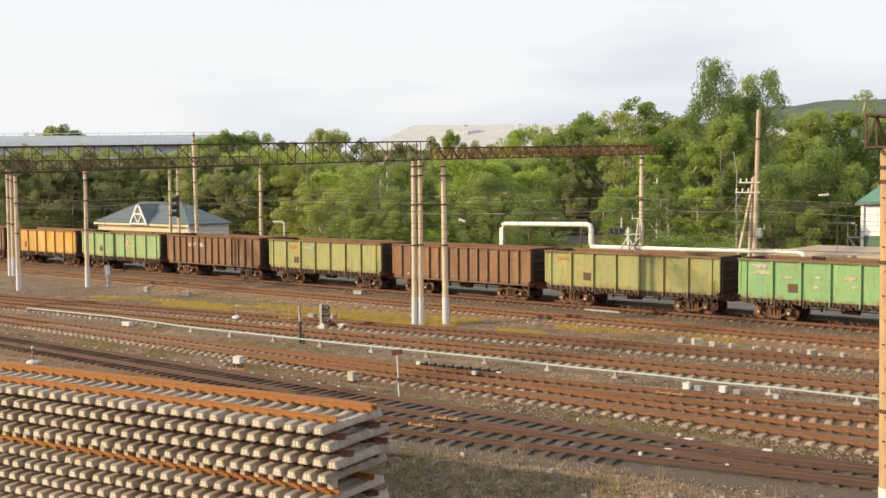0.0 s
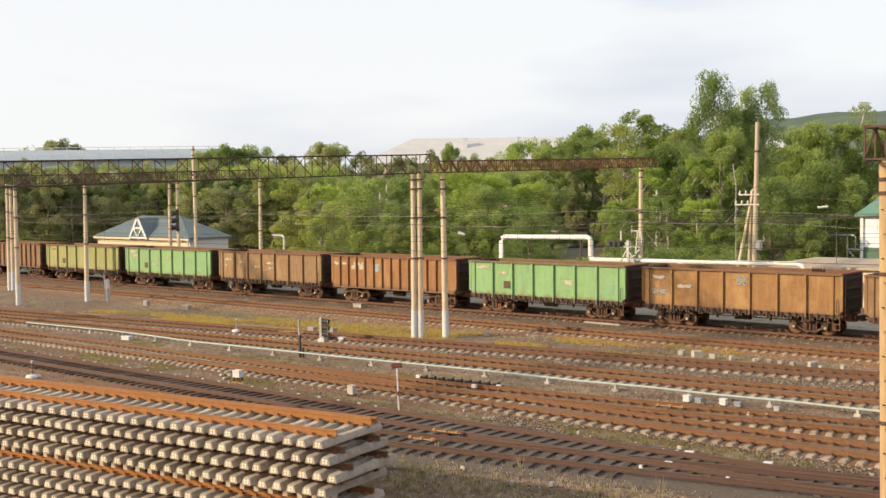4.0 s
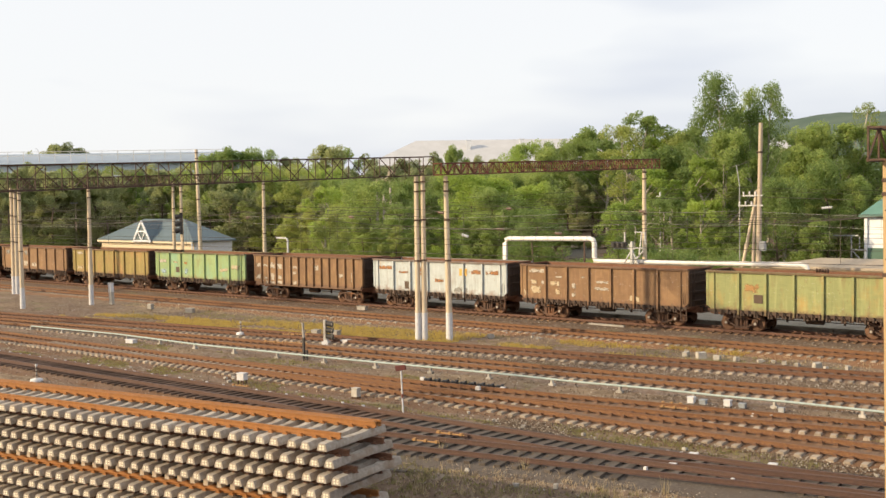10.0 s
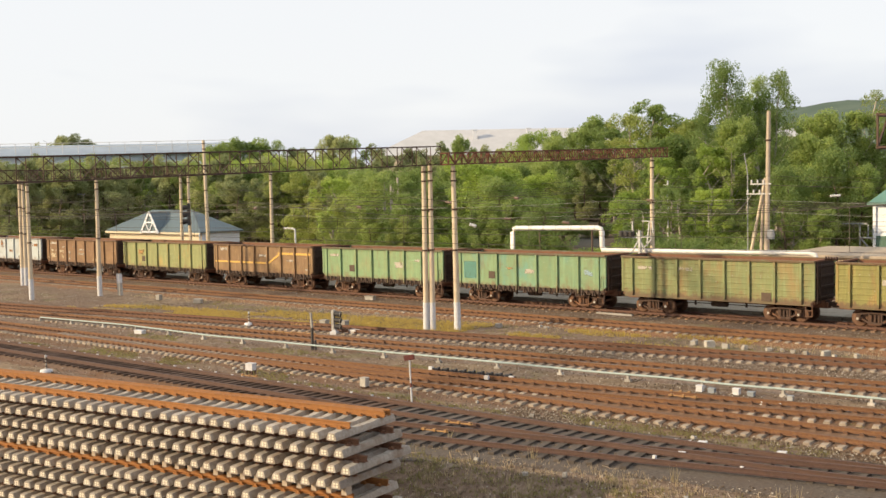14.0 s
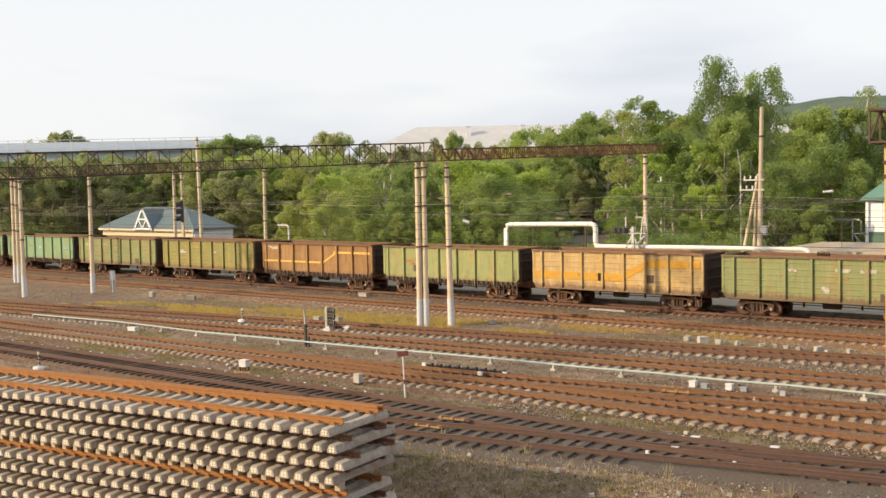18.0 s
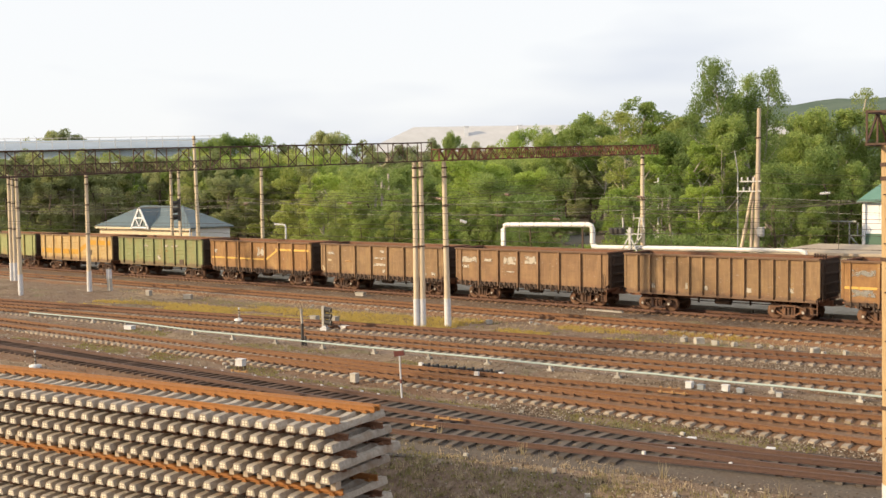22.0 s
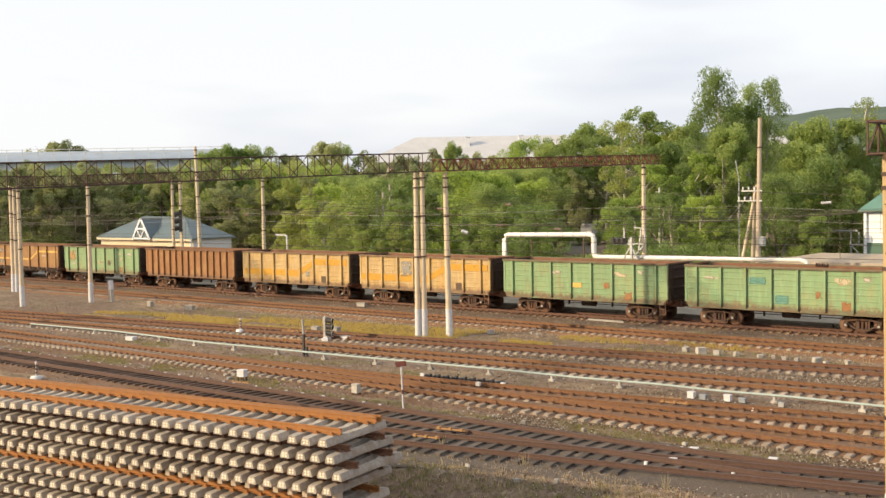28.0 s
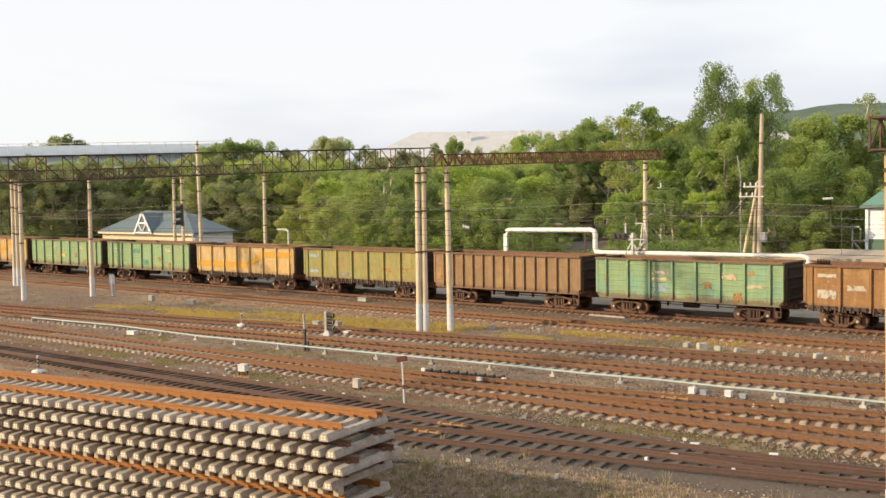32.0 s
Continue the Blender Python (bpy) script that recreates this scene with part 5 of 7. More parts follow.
gantry("dark lattice gantry beam further down the line", -97.0, 54.0, 9.85, 70.4, 10.3, 0.8, 0.7, 0.9, "steel_dark", 0.07, 0.035)
gantry("rusty lattice gantry beam on the near pole", -9.72, 28.15, 9.28, 54.5, 9.45, 0.80, 0.55, 0.75)


def wooden_pole():
    t = thing("utility_pole", "tall brown utility pole with crossarms and props", "pole", -34.4, 75.0, 0)
    part("shaft", MB().tube([(0, 0, -0.4), (0.25, 0, 13.4)], [0.215, 0.135], 14), M["wood"], t)
    part("prop", MB().tube([(-1.9, 0.1, -0.2), (-0.05, 0.05, 8.7)], [0.13, 0.09], 10), M["pole"], t)
    part("prop", MB().tube([(-0.55, 0.2, 0), (-0.25, 0.2, 8.6)], [0.13, 0.1], 10), M["wood"], t)
    for z, w in ((7.6, 1.6), (8.3, 1.3)):
        part("crossarm", MB().bar((-w + 0.2, -0.1, z), (0.45, -0.1, z), 0.09), M["grey_metal"], t)
        for k in range(3):
            part("pin_insulator", MB().tube([(-w + 0.3 + k * 0.45, -0.1, z), (-w + 0.3 + k * 0.45, -0.1, z + 0.14), (-w + 0.3 + k * 0.45, -0.1, z + 0.3)], [0.03, 0.08, 0.05], 8), M["white"], t)
    part("switch_box", MB().box((0.45, -0.15, 4.75), (0.4, 0.35, 0.65)).box((0.45, -0.34, 4.75), (0.3, 0.03, 0.5)), M["grey_metal"], t)
    part("conduit", MB().tube([(-1.35, 0, 0), (-1.35, 0, 9.0), (-1.6, 0, 10.5)], 0.035, 6), M["grey_metal"], t)
    part("band", MB().tube([(0.17, 0, 11.3), (0.17, 0, 11.4)], 0.22, 12), M["steel_dark"], t)
    return t


wooden_pole()


def disconnector():
    t = thing("line_disconnector", "grey steel line disconnector with black ribbed insulators", "switchgear", -43.05, 72.4, 0)
    t.scale = (1.2, 1.2, 0.97)
    part("post", MB().bar((0, 0, 0), (0, 0, 5.2), 0.16).bar((-0.6, 0, 3.4), (0, 0, 4.6), 0.08).bar((0.5, 0, 3.3), (-0.2, 0, 5.0), 0.08), M["grey_metal"], t)
    part("frame", MB().bar((-0.9, 0, 4.7), (0.9, 0, 4.7), 0.1).bar((-0.5, 0, 4.7), (-0.5, 0, 5.9), 0.08).bar((0.5, 0, 4.0), (0.7, 0, 5.9), 0.08).bar((0.2, 0, 5.9), (0.9, 0, 5.9), 0.07).bar((0.9, 0, 5.9), (0.95, 0, 5.0), 0.07).bar((0.1, 0, 3.6), (0.8, 0, 4.5), 0.08), M["grey_metal"], t)
    for k in range(3):
        x = -1.25 + k * 0.34
        part("ribbed_insulator", MB().tube([(x, 0, 4.65 + 0.0), (x, 0, 4.72), (x, 0, 4.8), (x, 0, 4.88), (x, 0, 4.96), (x, 0, 5.04), (x, 0, 5.12)], [0.12, 0.3, 0.15, 0.3, 0.15, 0.3, 0.12], 10), M["black"], t)
    part("insulator_bar", MB().bar((-1.9, 0, 4.85), (-0.3, 0, 4.85), 0.06), M["black"], t)
    part("mount", MB().bar((-1.3, 0, 4.62), (0.2, 0, 4.62), 0.07), M["grey_metal"], t)


disconnector()


def catenary():
    """Contact and carrier wires over the running lines."""
    rnd = random.Random(2)
    supports = [-170, -97, -83, -43.5, -9.7, 30]
    lines = [(63.6, 63.6), (57.7, 57.7), (43.0, 55.5), (39.6, 47.8), (36.1, 36.3)]
    for ya, yb in lines:
        t = thing("overhead_line", "thin dark overhead line wires strung along the tracks", "wires")
        for z, sag, r in ((6.15, 0.05, 0.011), (7.9, 0.75, 0.012)):
            pts = []
            for a, b in zip(supports, supports[1:]):
                for k in range(8):
                    f = k / 8
                    x = a + (b - a) * f
                    pts.append((x, ya + (yb - ya) * (x + 80) / 95, z - sag * 4 * f * (1 - f)))
            part("wire", MB().tube(pts, r, 5), M["wire"], t)
        for a, b in zip(supports, supports[1:]):
            for f in (0.12, 0.3, 0.5, 0.7, 0.88):
                x = a + (b - a) * f
                y = ya + (yb - ya) * (x + 80) / 95
                part("dropper", MB().bar((x, y, 6.12), (x, y, 7.9 - 0.75 * 4 * f * (1 - f)), 0.012), M["wire"], t)
    for y, z in ((70.0, 8.9), (70.0, 8.3), (70.3, 7.3), (71.0, 6.6), (75.0, 8.6), (75.2, 8.2), (75.0, 6.3)):
        t = thing("service_line", "thin service wire strung between the poles", "wires")
        pts = []
        for a, b in ((-160, -94), (-94, -43), (-43, -34), (-34, 20)):
            for k in range(8):
                f = k / 8
                pts.append((a + (b - a) * f, y, z - 0.012 * abs(b - a) * 4 * f * (1 - f)))
        part("wire", MB().tube(pts, 0.0095, 5), M["wire_light"] if z in (7.3, 6.3) else M["wire"], t)


catenary()


def insulator(x, y, z, tilt, n=4, glaze="insulator", words="string of brown bell insulators on the overhead line"):
    """A string of bell insulators in line with its wire."""
    t = thing("insulator_string", words, "insulator", x, y, z, 0, "insulator strings")
    t.rotation_euler = (0, radians(tilt), 0)
    t.scale = (0.55, 0.55, 0.55) if glaze == "steel_dark" else (0.72, 0.72, 0.72)
    pts, rad = [], []
    for k in range(n):
        o = (k - n / 2) * 0.17
        pts += [(o, 0, 0), (o + 0.03, 0, 0), (o + 0.09, 0, 0), (o + 0.13, 0, 0)]
        rad += [0.03, 0.14, 0.12, 0.04]
    part("insulator", MB().tube(pts, rad, 12), M[glaze], t)
    part("hook", MB().bar((-n * 0.085 - 0.5, 0, 0), (n * 0.085 + 0.4, 0, 0), 0.03), M["steel_dark"], t)


INSULATORS_DARK = ((-14.6, 36.9, 5.86, 2, 5),)
INSULATORS_PALE = ((-29.4, 75.0, 7.42, -4, 6), (-41.8, 51.4, 6.2, 14, 4))
for args in ((-57.5, 57.7, 7.15, 6, 3), (-69.0, 57.7, 7.1, -6, 3), (-49.0, 57.7, 7.45, 8), (-43.3, 57.7, 7.7, 5, 3), (-39.5, 57.7, 6.15, 4, 4), (-48.5, 63.6, 6.15, 3, 5), (-37.0, 63.6, 7.4, 6, 4)):
    insulator(*args)
for args in INSULATORS_DARK:
    insulator(*args, "steel_dark", "string of dark bell insulators on the overhead line")
for args in INSULATORS_PALE:
    insulator(*args, "white", "string of white bell insulators on a service wire")


# ---------------------------------------------------------------- heating pipe
def platform():
    p = thing("platform", "low grey concrete platform behind the goods train", "platform", kind="structure")
    M["platform"] = mat("platform_concrete", (0.33, 0.30, 0.25), (0.25, 0.225, 0.185), 0.95, 0, 3, 0.3, (0.20, 0.17, 0.13), 0.8, (0.5, 0.7), space="World")
    slab = MB().box((0, 0, 0.10), (4.94, 3.8, 0.30)).box((0, -0.05, 0.30), (4.96, 3.9, 0.10)).mesh("slab", M["platform"])
    for k in range(32):
        part("slab", slab, None, p).location = (-148 + 5.0 * k, 68.0, 0.004 * (k % 3))


platform()


def heating_pipe():
    t = thing("heating_pipe", "thick pale insulated heating pipe with a raised arch", "pipe", 0, 73.0, 0)
    part("run", MB().tube([(-46.7, 0, 3.45), (-30.4, 0, 3.62), (-30.0, 0, 3.5), (-29.9, 0, 3.2), (-29.9, 0, 0)], 0.17, 14), M["pipe"], t)
    part("arch", MB().tube([(-55.25, 0, 2.3), (-55.25, 0, 4.7), (-55.12, 0, 4.95), (-54.85, 0, 5.05), (-47.1, 0, 5.15), (-46.82, 0, 5.08), (-46.7, 0, 4.85), (-46.7, 0, 3.75), (-46.6, 0, 3.52), (-46.3, 0, 3.46)], 0.20, 14), M["pipe"], t)
    part("run", MB().tube([(-120, 0, 2.2), (-55.25, 0, 2.3)], 0.22, 14), M["pipe"], t)
    for x in list(range(-118, -55, 9)) + [-46.2, -39, -33]:
        z = 2.0 if x < -55 else 3.3
        part("support", MB().bar((x, 0, -0.1), (x, 0, z), 0.22).box((x, 0, z), (0.5, 0.6, 0.1)), M["pole"], t)
    part("support", MB().bar((-47.6, 0, 0), (-47.6, 0, 4.98), 0.1), M["steel_dark"], t)
    for x in np.arange(-54.5, -47, 1.2):
        part("strap", MB().tube([(x, 0, 5.055 + (x + 54.85) * 0.0129), (x + 0.05, 0, 5.055 + (x + 54.85) * 0.0129)], 0.208, 14), M["grey_metal"], t)
    e = thing("vent_pipe", "small white bent vent pipe above the wagons", "pipe", -82.4, 73.0, 0)
    part("elbow", MB().tube([(0.9, 0, 0), (0.9, 0, 4.5), (0.8, 0, 4.7), (0.55, 0, 4.75), (-0.7, 0, 4.75)], 0.09, 10), M["white"], e)


heating_pipe()


# ---------------------------------------------------------------- buildings
def hip_roof(x0, x1, y0, y1, z, h, inset, over=0.5):
    x0, x1, y0, y1 = x0 - over, x1 + over, y0 - over, y1 + over
    ym = (y0 + y1) / 2
    v = [(x0, y0, z), (x1, y0, z), (x1, y1, z), (x0, y1, z), (x0 + inset, ym, z + h), (x1 - inset, ym, z + h), (x0, y0, z - 0.15), (x1, y0, z - 0.15), (x1, y1, z - 0.15), (x0, y1, z - 0.15)]
    return MB().add(v, [(0, 1, 5, 4), (1, 2, 5), (2, 3, 4, 5), (3, 0, 4), (6, 7, 1, 0), (7, 8, 2, 1), (8, 9, 3, 2), (9, 6, 0, 3), (9, 8, 7, 6)])


def window(parent, x, y, z, w, h):
    f = part("window", MB().box((x, y, z), (w + 0.16, 0.1, 0.08)).box((x, y, z + h), (w + 0.16, 0.1, 0.08)).box((x - w / 2, y, z + h / 2), (0.08, 0.1, h)).box((x + w / 2, y, z + h / 2), (0.08, 0.1, h)).box((x, y, z + h / 2), (0.05, 0.08, h)), M["wall_white"], parent)
    part("pane", MB().box((x, y + 0.02, z + h / 2), (w, 0.03, h)), M["glass"], f)
    return f


def station_house():
    t = thing("station_house", "low cream house with blue-grey hipped roof and white gable", "house")
    x0, x1, y0, y1 = -124.0, -105.4, 80.0, 85.6
    part("wall", MB().box(((x0 + x1) / 2, (y0 + y1) / 2, 1.9), (x1 - x0, y1 - y0, 3.8)), M["cream"], t)
    part("roof", hip_roof(x0, x1, y0, y1, 3.85, 2.45, 5.6, 0.35), M["roof_blue"], t)
    part("eaves_board", MB().box(((x0 + x1) / 2, y0 - 0.38, 3.62), (x1 - x0 + 0.7, 0.06, 0.22)), M["cream"], t)
    cx = -114.6
    d = part("dormer", MB().add([(cx - 1.7, y0 - 0.55, 3.6), (cx + 1.7, y0 - 0.55, 3.6), (cx, y0 - 0.55, 6.1), (cx - 1.7, y0 + 1.5, 3.6), (cx + 1.7, y0 + 1.5, 3.6), (cx, y0 + 2.6, 6.1)], [(0, 1, 2), (0, 2, 5, 3), (1, 4, 5, 2)]), M["roof_blue"], t)
    fr = MB().bar((cx - 1.75, y0 - 0.62, 3.6), (cx, y0 - 0.62, 6.15), 0.1, 0.26).bar((cx + 1.75, y0 - 0.62, 3.6), (cx, y0 - 0.62, 6.15), 0.1, 0.26).bar((cx - 1.6, y0 - 0.62, 3.75), (cx + 1.6, y0 - 0.62, 3.75), 0.1, 0.2)
    fr.bar((cx - 0.8, y0 - 0.64, 4.9), (cx + 0.8, y0 - 0.64, 4.9), 0.1, 0.16).bar((cx - 0.75, y0 - 0.64, 4.85), (cx, y0 - 0.64, 3.8), 0.08, 0.14).bar((cx + 0.75, y0 - 0.64, 4.85), (cx, y0 - 0.64, 3.8), 0.08, 0.14)
    part("gable_frame", fr, M["wall_white"], d)
    for x in (-122.5, -119.8, -114.0, -111.2, -108.0):
        window(t, x, y0 - 0.02, 1.0, 1.2, 1.4)
    part("downpipe", MB().tube([(x1 + 0.25, y0 - 0.4, 0.1), (x1 + 0.25, y0 - 0.4, 3.7)], 0.09, 8), M["wall_blue"], t)
    part("side_wall", MB().box((x1 + 0.02, (y0 + y1) / 2, 1.9), (0.06, y1 - y0 - 0.1, 3.78)), M["wall_white"], t)


station_house()


def white_house():
    t = thing("white_house", "white house with a green metal roof and green plinth", "house")
    part("wall", MB().box((-30.4, 101.0, 5.0), (8.4, 8.0, 2.9)), M["wall_white"], t)
    part("plinth", MB().box((-30.4, 101.0, 1.7), (8.5, 8.1, 3.9)), M["wall_green"], t)
    part("corner_board", MB().box((-34.6, 96.92, 3.2), (0.24, 0.24, 6.4)), M["wall_white"], t)
    part("roof", hip_roof(-34.6, -26.2, 97.0, 105.0, 6.45, 3.4, 3.2, 0.5), M["roof_green"], t)
    window(t, -30.5, 96.95, 4.0, 1.2, 1.5)
    b = thing("stair_bracket", "white steel stair bracket on the house wall", "stairs", -35.7, 96.5, 0)
    part("frame", MB().bar((0, 0, 3.5), (1.1, 0, 2.3), 0.1).bar((0, 0, 3.5), (0, 0, 4.6), 0.1).bar((0, 0, 3.5), (1.2, 0, 3.5), 0.1).bar((-1.9, 0, 4.7), (0.6, 0, 4.7), 0.12).bar((0.7, 0, 3.5), (0.7, 0, 4.6), 0.08).bar((0, 0, 0), (0, 0, 3.5), 0.1), M["grey_metal"], b)
    s = thing("shed", "long low shed with a flat brown felt roof", "shed")
    part("wall", MB().box((-24.5, 85.5, 1.4), (23, 7.0, 2.8)), M["cream"], s)
    part("roof", MB().add([(-36.6, 81.6, 2.75), (-12, 81.6, 2.75), (-12, 89.6, 2.95), (-36.0, 89.4, 2.95), (-36.6, 81.6, 2.93), (-12, 81.6, 2.93), (-12, 89.6, 3.18), (-35.4, 89.0, 3.18)], [(0, 3, 2, 1), (4, 5, 6, 7), (0, 1, 5, 4), (1, 2, 6, 5), (2, 3, 7, 6), (3, 0, 4, 7)]), M["earth_roof"], s)


white_house()


def far_block(name, label, cx, cy, turn, size, z, roof_h, wall, roof, rows=2, cols=14, inset=3.0):
    t = thing(name, label, "building", cx, cy, 0, turn)
    lx, ly = size
    part("wall", MB().box((0, 0, z / 2), (lx, ly, z)), wall, t)
    part("roof", hip_roof(-lx / 2, lx / 2, -ly / 2, ly / 2, z, roof_h, inset, 0.8), roof, t)
    for r in range(rows):
        for c in range(cols):
            window(t, -lx / 2 + lx * (c + 0.5) / cols, -ly / 2 - 0.04, z - 2.4 - 3.1 * r, 1.3, 1.5)
    return t


big = far_block("apartment_block", "long pale building with a broad light grey roof behind the trees", -140.7, 189.2, 40.0, (60, 15), 15.0, 5.3, M["cream"], M["roof_pale"], 3, 12, 10.5)
for x, h in ((-9.5, 1.6), (1.5, 1.8), (10, 1.2)):
    part("chimney", MB().box((x, -3.0, 18.6), (0.9, 0.9, h + 1.2)).box((x, -3.0, 19.3 + h / 2), (1.1, 1.1, 0.15)), M["wall_white"], big)
hall = far_block("long_hall", "long hall with a pale blue sheet roof and roof railing", -182.0, 111.0, 40.0, (62, 14), 15.2, 2.0, M["wall_blue"], M["roof_lightblue"], 0, 16, 1.0)
for k in range(23):
    part("railing_post", MB().bar((-30 + k * 2.73, -6.8, 15.4), (-30 + k * 2.73, -6.8, 17.3), 0.10), M["white"], hall)
for z in (16.6, 17.3):
    part("railing_bar", MB().bar((-30.5, -6.8, z), (30.5, -6.8, z), 0.09), M["white"], hall)
far_block("cottage", "small pale house half hidden by trees", -70.5, 158.0, 30.0, (7, 6), 14.0, 2.4, M["cream"], M["roof_pale"], 2, 3, 2.5)
far_block("cottage", "small grey house half hidden by trees", -152.0, 142.0, 35.0, (8, 6), 8.4, 2.2, M["cream"], M["roof_blue"], 1, 3, 2.5)

# ---------------------------------------------------------------- things on the ground
def put_box(name, label, category, x, y, size, rz=0, matl="white", z=0.0, group="", legs=0.0, lid=True):
    t = thing(name, label, category, x, y, z, rz, group)
    w, d, h = size
    part("body", MB().box((0, 0, legs + h / 2), (w, d, h), taper=0.96), M[matl], t)
    if lid:
        part("lid", MB().box((0, 0, legs + h + 0.02), (w * 1.08, d * 1.08, 0.05)), M[matl], t)
    if legs:
        for a, b in ((-1, -1), (1, -1), (1, 1), (-1, 1)):
            part("leg", MB().box((a * w * 0.38, b * d * 0.38, legs / 2), (0.06, 0.06, legs + 0.02)), M["steel_dark"], t)
    return t


G1 = "line-side cable boxes"
put_box("cable_box", "white steel cable box on short legs beside the track", "cable box", -40.6, 33.4, (0.40, 0.30, 0.28), 10, "white", group=G1, legs=0.18)
put_box("cable_box", "pale grey cable box beside the track", "cable box", -33.7, 33.9, (0.3, 0.28, 0.33), 5, "stone", group=G1, legs=0.06)
put_box("cable_box", "white cable box on the ballast", "cable box", -57.9, 39.2, (0.62, 0.36, 0.17), 8, "white", group=G1)
put_box("cable_box", "bright white box between the rails", "cable box", -16.9, 32.15, (0.26, 0.20, 0.22), 12, "white", group=G1)
put_box("cable_box", "bright white box between the rails", "cable box", -14.27, 32.2, (0.25, 0.20, 0.25), 12, "white", group=G1)
put_box("cable_box", "small grey box beside the switch rails", "cable box", -16.82, 30.65, (0.22, 0.2, 0.18), 12, "white", group=G1)
put_box("cable_box", "white block under the pale conduit", "cable box", -21.7, 41.1, (0.27, 0.24, 0.22), 4, "white", group=G1)
put_box("cable_box", "white block under the pale conduit", "cable box", -20.2, 41.3, (0.27, 0.24, 0.22), 4, "white", group=G1)
put_box("cable_box", "blue-grey box under the pale conduit", "cable box", -21.2, 41.15, (0.27, 0.22, 0.15), 4, "blue_grey", group=G1)
put_box("cable_box", "blue-grey box under the pale conduit", "cable box", -19.6, 41.35, (0.26, 0.22, 0.14), 4, "blue_grey", group=G1)
put_box("cable_box", "grey box under the pale conduit", "cable box", -18.0, 41.4, (0.22, 0.18, 0.14), 4, "grey_metal", group=G1)
put_box("cable_box", "pale box near the dwarf signal", "cable box", -51.0, 47.9, (0.5, 0.4, 0.35), 4, "stone", group=G1)
put_box("cable_box", "pale box near the dwarf signal", "cable box", -49.7, 48.3, (0.55, 0.4, 0.35), 4, "stone", group=G1)
put_box("cable_box", "white box at the foot of the dwarf signal", "cable box", -46.7, 46.2, (0.5, 0.35, 0.22), 4, "white", group=G1)
put_box("cable_box", "pale concrete box beside the far rails", "cable box", -74.8, 52.5, (0.42, 0.34, 0.36), 4, "stone", group=G1)
put_box("cable_box", "pale concrete box beside the far rails", "cable box", -69.8, 52.5, (0.62, 0.36, 0.30), 24, "stone", group=G1)
put_box("cable_box", "pale box beside the main line", "cable box", -60.0, 61.2, (0.8, 0.4, 0.25), 4, "stone", group=G1)


slab = thing("concrete_beam", "long pale concrete beam lying beside the main line", "beam", -38.93, 62.22, 0.02, -2.4)
part("beam", MB().box((0, 0, 0.05), (2.81, 0.2, 0.12), taper=0.97), M["stone"], slab)


def marker_post(x, y, z=0):
    t = thing("marker_post", "short white marker post on a flat white foot", "post", x, y, z, 0, "white marker posts")
    part("foot", MB().tube([(0, 0, -0.02), (0, 0, 0.1), (0, 0, 0.14)], [0.30, 0.28, 0.1], 14), M["white"], t)
    part("post", MB().tube([(0, 0, 0.1), (0, 0, 0.72)], [0.05, 0.036], 10), M["stone"], t)
    for z in (0.24, 0.42, 0.58):
        part("black_ring", MB().tube([(0, 0, z), (0, 0, z + 0.07)], 0.052, 10), M["steel_dark"], t)
    part("cap", MB().tube([(0, 0, 0.7), (0, 0, 0.75), (0, 0, 0.82)], [0.045, 0.07, 0.03], 10), M["white"], t)


marker_post(-49.35, 28.1)
marker_post(-54.75, 45.0, 0.14)


def sign_post():
    t = thing("sign_post", "slim white and red post with a small red plate", "sign", -29.2, 31.95, 0, 0)
    part("post", MB().tube([(0, 0, -0.1), (-0.09, 0, 1.9)], 0.035, 10), M["white"], t)
    plate = part("plate", MB().box((0, -0.05, 0), (0.42, 0.03, 0.20)).box((0, -0.07, 0), (0.36, 0.02, 0.14)), M["red"], t)
    plate.matrix_basis = pose(-0.09, 0, 1.92, 0, -9, 30)
    for z in (0.75,):
        part("red_band", MB().tube([(-0.047 * z, 0, z), (-0.047 * z - 0.008, 0, z + 0.16)], 0.042, 10), M["red"], t)
    p = thing("striped_post", "black post with a white top beside the conduit", "post", -44.1, 40.5, 0, 0)
    part("post", MB().bar((0, 0, -0.1), (0, 0, 1.15), 0.11), M["black"], p)
    part("top", MB().bar((0, 0, 1.15), (-0.06, 0, 1.95), 0.10), M["stone"], p)
    part("brace", MB().bar((0.25, 0, -0.05), (0.22, 0, 0.5), 0.1), M["black"], p)
    c = thing("leaning_stub", "leaning square concrete stub post with white top", "post", -81.5, 53.4, 0, 0)
    c.rotation_euler = (0, radians(-4), 0)
    part("shaft", MB().box((0, 0, 0.85), (0.34, 0.3, 1.9)), M["stone"], c)
    part("white_top", MB().box((0, 0, 1.35), (0.35, 0.31, 0.75)), M["white"], c)


sign_post()


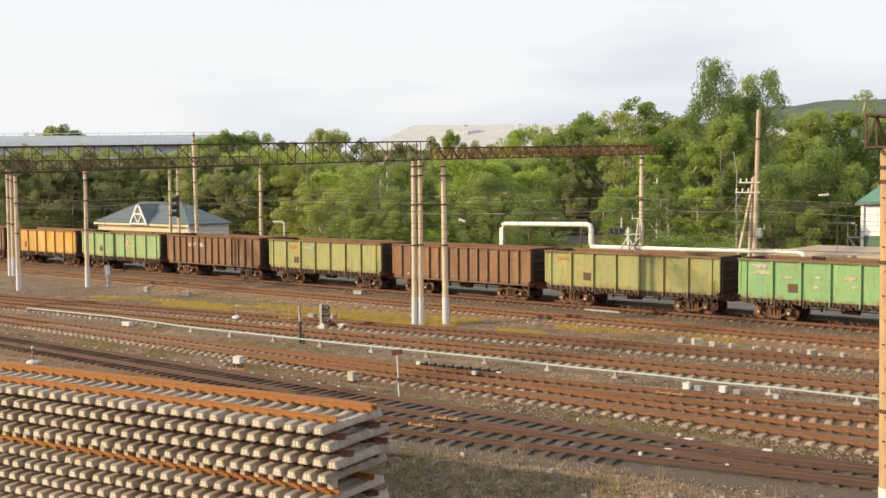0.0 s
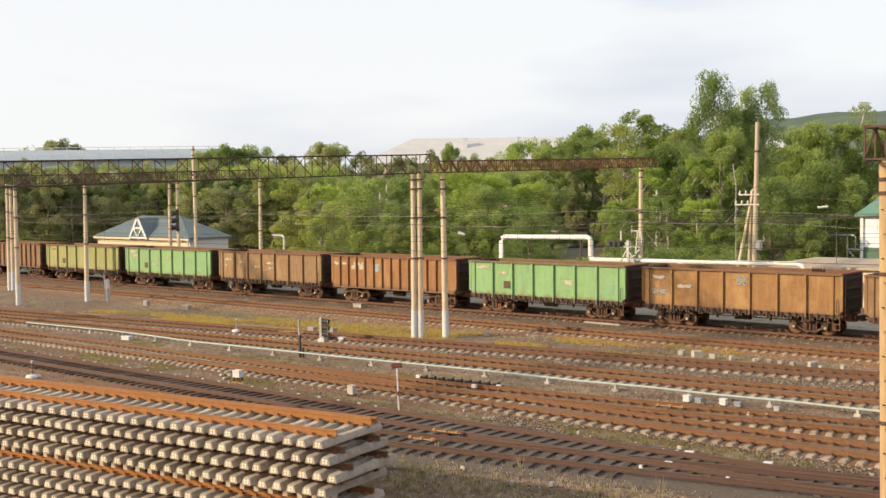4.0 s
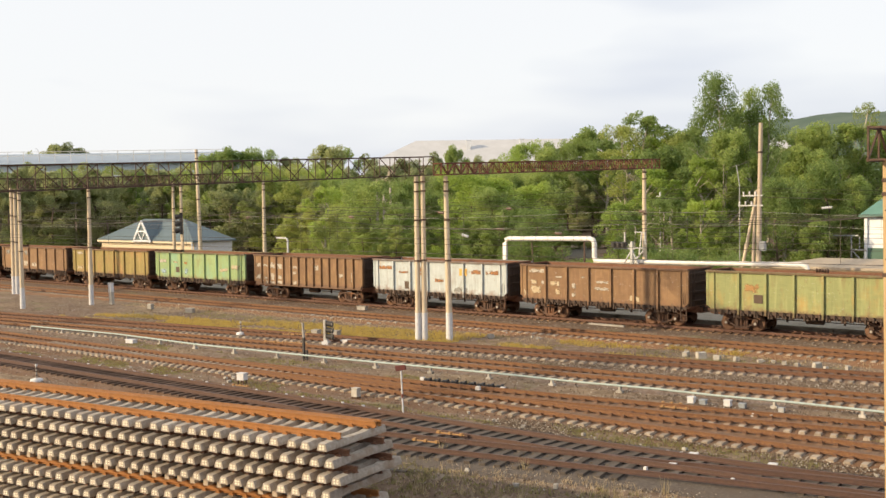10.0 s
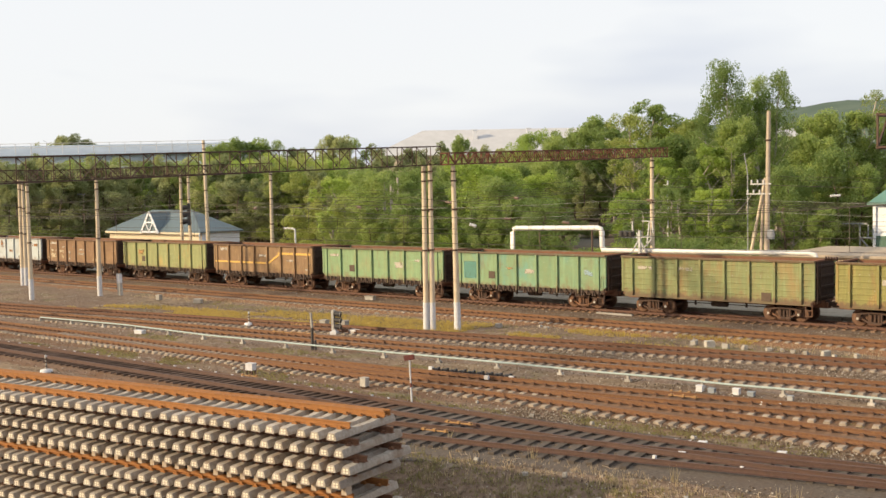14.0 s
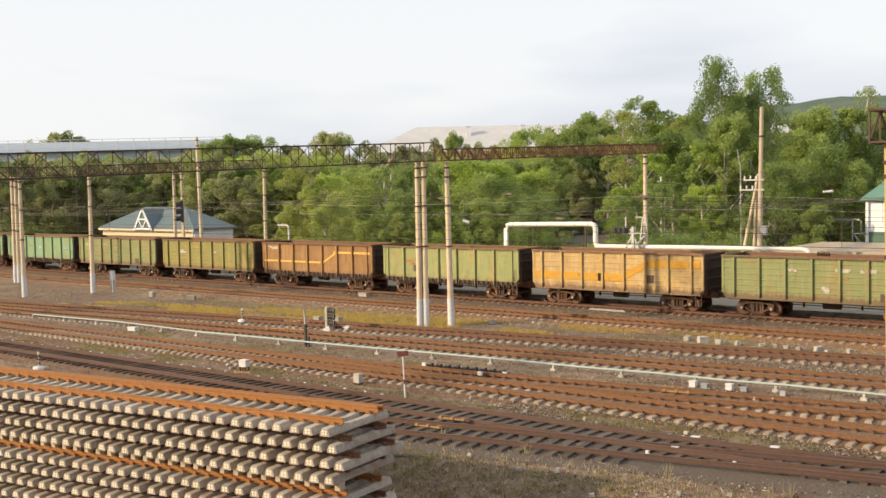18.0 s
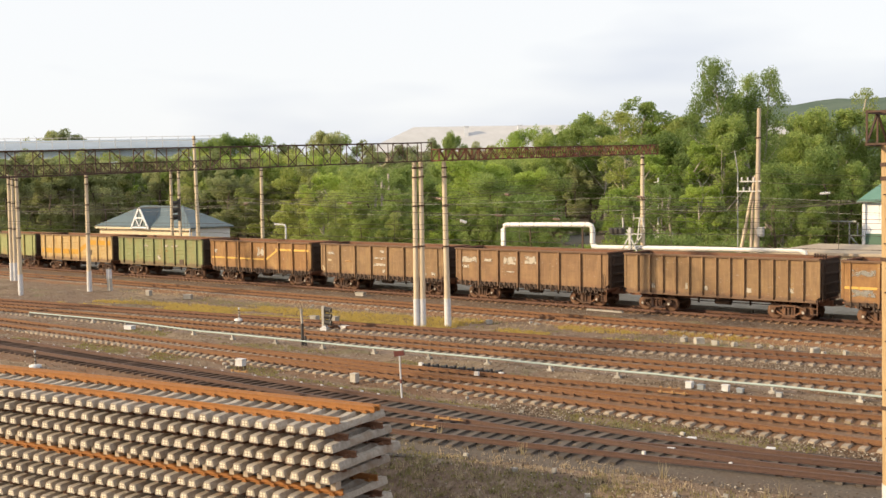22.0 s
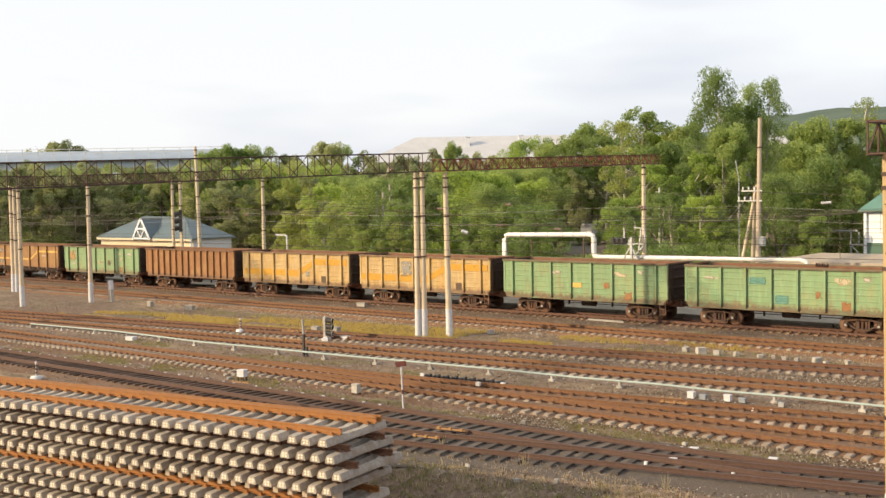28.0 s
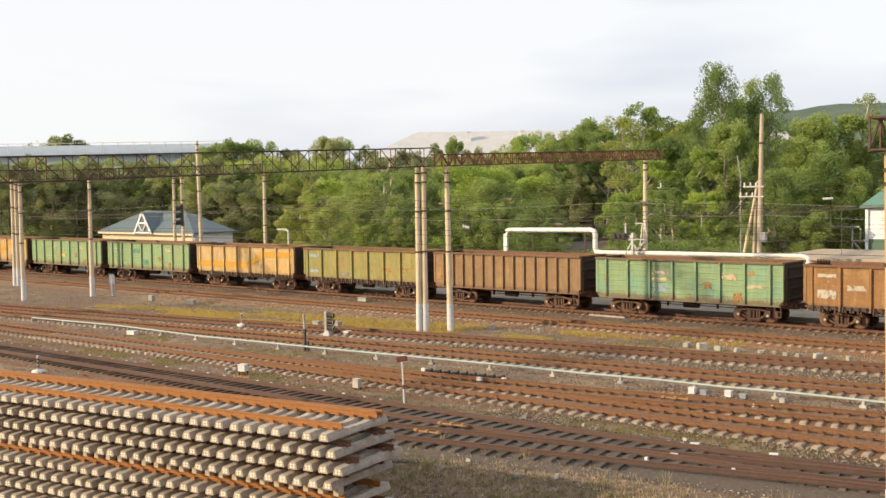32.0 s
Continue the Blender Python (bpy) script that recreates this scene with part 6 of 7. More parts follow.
def dwarf_signal():
    t = thing("dwarf_signal", "pale dwarf shunting signal with three black hooded lamps", "signal", -47.6, 45.5, 0, 112)
    t.scale = (0.8, 0.8, 0.86)
    part("stand", MB().box((0, 0, 0.10), (0.62, 0.5, 0.20)).box((0, 0, 0.26), (0.34, 0.3, 0.14)), M["white"], t)
    part("head", MB().box((0, 0.08, 0.98), (0.34, 0.18, 1.36)).box((0, 0.0, 0.36), (0.2, 0.2, 0.16)), M["stone"], t)
    for z in (0.55, 0.98, 1.41):
        h = part("hood", MB().tube([(0, -0.04, z), (0, -0.50, z - 0.06)], [0.17, 0.20], 14, caps=False).tube([(0, -0.49, z - 0.06), (0, -0.03, z)], [0.185, 0.155], 14, caps=False), M["black"], t)
        part("lens", MB().tube([(0, -0.04, z), (0, -0.07, z)], 0.15, 12), M["glass"], h)
        part("visor_edge", MB().tube([(0, -0.50, z - 0.06), (0, -0.53, z - 0.064)], [0.205, 0.205], 14, caps=False), M["stone"], h)
    s = thing("track_signal", "dark hooded track signal high on the catenary pole", "signal", -93.6, 69.6, 0, -40)
    part("mast", MB().tube([(0, 0.1, 0), (0, 0.1, 7.4)], 0.07, 10), M["pole"], s)
    part("head", MB().box((0, 0, 6.2), (0.8, 0.3, 2.2)), M["black"], s)
    for z in (5.5, 6.2, 6.9):
        h = part("hood", MB().tube([(0, -0.15, z), (0, -0.6, z - 0.05)], [0.24, 0.28], 12, caps=False), M["black"], s)
        part("lens", MB().tube([(0, -0.15, z), (0, -0.18, z)], 0.18, 12), M["glass"], h)


dwarf_signal()


def lamp_mast():
    t = thing("lamp_mast", "thin pale mast with a small lamp among the trees", "lamp post", -136.2, 84.0, 0)
    part("mast", MB().tube([(0, 0, -0.2), (0, 0, 8.3)], [0.13, 0.09], 10), M["pole"], t)
    part("lamp_head", MB().box((0.0, -0.3, 8.4), (0.5, 0.9, 0.22)), M["grey_metal"], t)


lamp_mast()
slim = thing("service_pole", "slim white pole standing among the trees", "pole", -51.7, 92.0, 0)
part("shaft", MB().tube([(0, 0, -0.2), (0, 0, 8.7)], [0.11, 0.08], 10), M["white"], slim)
part("bracket", MB().bar((-0.4, 0, 8.3), (0.1, 0, 8.3), 0.07), M["grey_metal"], slim)


def conduit():
    t = thing("conduit", "long pale cable conduit on low supports between the tracks", "conduit")
    path = smooth_path([(-69.5, 39.3), (-60.7, 39.9), (-52, 39.8), (-43.6, 40.2), (-34.6, 41.0), (-23.7, 41.75), (-14.5, 42.4), (5, 43.6)], 3.0)
    part("pipe", MB().tube([(x, y, 0.27 + 0.02 * math.sin(x)) for x, y in path], 0.046, 10), M["conduit"], t)
    for p, a in along(path, 3.4):
        part("support", MB().box((p.x, p.y, 0.09), (0.10, 0.14, 0.26), a).box((p.x, p.y, 0.0), (0.26, 0.22, 0.14), a), M["stone"], t)


conduit()


def rock_mesh(seed, k=0.22):
    """A broken block: a cube with worn edges and chipped faces."""
    rnd = random.Random(seed)
    bm = bmesh.new()
    bmesh.ops.create_cube(bm, size=1.7)
    bmesh.ops.bevel(bm, geom=list(bm.edges), offset=0.16, segments=1, affect="EDGES")
    bmesh.ops.subdivide_edges(bm, edges=list(bm.edges), cuts=1)
    for v in bm.verts:
        v.co *= 1 + k * noise.noise(v.co * 1.1 + Vector((seed * 7.1, 0, 0))) + rnd.uniform(-0.04, 0.04)
    me = bpy.data.meshes.new("rock")
    bm.to_mesh(me)
    bm.free()
    me.materials.append(M["stone"])
    return me


def rubble():
    rnd = random.Random(11)
    rocks = [rock_mesh(i) for i in range(4)]
    spots = [(-28.3, 53.0, 0.26), (-27.3, 52.8, 0.32), (-26.3, 52.6, 0.28), (-25.4, 52.9, 0.22), (-41.4, 53.2, 0.26), (-22.9, 53.0, 0.2), (-22.2, 52.9, 0.17), (-21.3, 53.1, 0.24), (-20.7, 52.7, 0.16), (-23.6, 53.3, 0.14), (-19.8, 53.2, 0.2), (-24.2, 53.1, 0.15)]
    spots += [(rnd.uniform(-62, -12), rnd.uniform(53, 56), rnd.uniform(0.05, 0.13)) for _ in range(26)]
    spots += [(rnd.uniform(-50, -10), rnd.uniform(33, 34.2), rnd.uniform(0.05, 0.11)) for _ in range(22)]
    spots += [(rnd.uniform(-30, -9), rnd.uniform(23.5, 28), rnd.uniform(0.04, 0.12)) for _ in range(24)]
    for x, y, s in spots:
        r = tagged(new("rock", rocks[rnd.randrange(4)]), "pale broken concrete lump lying on the ground", "rock", "loose rubble")
        s *= 0.85
        r.matrix_world = pose(x, y, rise(x, y) + s * 0.4, rnd.uniform(-8, 8), rnd.uniform(-8, 8), rnd.uniform(0, 360)) @ Matrix.Diagonal((s * rnd.uniform(0.8, 1.3), s * 0.8, s * rnd.uniform(0.6, 0.9), 1))


rubble()


def switch_gear():
    """Turnout fittings: stretcher rods, orange clamps, a dark frog, white pegs."""
    for x, y, w in ((-51.0, 46.4, 1.6), (-49.4, 43.1, 1.6), (-21.1, 38.6, 1.2), (-21.6, 39.3, 0.9), (-39.0, 32.0, 1.0), (-48.0, 43.5, 1.7), (-51.4, 46.0, 1.0), (-25.0, 29.75, 1.15), (-24.9, 28.35, 1.1)):
        t = thing("switch_rod", "ochre-painted switch stretcher rod beside the rails", "switch rod", x, y, 0.2, 8, "switch rods")
        part("rod", MB().bar((-w / 2, 0, 0.06), (w / 2, 0, 0.06), 0.05, 0.04), M["orange_part"], t)
        for k in (-0.4, 0.0, 0.4):
            part("clamp", MB().box((k * w, 0, 0.08), (0.10, 0.12, 0.09)), M["orange_part"], t)
    f = thing("crossing_frog", "dark oily crossing frog with check rails and white-tipped ends", "crossing", -31.3, 37.55, 0.06, 6)
    for y in (0.50, 0.98):
        part("check_rail", MB().sweep(RAIL, [(-2.3, y - 0.06, 0.004), (-1.8, y, 0.004), (1.7, y, 0.004), (2.2, y - 0.06, 0.004)]), M["steel_dark"], f)
    part("bed_plate", MB().box((0, 0.74, 0.02), (4.2, 0.7, 0.05)), M["under"], f)
    chair = MB().tube([(-0.14, 0, 0.15), (0.14, 0, 0.15)], 0.09, 10).box((0, 0, 0.06), (0.26, 0.5, 0.14)).tube([(0, -0.2, 0.1), (0, -0.2, 0.24)], 0.07, 8).tube([(0, 0.2, 0.1), (0, 0.2, 0.24)], 0.07, 8).mesh("chair", M["black"])
    for k in range(9):
        part("chair", chair, None, f).location = (-1.9 + k * 0.475, 0.74, 0.03)
    for x, y in ((-2.35, 0.95), (2.2, 0.5), (1.2, 0.1)):
        part("white_tip", MB().box((x, y, 0.17), (0.2, 0.14, 0.16)), M["white"], f)
    peg = MB().box((0, 0, 0.06), (0.11, 0.10, 0.14), taper=0.8).mesh("white_peg", M["white"])
    rnd = random.Random(3)
    for x in np.arange(-60, -29.5, 1.09):
        p = tagged(new("white_peg", peg), "small white-painted peg at a timber sleeper end", "peg", "white pegs")
        p.location = (x + rnd.uniform(-0.25, 0.25), 32.02 + rnd.uniform(-0.06, 0.06), 0.08)
    for x, y in ((-26.4, 31.95), (-25.2, 31.95), (-24.7, 31.98), (-22.4, 32.0), (-17.9, 32.25), (-17.43, 32.3), (-12.1, 32.6), (-11.67, 32.55), (-11.3, 32.7), (-17.34, 29.9), (-14.62, 30.2), (-18.4, 39.7), (-17.7, 39.8), (-15.9, 40.2), (-15.3, 40.3), (-14.2, 40.5), (-12.6, 40.7)):
        p = tagged(new("white_peg", peg), "small white-painted peg at a timber sleeper end", "peg", "white pegs")
        p.location = (x, y, 0.06)


switch_gear()


# ---------------------------------------------------------------- trees
def leaf_cloud(centres, radii, counts, size, rng, flat=0.8):
    """Leaf sprays round the given centres, as small folded quads."""
    n = int(sum(counts))
    c = np.repeat(np.array(centres), counts, axis=0)
    r = np.repeat(np.array(radii), counts)
    d = rng.normal(size=(n, 3))
    d /= np.linalg.norm(d, axis=1)[:, None]
    p = c + d * (r * rng.uniform(0.25, 1.0, n) ** 0.5)[:, None] * np.array([1, 1, flat])
    a = rng.normal(size=(n, 3)) + d * 0.6
    a /= np.linalg.norm(a, axis=1)[:, None]
    b = np.cross(a, rng.normal(size=(n, 3)))
    b /= np.linalg.norm(b, axis=1)[:, None]
    s = size * rng.uniform(0.55, 1.25, n)[:, None]
    b2 = np.cross(a, b)
    v = np.stack([p - b * s * 0.5, p + b2 * s * 0.32, p + b * s * 0.5, p - b2 * s * 0.32], 1).reshape(-1, 3)
    f = np.arange(4 * n).reshape(-1, 4)
    return v.tolist(), f.tolist()


def tree_meshes(seed, h, spread, bare, leaf, bark, clumps, leaves, size, narrow=1.0, lobes=1):
    """Trunk with limbs, and a crown of leaf sprays set on the limbs' ends. bare: the clear part of the trunk."""
    rng, rnd = np.random.default_rng(seed), random.Random(seed)
    tr = MB()
    centres, radii = [], []
    for lobe in range(lobes):
        ang = rnd.uniform(0, 6.28)
        off = Vector((math.cos(ang), math.sin(ang), 0)) * (spread * 0.45 if lobes > 1 else 0)
        hh = h * (1 - 0.12 * lobe)
        pts = [Vector((0, 0, -0.3)) + off * 0.1 * lobe]
        for k in range(1, 7):
            f = k / 6
            pts.append(Vector((rnd.uniform(-0.12, 0.12) * h * 0.06 * k, rnd.uniform(-0.12, 0.12) * h * 0.06 * k, hh * 0.93 * f)) + off * f)
        r0 = h * 0.016
        tr.tube(pts, [r0 * (1 - 0.13 * k) for k in range(7)], 8)
        limbs = 11 if lobes > 1 else 15
        for i in range(limbs):
            f = bare + (0.97 - bare) * (i + rnd.random() * 0.7) / limbs
            base = pts[min(5, int(f * 6))].lerp(pts[min(6, int(f * 6) + 1)], f * 6 % 1)
            g = (f - bare) / (1 - bare)
            reach = spread * (0.55 + 0.6 * math.sin(math.pi * min(1, 0.2 + g * 0.8))) * rnd.uniform(0.55, 1.15) * (0.6 if lobes > 1 else 0.8)
            a = i * 2.4 + rnd.uniform(-0.5, 0.5)
            tip = base + Vector((math.cos(a) * reach, math.sin(a) * reach, reach * rnd.uniform(0.25, 0.85) * narrow))
            tip.z = min(tip.z, hh * 0.98)
            mid = base.lerp(tip, 0.5) + Vector((0, 0, -0.08 * reach))
            tr.tube([base, mid, tip], [r0 * 0.45 * (1.1 - f), r0 * 0.28 * (1.1 - f), r0 * 0.1], 5, caps=False)
            for k in range(clumps):
                q = base.lerp(tip, rnd.uniform(0.4, 1.08)) + Vector([rnd.gauss(0, 1) * spread * 0.13 for _ in range(3)])
                centres.append(tuple(q))
                radii.append(spread * rnd.uniform(0.12, 0.26))
        for k in range(clumps * 2):
            q = pts[6] + Vector([rnd.gauss(0, 1) * spread * 0.12 for _ in range(3)])
            q.z = min(q.z, pts[6].z + spread * 0.12)
            centres.append(tuple(q))
            radii.append(spread * rnd.uniform(0.13, 0.24))
    w = np.array(radii) ** 2
    counts = np.maximum(4, (leaves * w / w.sum())).astype(int)
    v, f = leaf_cloud(centres, radii, counts, size, rng, 0.9)
    return tr.mesh("trunk", M[bark]), MB().add(v, f).mesh("crown", M[leaf])


def bush_meshes(seed, h, w, leaf, leaves, size):
    rng, rnd = np.random.default_rng(seed), random.Random(seed)
    tr, centres, radii = MB(), [], []
    for i in range(9):
        a, r = rnd.uniform(0, 6.28), w * rnd.uniform(0.15, 0.75)
        tip = Vector((math.cos(a) * r, math.sin(a) * r, h * rnd.uniform(0.45, 0.95)))
        tr.tube([(0, 0, -0.2), tuple(tip * 0.5 + Vector((0, 0, 0.2))), tuple(tip)], [0.07, 0.045, 0.02], 5, caps=False)
        for k in range(5):
            centres.append(tuple(tip * rnd.uniform(0.4, 1.0) + Vector([rnd.gauss(0, 1) * w * 0.16 for _ in range(3)])))
            radii.append(w * rnd.uniform(0.2, 0.34))
    wgt = np.array(radii) ** 2
    v, f = leaf_cloud(centres, radii, np.maximum(4, leaves * wgt / wgt.sum()).astype(int), size, rng)
    return tr.mesh("trunk", M["bark"]), MB().add(v, f).mesh("foliage", M[leaf])


KINDS = {
    "poplar": (20, [tree_meshes(21, 20, 4.6, 0.30, "leaf_b", "birch", 9, 26000, 0.20, 1.2, 2), tree_meshes(22, 20, 4.4, 0.36, "leaf_b", "birch", 8, 23000, 0.20, 1.3, 2)]),
    "birch": (14, [tree_meshes(31, 14, 2.9, 0.25, "leaf_c", "birch", 4, 9000, 0.18, 1.5), tree_meshes(32, 14, 2.7, 0.3, "leaf_b", "birch", 4, 9000, 0.18, 1.6), tree_meshes(33, 14, 2.6, 0.15, "leaf_c", "birch", 4, 3600, 0.15, 1.6)]),
    "broad": (12, [tree_meshes(41, 12, 4.2, 0.2, "leaf_a", "bark", 5, 17000, 0.22, 0.9), tree_meshes(42, 12, 3.8, 0.18, "leaf_b", "bark", 5, 17000, 0.22, 1.1), tree_meshes(43, 12, 4.0, 0.15, "leaf_c", "bark", 5, 17000, 0.22, 0.9), tree_meshes(44, 12, 4.2, 0.2, "leaf_b", "bark", 6, 17000, 0.22, 1.0)]),
    "aspen": (14, [tree_meshes(61, 14, 3.0, 0.12, "leaf_b", "birch", 5, 14000, 0.20, 1.8), tree_meshes(62, 14, 2.7, 0.10, "leaf_a", "birch", 5, 14000, 0.20, 1.9)]),
    "far": (13, [tree_meshes(71, 13, 3.9, 0.15, "leaf_hazed", "bark", 5, 13000, 0.26, 1.1), tree_meshes(72, 13, 3.4, 0.12, "leaf_hazed", "bark", 5, 13000, 0.26, 1.3)]),
    "bush": (5, [bush_meshes(51, 5, 3.0, "leaf_a", 8000, 0.18), bush_meshes(52, 5, 3.2, "leaf_b", 8000, 0.18), bush_meshes(53, 5, 2.8, "leaf_c", 8000, 0.18)]),
}
WORDS = {"poplar": ("tall leafy poplar with pale forked limbs", "tree"), "birch": ("slender birch with pale trunk and light leaves", "tree"),
         "broad": ("leafy green broadleaf tree in summer foliage", "tree"), "aspen": ("tall narrow leafy aspen with pale limbs", "tree"), "far": ("dull green tree at the back of the wood", "tree"), "bush": ("dense green roadside bush", "bush")}


def plant(kind, x, y, h, variant=0, turn=0.0, wide=1.0):
    if (-134 < x < -98 and y < 93) or (-36.5 < x < -20 and y < 108):
        return
    base, forms = KINDS[kind]
    trunk, crown = forms[variant % len(forms)]
    t = thing("bush" if kind == "bush" else "tree", *WORDS[kind], x, y, rise(x, y) - 0.05, turn, "bushes by the line" if kind == "bush" else "trees behind the line")
    t.scale = (h / base * wide, h / base * wide, h / base)
    part("trunk", trunk, None, t)
    part("foliage" if kind == "bush" else "crown", crown, None, t)


# bearing across the view (tangent from its middle), distance ahead, height above the yard, kind, form, width
SKYLINE = [
    (-0.345, 232, 20.4, "far", 0, 1.0), (-0.325, 235, 19.8, "far", 1, 1.1),
    (-0.205, 190, 16.5, "broad", 1, 1.0), (-0.190, 185, 17.0, "broad", 1, 0.9), (-0.170, 188, 16.8, "broad", 3, 0.9), (-0.142, 190, 15.5, "far", 0, 1.0),
    (-0.108, 185, 17.3, "far", 0, 0.9), (-0.095, 190, 17.0, "aspen", 0, 1.2), (-0.065, 185, 15.0, "far", 1, 1.0), (-0.038, 190, 15.0, "far", 0, 1.0),
    (-0.010, 178, 14.8, "far", 1, 1.0), (0.008, 168, 16.0, "broad", 1, 0.65), (0.030, 170, 14.0, "far", 1, 0.9), (0.048, 170, 13.4, "broad", 1, 1.0),
    (0.066, 160, 15.6, "broad", 0, 0.75), (0.088, 160, 15.2, "broad", 3, 0.9), (0.108, 165, 16.4, "broad", 3, 0.9), (0.130, 165, 18.2, "broad", 1, 1.1), (0.143, 160, 16.6, "aspen", 0, 1.2),
    (0.158, 132, 16.8, "birch", 0, 1.2), (0.175, 130, 18.2, "birch", 1, 1.2), (0.190, 130, 15.2, "aspen", 1, 1.2), (0.206, 128, 15.6, "birch", 0, 1.3), (0.222, 128, 16.4, "aspen", 0, 1.2),
    (0.244, 108, 20.6, "poplar", 0, 0.70), (0.279, 110, 19.6, "poplar", 1, 0.72), (0.263, 112, 19.4, "poplar", 1, 0.62), (0.247, 106, 14.5, "aspen", 0, 1.1), (0.228, 106, 12.0, "aspen", 1, 1.1),
    (0.310, 120, 14.6, "aspen", 0, 1.3), (0.330, 118, 15.6, "broad", 1, 0.9), (0.350, 118, 15.8, "aspen", 0, 1.4), (0.369, 118, 18.4, "birch", 2, 1.0), (0.388, 116, 14.6, "broad", 3, 1.0), (0.405, 115, 14.8, "broad", 1, 1.0),
]


def woods():
    rnd = random.Random(77)
    fwd, right = Vector((-0.644, 0.765)), Vector((0.765, 0.644))
    for u, d, h, kind, form, wide in SKYLINE:
        q = fwd * d + right * (u * d)
        plant(kind, q.x, q.y, h - rise(q.x, q.y), form, rnd.uniform(0, 360), wide)
    # the wood's body, thicker towards the back
    for d, count, lo, hi in ((100, 20, 6.0, 8.5), (112, 24, 7.5, 10.0), (126, 26, 8.5, 11.0), (142, 28, 9.5, 12.0), (160, 28, 10.0, 13.0), (180, 26, 11, 13.5)):
        for k in range(count):
            u = -0.43 + 0.87 * (k + rnd.uniform(0.1, 0.9)) / count
            if (u < -0.12 and d < 135) or (0.085 < u < 0.15 and d < 155):
                continue
            q = fwd * (d + rnd.uniform(-5, 5)) + right * (u * d)
            top = rnd.uniform(lo, hi) + (2.5 if 0.12 < u < 0.3 and d > 105 else 0)
            if u < -0.2:
                top = min(top, 12.6)
            kind = "far" if d > 150 or (d > 135 and u < 0.05) else rnd.choice(("aspen", "aspen", "broad", "birch") if u > 0.13 else ("broad", "broad", "aspen", "broad"))
            form = (rnd.choice((1, 3)) if u > -0.1 else rnd.choice((0, 2))) if kind == "broad" else rnd.randrange(2)
            plant(kind, q.x, q.y, top - rise(q.x, q.y) * 0.6, form, rnd.uniform(0, 360), rnd.uniform(0.9, 1.2))
    # round bright trees and bushes in front
    for u, d, h, kind, form, wide in ((-0.092, 120, 9.2, "broad", 0, 1.05), (-0.120, 128, 7.6, "broad", 2, 1.0), (-0.075, 112, 6.4, "broad", 1, 1.0), (-0.045, 102, 5.6, "broad", 2, 0.9), (-0.142, 128, 6.4, "broad", 2, 1.0), (-0.164, 132, 5.6, "broad", 0, 1.0),
                                   (0.022, 112, 10.6, "broad", 0, 1.1), (0.046, 114, 10.2, "broad", 0, 1.1), (0.070, 116, 9.4, "broad", 0, 1.0), (0.032, 104, 7.0, "broad", 3, 1.1), (0.060, 104, 6.2, "broad", 1, 1.1),
                                   (0.152, 108, 7.6, "broad", 0, 0.8), (0.172, 106, 6.4, "broad", 0, 0.9), (0.200, 100, 8.4, "aspen", 0, 1.3), (0.225, 98, 8.0, "aspen", 1, 1.2), (0.243, 98, 6.6, "broad", 1, 0.9),
                                   (0.295, 98, 9.6, "broad", 3, 0.9), (0.316, 104, 12.4, "broad", 1, 0.9), (0.338, 100, 11.0, "broad", 3, 0.9), (0.325, 96, 6.2, "broad", 1, 1.0), (0.362, 100, 9.6, "broad", 1, 0.9)):
        q = fwd * d + right * (u * d)
        plant(kind, q.x, q.y, h, form, rnd.uniform(0, 360), wide)
    for k in range(30):
        u, d = -0.42 + 0.23 * (k + rnd.random()) / 30, 148 + rnd.uniform(-14, 14)
        q = fwd * d + right * (u * d)
        if q.y < 73 or (-131 < q.x < -99 and q.y < 94):
            continue
        plant("bush", q.x, q.y, rnd.uniform(3.8, 6.6), (0, 2, 2)[k % 3], rnd.uniform(0, 360), rnd.uniform(0.9, 1.3))
    # pale bare trunks that stand above the bushes
    for u, top in ((-0.062, 9.2), (-0.056, 9.0), (-0.050, 9.6)):
        q = fwd * 121 + right * (u * 121)
        dead = thing("dead_tree", "pale bare broken trunk standing among the bushes", "tree", q.x, q.y, rise(q.x, q.y))
        part("trunk", MB().tube([(0, 0, -0.2), (0.1, 0, top * 0.6), (0.0, 0.1, top)], [0.2, 0.17, 0.11], 8).tube([(0.05, 0, top * 0.8), (0.5, 0, top * 0.93)], [0.08, 0.04], 6), M["birch"], dead)
    # low growth along the lane, and thick bushes where it goes out of sight
    for k in range(14):
        u = 0.085 + 0.07 * k / 13
        q = fwd * (104 + rnd.uniform(-3, 3)) + right * (u * 104)
        plant("bush", q.x, q.y, rnd.uniform(2.1, 2.9), rnd.randrange(3), rnd.uniform(0, 360), 1.1)
        q = fwd * (182 + rnd.uniform(-5, 6)) + right * (u * 182)
        plant("bush", q.x, q.y, rnd.uniform(6.0, 8.0), rnd.randrange(3), rnd.uniform(0, 360), 1.2)
    for u, d, h in ((0.119, 147, 1.5), (0.127, 146, 1.5), (0.135, 147, 1.6), (0.143, 148, 2.0), (0.150, 147, 2.4), (0.158, 148, 3.0), (0.098, 146, 3.2), (0.106, 147, 2.6)):
        q = fwd * d + right * (u * d)
        plant("bush", q.x, q.y, h, rnd.randrange(3), rnd.uniform(0, 360), 1.3)
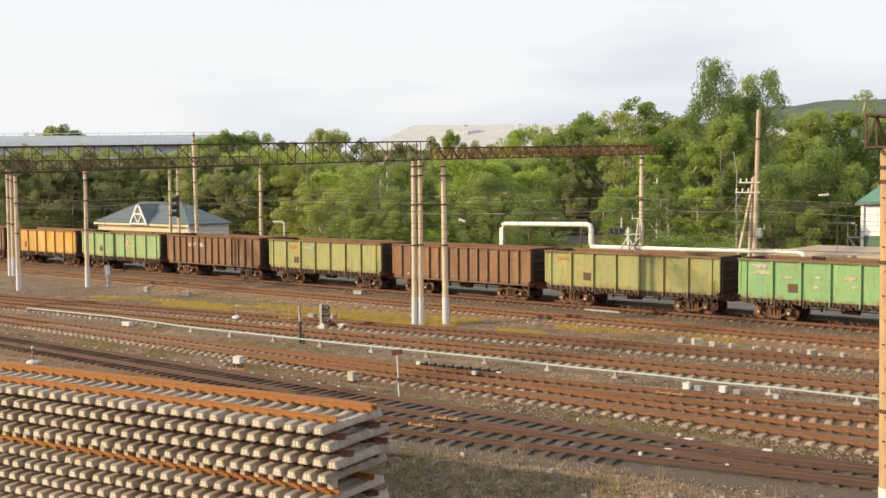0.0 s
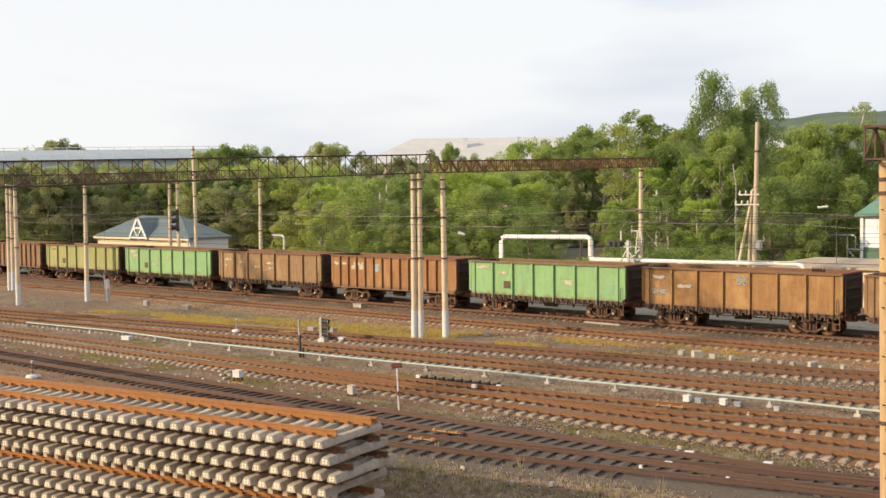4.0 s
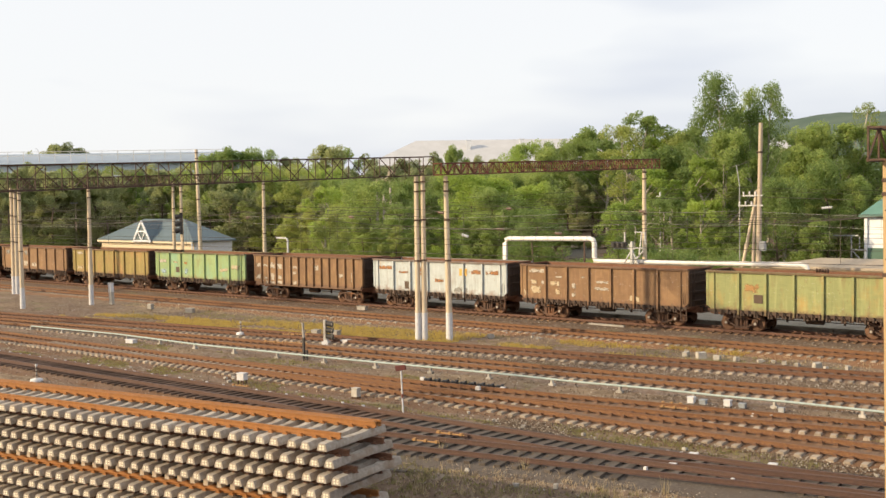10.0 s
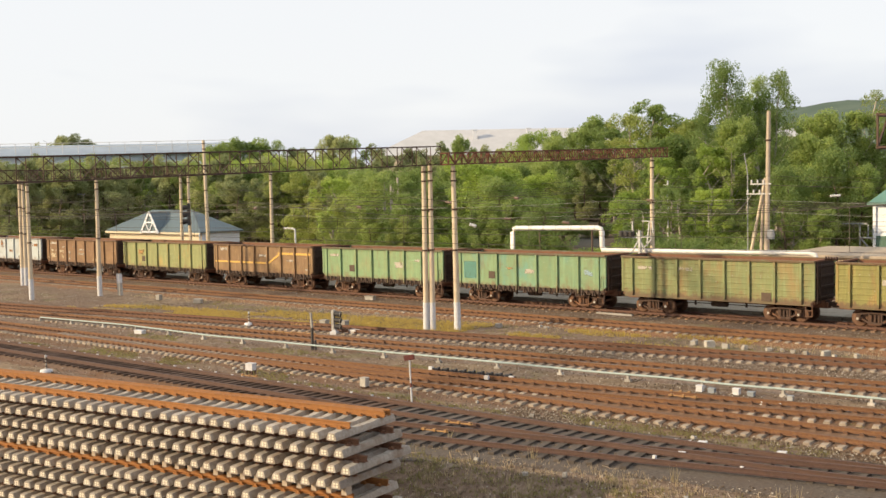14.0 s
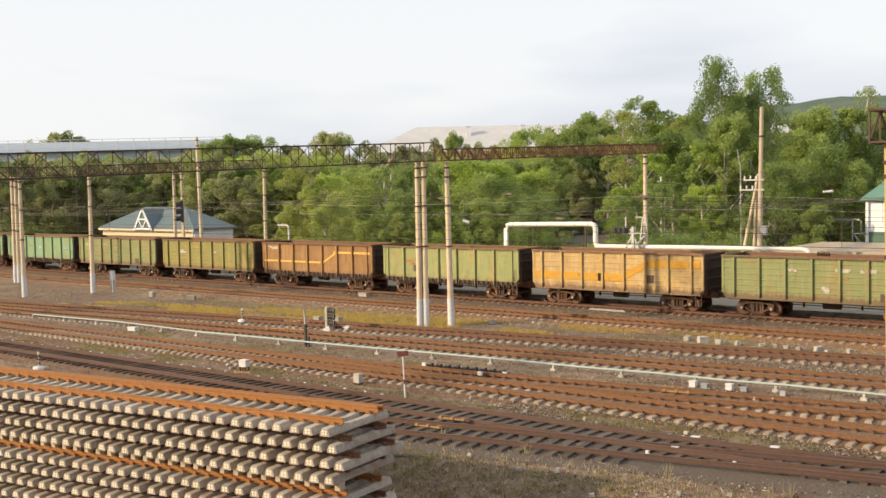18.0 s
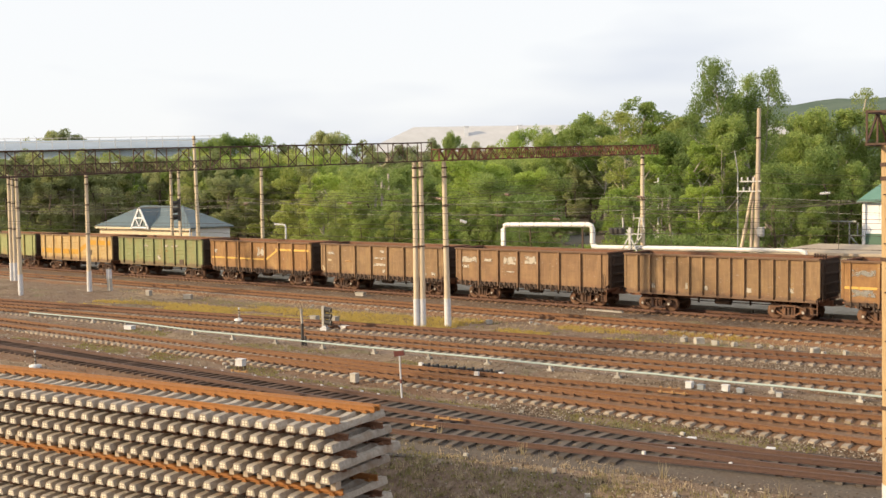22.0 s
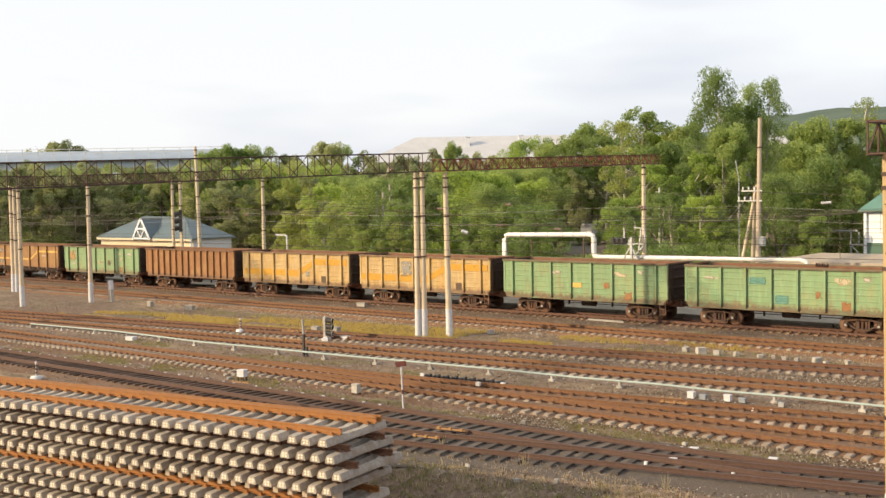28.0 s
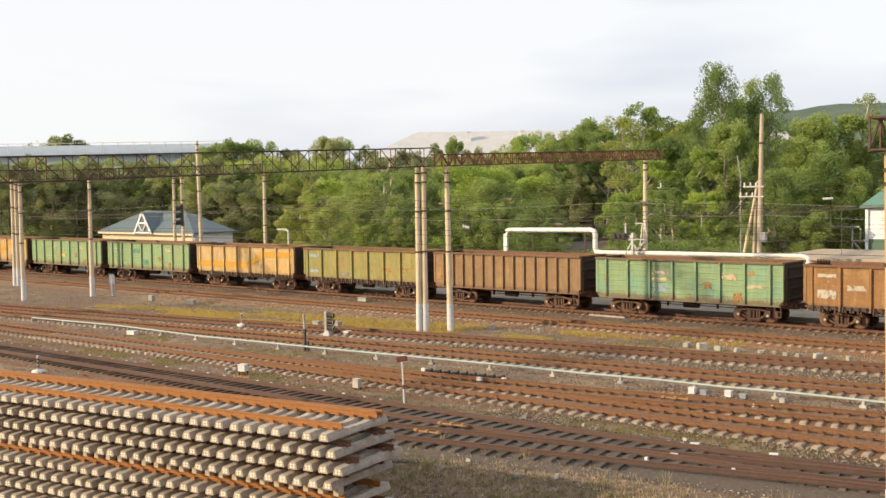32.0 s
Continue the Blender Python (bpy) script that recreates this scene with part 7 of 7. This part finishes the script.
    for k in range(70):
        u = -0.43 + 0.86 * (k + rnd.random()) / 70
        d = 78 / max(0.5, 0.765 + 0.644 * u) + rnd.uniform(1, 14)
        q = fwd * d + right * (u * d)
        if 0.09 < u < 0.14:
            continue
        if (-127 < q.x < -95 and 78 < q.y < 92) or (-38 < q.x and 79 < q.y < 106):
            continue
        plant("bush", q.x, q.y, rnd.uniform(2.6, 5.0), 1 if u > 0.17 else rnd.randrange(3), rnd.uniform(0, 360), rnd.uniform(0.8, 1.2))
    for k in range(22):
        u, d = -0.42 + 0.215 * (k + rnd.random() * 0.6) / 22, 150 + rnd.uniform(-6, 10)
        q = fwd * d + right * (u * d)
        plant("far", q.x, q.y, rnd.uniform(12.0, 13.2) - rise(q.x, q.y), rnd.randrange(2), rnd.uniform(0, 360), 1.0)
    # close rows behind the station house, as high as the hall's eaves
    for row, count in ((97, 22), (105, 24), (114, 24)):
        for k in range(count):
            u = -0.43 + 0.33 * (k + rnd.uniform(0.2, 0.8)) / count
            d = (row + rnd.uniform(-2, 3)) / (0.765 + 0.644 * u)
            q = fwd * d + right * (u * d)
            low = row == 97 and k % 2
            plant(rnd.choice(("broad", "far", "broad", "aspen")), q.x, q.y, 8.6 + 0.0285 * d - rise(q.x, q.y) - (rnd.uniform(3.0, 5.0) if low else rnd.uniform(0.0, 1.4)), rnd.choice((0, 2, 3)), rnd.uniform(0, 360), rnd.uniform(0.9, 1.15))
    for k in range(12):
        q = Vector((-150 + rnd.uniform(-22, 26), 92 + rnd.uniform(-6, 22)))
        plant("broad", q.x, q.y, rnd.uniform(5, 8), rnd.randrange(4), rnd.uniform(0, 360), 1.1)


woods()


def hillside_road():
    """A lane that comes along the foot of the wood and turns back uphill; a white van drives it."""
    path = smooth_path([(30.0, 124.0), (-20.0, 116.0), (-60.0, 112.0), (-70.0, 112.3), (-75.7, 115.3), (-80.5, 122.0), (-85.3, 130.0), (-88.0, 137.0), (-88.6, 145.0), (-86.0, 155.0), (-80.0, 166.0)], 2.0)
    mb, n = MB(), len(path)
    left, right_ = offset_path(path, 1.9), offset_path(path, -1.9)
    vs = [(x, y, rise(x, y) + 0.05) for x, y in left] + [(x, y, rise(x, y) + 0.05) for x, y in right_] + [(x, y, rise(x, y) - 0.3) for x, y in left] + [(x, y, rise(x, y) - 0.3) for x, y in right_]
    fs = []
    for i in range(n - 1):
        fs += [(n + i, n + i + 1, i + 1, i), (i, i + 1, 2 * n + i + 1, 2 * n + i), (n + i + 1, n + i, 3 * n + i, 3 * n + i + 1)]
    tagged(part("road", mb.add(vs, fs), M["road"]), "dusty grey lane at the foot of the wood", "road", kind="structure")
    return path


LANE = hillside_road()


def van():
    t = thing("van", "small white box van driving along the lane", "van")
    part("body", MB().add([(x, y, z) for y in (-0.95, 0.95) for x, z in ((-2.3, 0.45), (2.2, 0.45), (2.3, 1.0), (1.75, 1.25), (1.25, 2.05), (-2.2, 2.15), (-2.35, 1.9))],
                          [(0, 1, 2, 3, 4, 5, 6)] + [(13, 12, 11, 10, 9, 8, 7)] + [((i + 1) % 7, i, 7 + i, 7 + (i + 1) % 7) for i in range(7)]), M["white"], t)
    part("windscreen", MB().add([(1.74, -0.8, 1.30), (1.74, 0.8, 1.30), (1.30, 0.75, 2.0), (1.30, -0.75, 2.0), (1.77, -0.8, 1.31), (1.77, 0.8, 1.31), (1.33, 0.75, 2.01), (1.33, -0.75, 2.01)], [(0, 3, 2, 1), (4, 5, 6, 7), (0, 1, 5, 4), (1, 2, 6, 5), (2, 3, 7, 6), (3, 0, 4, 7)]), M["glass"], t)
    for y in (-0.955, 0.955):
        part("side_window", MB().box((0.85, y, 1.62), (0.9, 0.02, 0.5)), M["glass"], t)
    part("bumper", MB().box((2.25, 0, 0.5), (0.2, 1.85, 0.25)), M["steel_dark"], t)
    for x in (-1.5, 1.4):
        for y in (-0.85, 0.85):
            w = part("wheel", MB().tube([(0, -0.11, 0), (0, 0.11, 0)], 0.33, 14), M["black"], t)
            w.location = (x, y, 0.33)
            part("rim", MB().tube([(0, -0.12, 0), (0, 0.12, 0)], 0.17, 10), M["grey_metal"], w)
    for o in t.children_recursive:
        o.data.transform(Matrix.Diagonal((0.8, 0.84, 0.84, 1)))
        o.location = (o.location.x * 0.8, o.location.y * 0.84, o.location.z * 0.84)
    return t


VAN = van()
VAN_RUN = [(0, 12.0), (10, 44.0), (20, 82.0), (22, 93.5), (23, 99.2), (23.4, 102.6), (23.8, 105.6), (24.2, 108.4), (25, 113.0), (26, 118.5), (27, 125.5), (27.5, 129.0), (28.1, 132.0), (28.7, 134.8), (29.5, 138.5), (30.5, 144.0), (32, 152.0)]


# ---------------------------------------------------------------- grass and loose stones
def tufts(name, label, spots, matl, h, seed, blades=7):
    rng = np.random.default_rng(seed)
    s = np.repeat(np.array(spots), blades, axis=0)
    n = len(s)
    a, lean = rng.uniform(0, 6.28, n), rng.uniform(0.05, 0.5, n)
    hh = h * rng.uniform(0.4, 1.2, n)
    base = np.column_stack([s + rng.normal(0, 0.07, (n, 2)), [rise(x, y) - 0.03 for x, y in s]])
    side = np.column_stack([-np.sin(a), np.cos(a), np.zeros(n)]) * 0.014
    tip = base + np.column_stack([np.cos(a) * lean * hh, np.sin(a) * lean * hh, hh])
    v = np.stack([base - side, base + side, tip], 1).reshape(-1, 3)
    tagged(part(name, MB().add(v.tolist(), np.arange(3 * n).reshape(-1, 3).tolist()), M[matl]), label, "grass", kind="stuff")


def ground_cover():
    rng = np.random.default_rng(8)

    def area(n, x0, x1, y0, y1, patch=0.0):
        p = np.column_stack([rng.uniform(x0, x1, n), rng.uniform(y0, y1, n)])
        if patch:
            keep = [noise.noise((x * 0.22, y * 0.45, patch)) > 0.0 for x, y in p]
            p = p[np.array(keep)]
        return p
    strip = np.column_stack([rng.uniform(-78, -26, 8000), rng.uniform(0, 1, 8000)])
    lo = 51.1 + 0.132 * (strip[:, 0] + 18) + 2.2
    strip[:, 1] = lo - 0.3 + 4.6 * strip[:, 1] ** 1.4
    strip = strip[np.array([noise.noise((x * 0.16, y * 0.5, 11)) > 0.08 - 0.30 * (-66 < x < -42) for x, y in strip])]
    tufts("grass", "yellowed dry grass along the ballast", strip.tolist(), "grass_yel", 0.19, 1)
    tufts("grass", "sparse green weeds between the tracks", np.concatenate([area(2600, -62, -10, 32.9, 34.3, 3.0), area(1600, -60, -8, 38.2, 39.8, 5.0), area(1500, -70, -15, 50.5, 54.5, 7.0), area(1800, -28, -6, 21, 28.0, 2.0), area(1400, -24, -15.5, 20.5, 26.5)]).tolist(), "grass_grn", 0.11, 2)
    tufts("grass", "pale dry stalks on bare earth", np.concatenate([area(1700, -26, -6, 20, 28.4, 1.0), area(500, -26, -6, 20, 28.2), area(900, -80, -14, 53, 55.8)]).tolist(), "grass_dry", 0.14, 3, 6)
    tufts("grass", "tall pale dry stalks in loose clumps on bare earth", area(34, -26, -6, 21, 28.4).tolist(), "grass_dry", 0.5, 4, 16)
    # loose ballast stones
    n = 80000
    xs, ys = rng.uniform(-105, -7, n), rng.uniform(27.8, 62, n)
    keep = rng.uniform(0, 1, n) < np.clip(1.15 - (np.abs(xs + 30) / 85), 0.25, 1)
    keep &= (ys < 52) | (ys > 56) | (rng.uniform(0, 1, n) < 0.25)
    xs, ys = xs[keep], ys[keep]
    n = len(xs)
    more = 22000
    mx, my = rng.uniform(-40, -8, more), rng.uniform(0.0, 1.0, more)
    my = 45.3 + 0.085 * (mx + 14) + my * (50.7 + 0.144 * (mx + 14) - 45.3 - 0.085 * (mx + 14))
    xs, ys = np.concatenate([xs, mx]), np.concatenate([ys, my])
    # pale scatter beside the turnouts
    px, py = rng.uniform(-26, -9, 15000), rng.uniform(0, 1, 15000)
    py = np.where(rng.uniform(0, 1, 15000) < 0.55, 33.0 + 2.2 * py + 0.06 * (px + 20), 38.6 + 4.2 * py + 0.12 * (px + 20))
    keep = np.array([noise.noise((a * 0.5, b * 0.7, 21)) > -0.12 for a, b in zip(px, py)])
    xs, ys = np.concatenate([xs, px[keep]]), np.concatenate([ys, py[keep]])
    fx, fy = rng.uniform(-27, -6, 9000), rng.uniform(19.5, 29.0, 9000)
    lift = np.concatenate([np.zeros(len(xs)), [rise(a, b) - 0.02 for a, b in zip(fx, fy)]])
    xs, ys = np.concatenate([xs, fx]), np.concatenate([ys, fy])
    n = len(xs)
    octa = np.array([(1, 0, 0), (0, 1, 0), (-1, 0, 0), (0, -1, 0), (0, 0, 0.8), (0, 0, -0.6)])
    s = rng.uniform(0.014, 0.044, n)
    rot = rng.uniform(0, 6.28, n)
    v = octa[None] * s[:, None, None] * rng.uniform(0.6, 1.3, (n, 6, 1))
    c, d = np.cos(rot)[:, None], np.sin(rot)[:, None]
    v = np.stack([v[..., 0] * c - v[..., 1] * d + xs[:, None], v[..., 0] * d + v[..., 1] * c + ys[:, None], v[..., 2] + 0.012 + lift[:, None]], -1).reshape(-1, 3)
    f = np.array([(0, 1, 4), (1, 2, 4), (2, 3, 4), (3, 0, 4), (1, 0, 5), (2, 1, 5), (3, 2, 5), (0, 3, 5)])
    f = (f[None] + 6 * np.arange(n)[:, None, None]).reshape(-1, 3)
    tagged(part("gravel", MB().add(v.tolist(), f.tolist()), M["gravel"]), "loose grey-brown ballast stones", "gravel", kind="stuff")

    # dry sticks and pale splinters on the bank
    sticks, rnd = MB(), random.Random(19)
    for k in range(110):
        x, y, a, w = rnd.uniform(-26, -6), rnd.uniform(20.5, 28.8), rnd.uniform(0, 6.28), rnd.uniform(0.08, 0.45)
        z = rise(x, y)
        sticks.bar((x, y, z + 0.005), (x + math.cos(a) * w, y + math.sin(a) * w, z + rnd.uniform(0.0, 0.09)), rnd.uniform(0.008, 0.018))
    tagged(part("sticks", sticks, M["wood"]), "dry sticks and pale splinters on the bank", "debris", kind="stuff")


ground_cover()

# ---------------------------------------------------------------- the tracks themselves
track("main line under the goods train on brown ballast", [(-400, TRAIN_Y), (60, TRAIN_Y)], SLEEPER_BROWN, M["ballast_dark"], M["rail_dark"], (-72, -14), 0.0, 0.545, 1.3)
track("main line with concrete sleepers on rust-brown ballast", [(-400, 57.2), (60, 57.2)], SLEEPER_OLD, M["ballast_rust"], M["rail"], (-95, -10), -0.006, 0.545, 1.25)
track("yard line on pale concrete sleepers with rusty rails", [(-140, 34.55), (25, 56.33)], SLEEPER_OLD, M["ballast_grey"], M["rail_brown"], (-85, -9), 0.004)
track("yard line on pale concrete sleepers with rusty rails", [(-126, 35.84), (25, 48.68)], SLEEPER_OLD, M["ballast_grey"], M["rail"], (-80, -9), 0.008)
track("yard line joining at a turnout, rusty rails", [(25, 45.4), (-14, 39.55), (-24, 38.05), (-32, 37.0), (-40, 36.38), (-50, 36.0), (-62, 35.87)], SLEEPER_OLD, M["ballast"], M["rail"], (-36, -7), 0.010)
track("yard line on concrete sleepers with rusty rails", [(-220, 35.6), (25, 36.0)], SLEEPER_OLD, M["ballast"], M["rail"], (-70, -7), 0.0)
track("old yard line on dark tarred timber sleepers", [(-220, 30.9), (-60, 30.85), (-29, 30.78)], SLEEPER_TIMBER, M["ballast"], M["rail_red"], (-62, -6), 0.003)
# turnout and siding: the shadow on them is in the ballast colour
track("turnout on greyed timber sleepers and oily ballast", [(-29, 30.78), (-24, 30.86), (-20, 31.0), (-14, 31.3), (-8, 32.0), (0, 33.1), (25, 37.0)], SLEEPER_GREY, M["ballast_shaded"], M["rail_red"], (-62, -6), 0.003)
track("old siding joining at a turnout on greyed timber sleepers", [(-90, 15.4), (-30, 27.2), (-24, 28.45), (-20, 29.3), (-16, 30.15), (-12, 31.0), (-8, 31.85), (-3, 32.55)], SLEEPER_GREY, M["ballast_shaded"], M["rail_red"], (-40, -6), 0.012, stop=-17.5)


# ---------------------------------------------------------------- what moves
def motions():
    """The train rolls to the far end at an even speed; its wheels turn with it."""
    shift = SPEED * 32.0
    for index, w, *_ in TRAIN:
        x = X_START + PITCH * index
        walk(w, [(0, pose(x, TRAIN_Y, RAIL_Z)), (16, pose(x - shift / 2, TRAIN_Y, RAIL_Z)), (32, pose(x - shift, TRAIN_Y, RAIL_Z))])
    # the van follows the lane; seconds and metres along it
    run, line = [0.0], [Vector(p) for p in LANE]
    for a, b in zip(line, line[1:]):
        run.append(run[-1] + (b - a).length)

    def on_lane(s):
        s = max(0.3, min(s, run[-1] - 0.3))
        i = max(k for k in range(len(run) - 1) if run[k] <= s)
        p, q = line[i], line[i + 1]
        x, y = p.lerp(q, (s - run[i]) / (run[i + 1] - run[i]))
        ahead = (line[min(i + 2, len(line) - 1)] - line[max(i - 1, 0)])
        return pose(x, y, rise(x, y) + 0.05, 0, 0, math.degrees(math.atan2(ahead.y, ahead.x)))
    walk(VAN, [(t, on_lane(s)) for t, s in VAN_RUN])
    per_frame = math.degrees(SPEED / 0.475) / FPS
    turns = [(k / FPS, pose(0, 0, 0, 0, -per_frame * k, 0)) for k in range(32 * FPS + 1)]
    sets = [o for _, w, *_ in TRAIN for o in w.children_recursive if o.name.startswith("wheelset")]
    walk(sets[0], turns)
    keys = sets[0].animation_data
    for o in sets[1:]:
        o.rotation_mode = "QUATERNION"
        o.animation_data_create()
        o.animation_data.action, o.animation_data.action_slot = keys.action, keys.action_slot


motions()
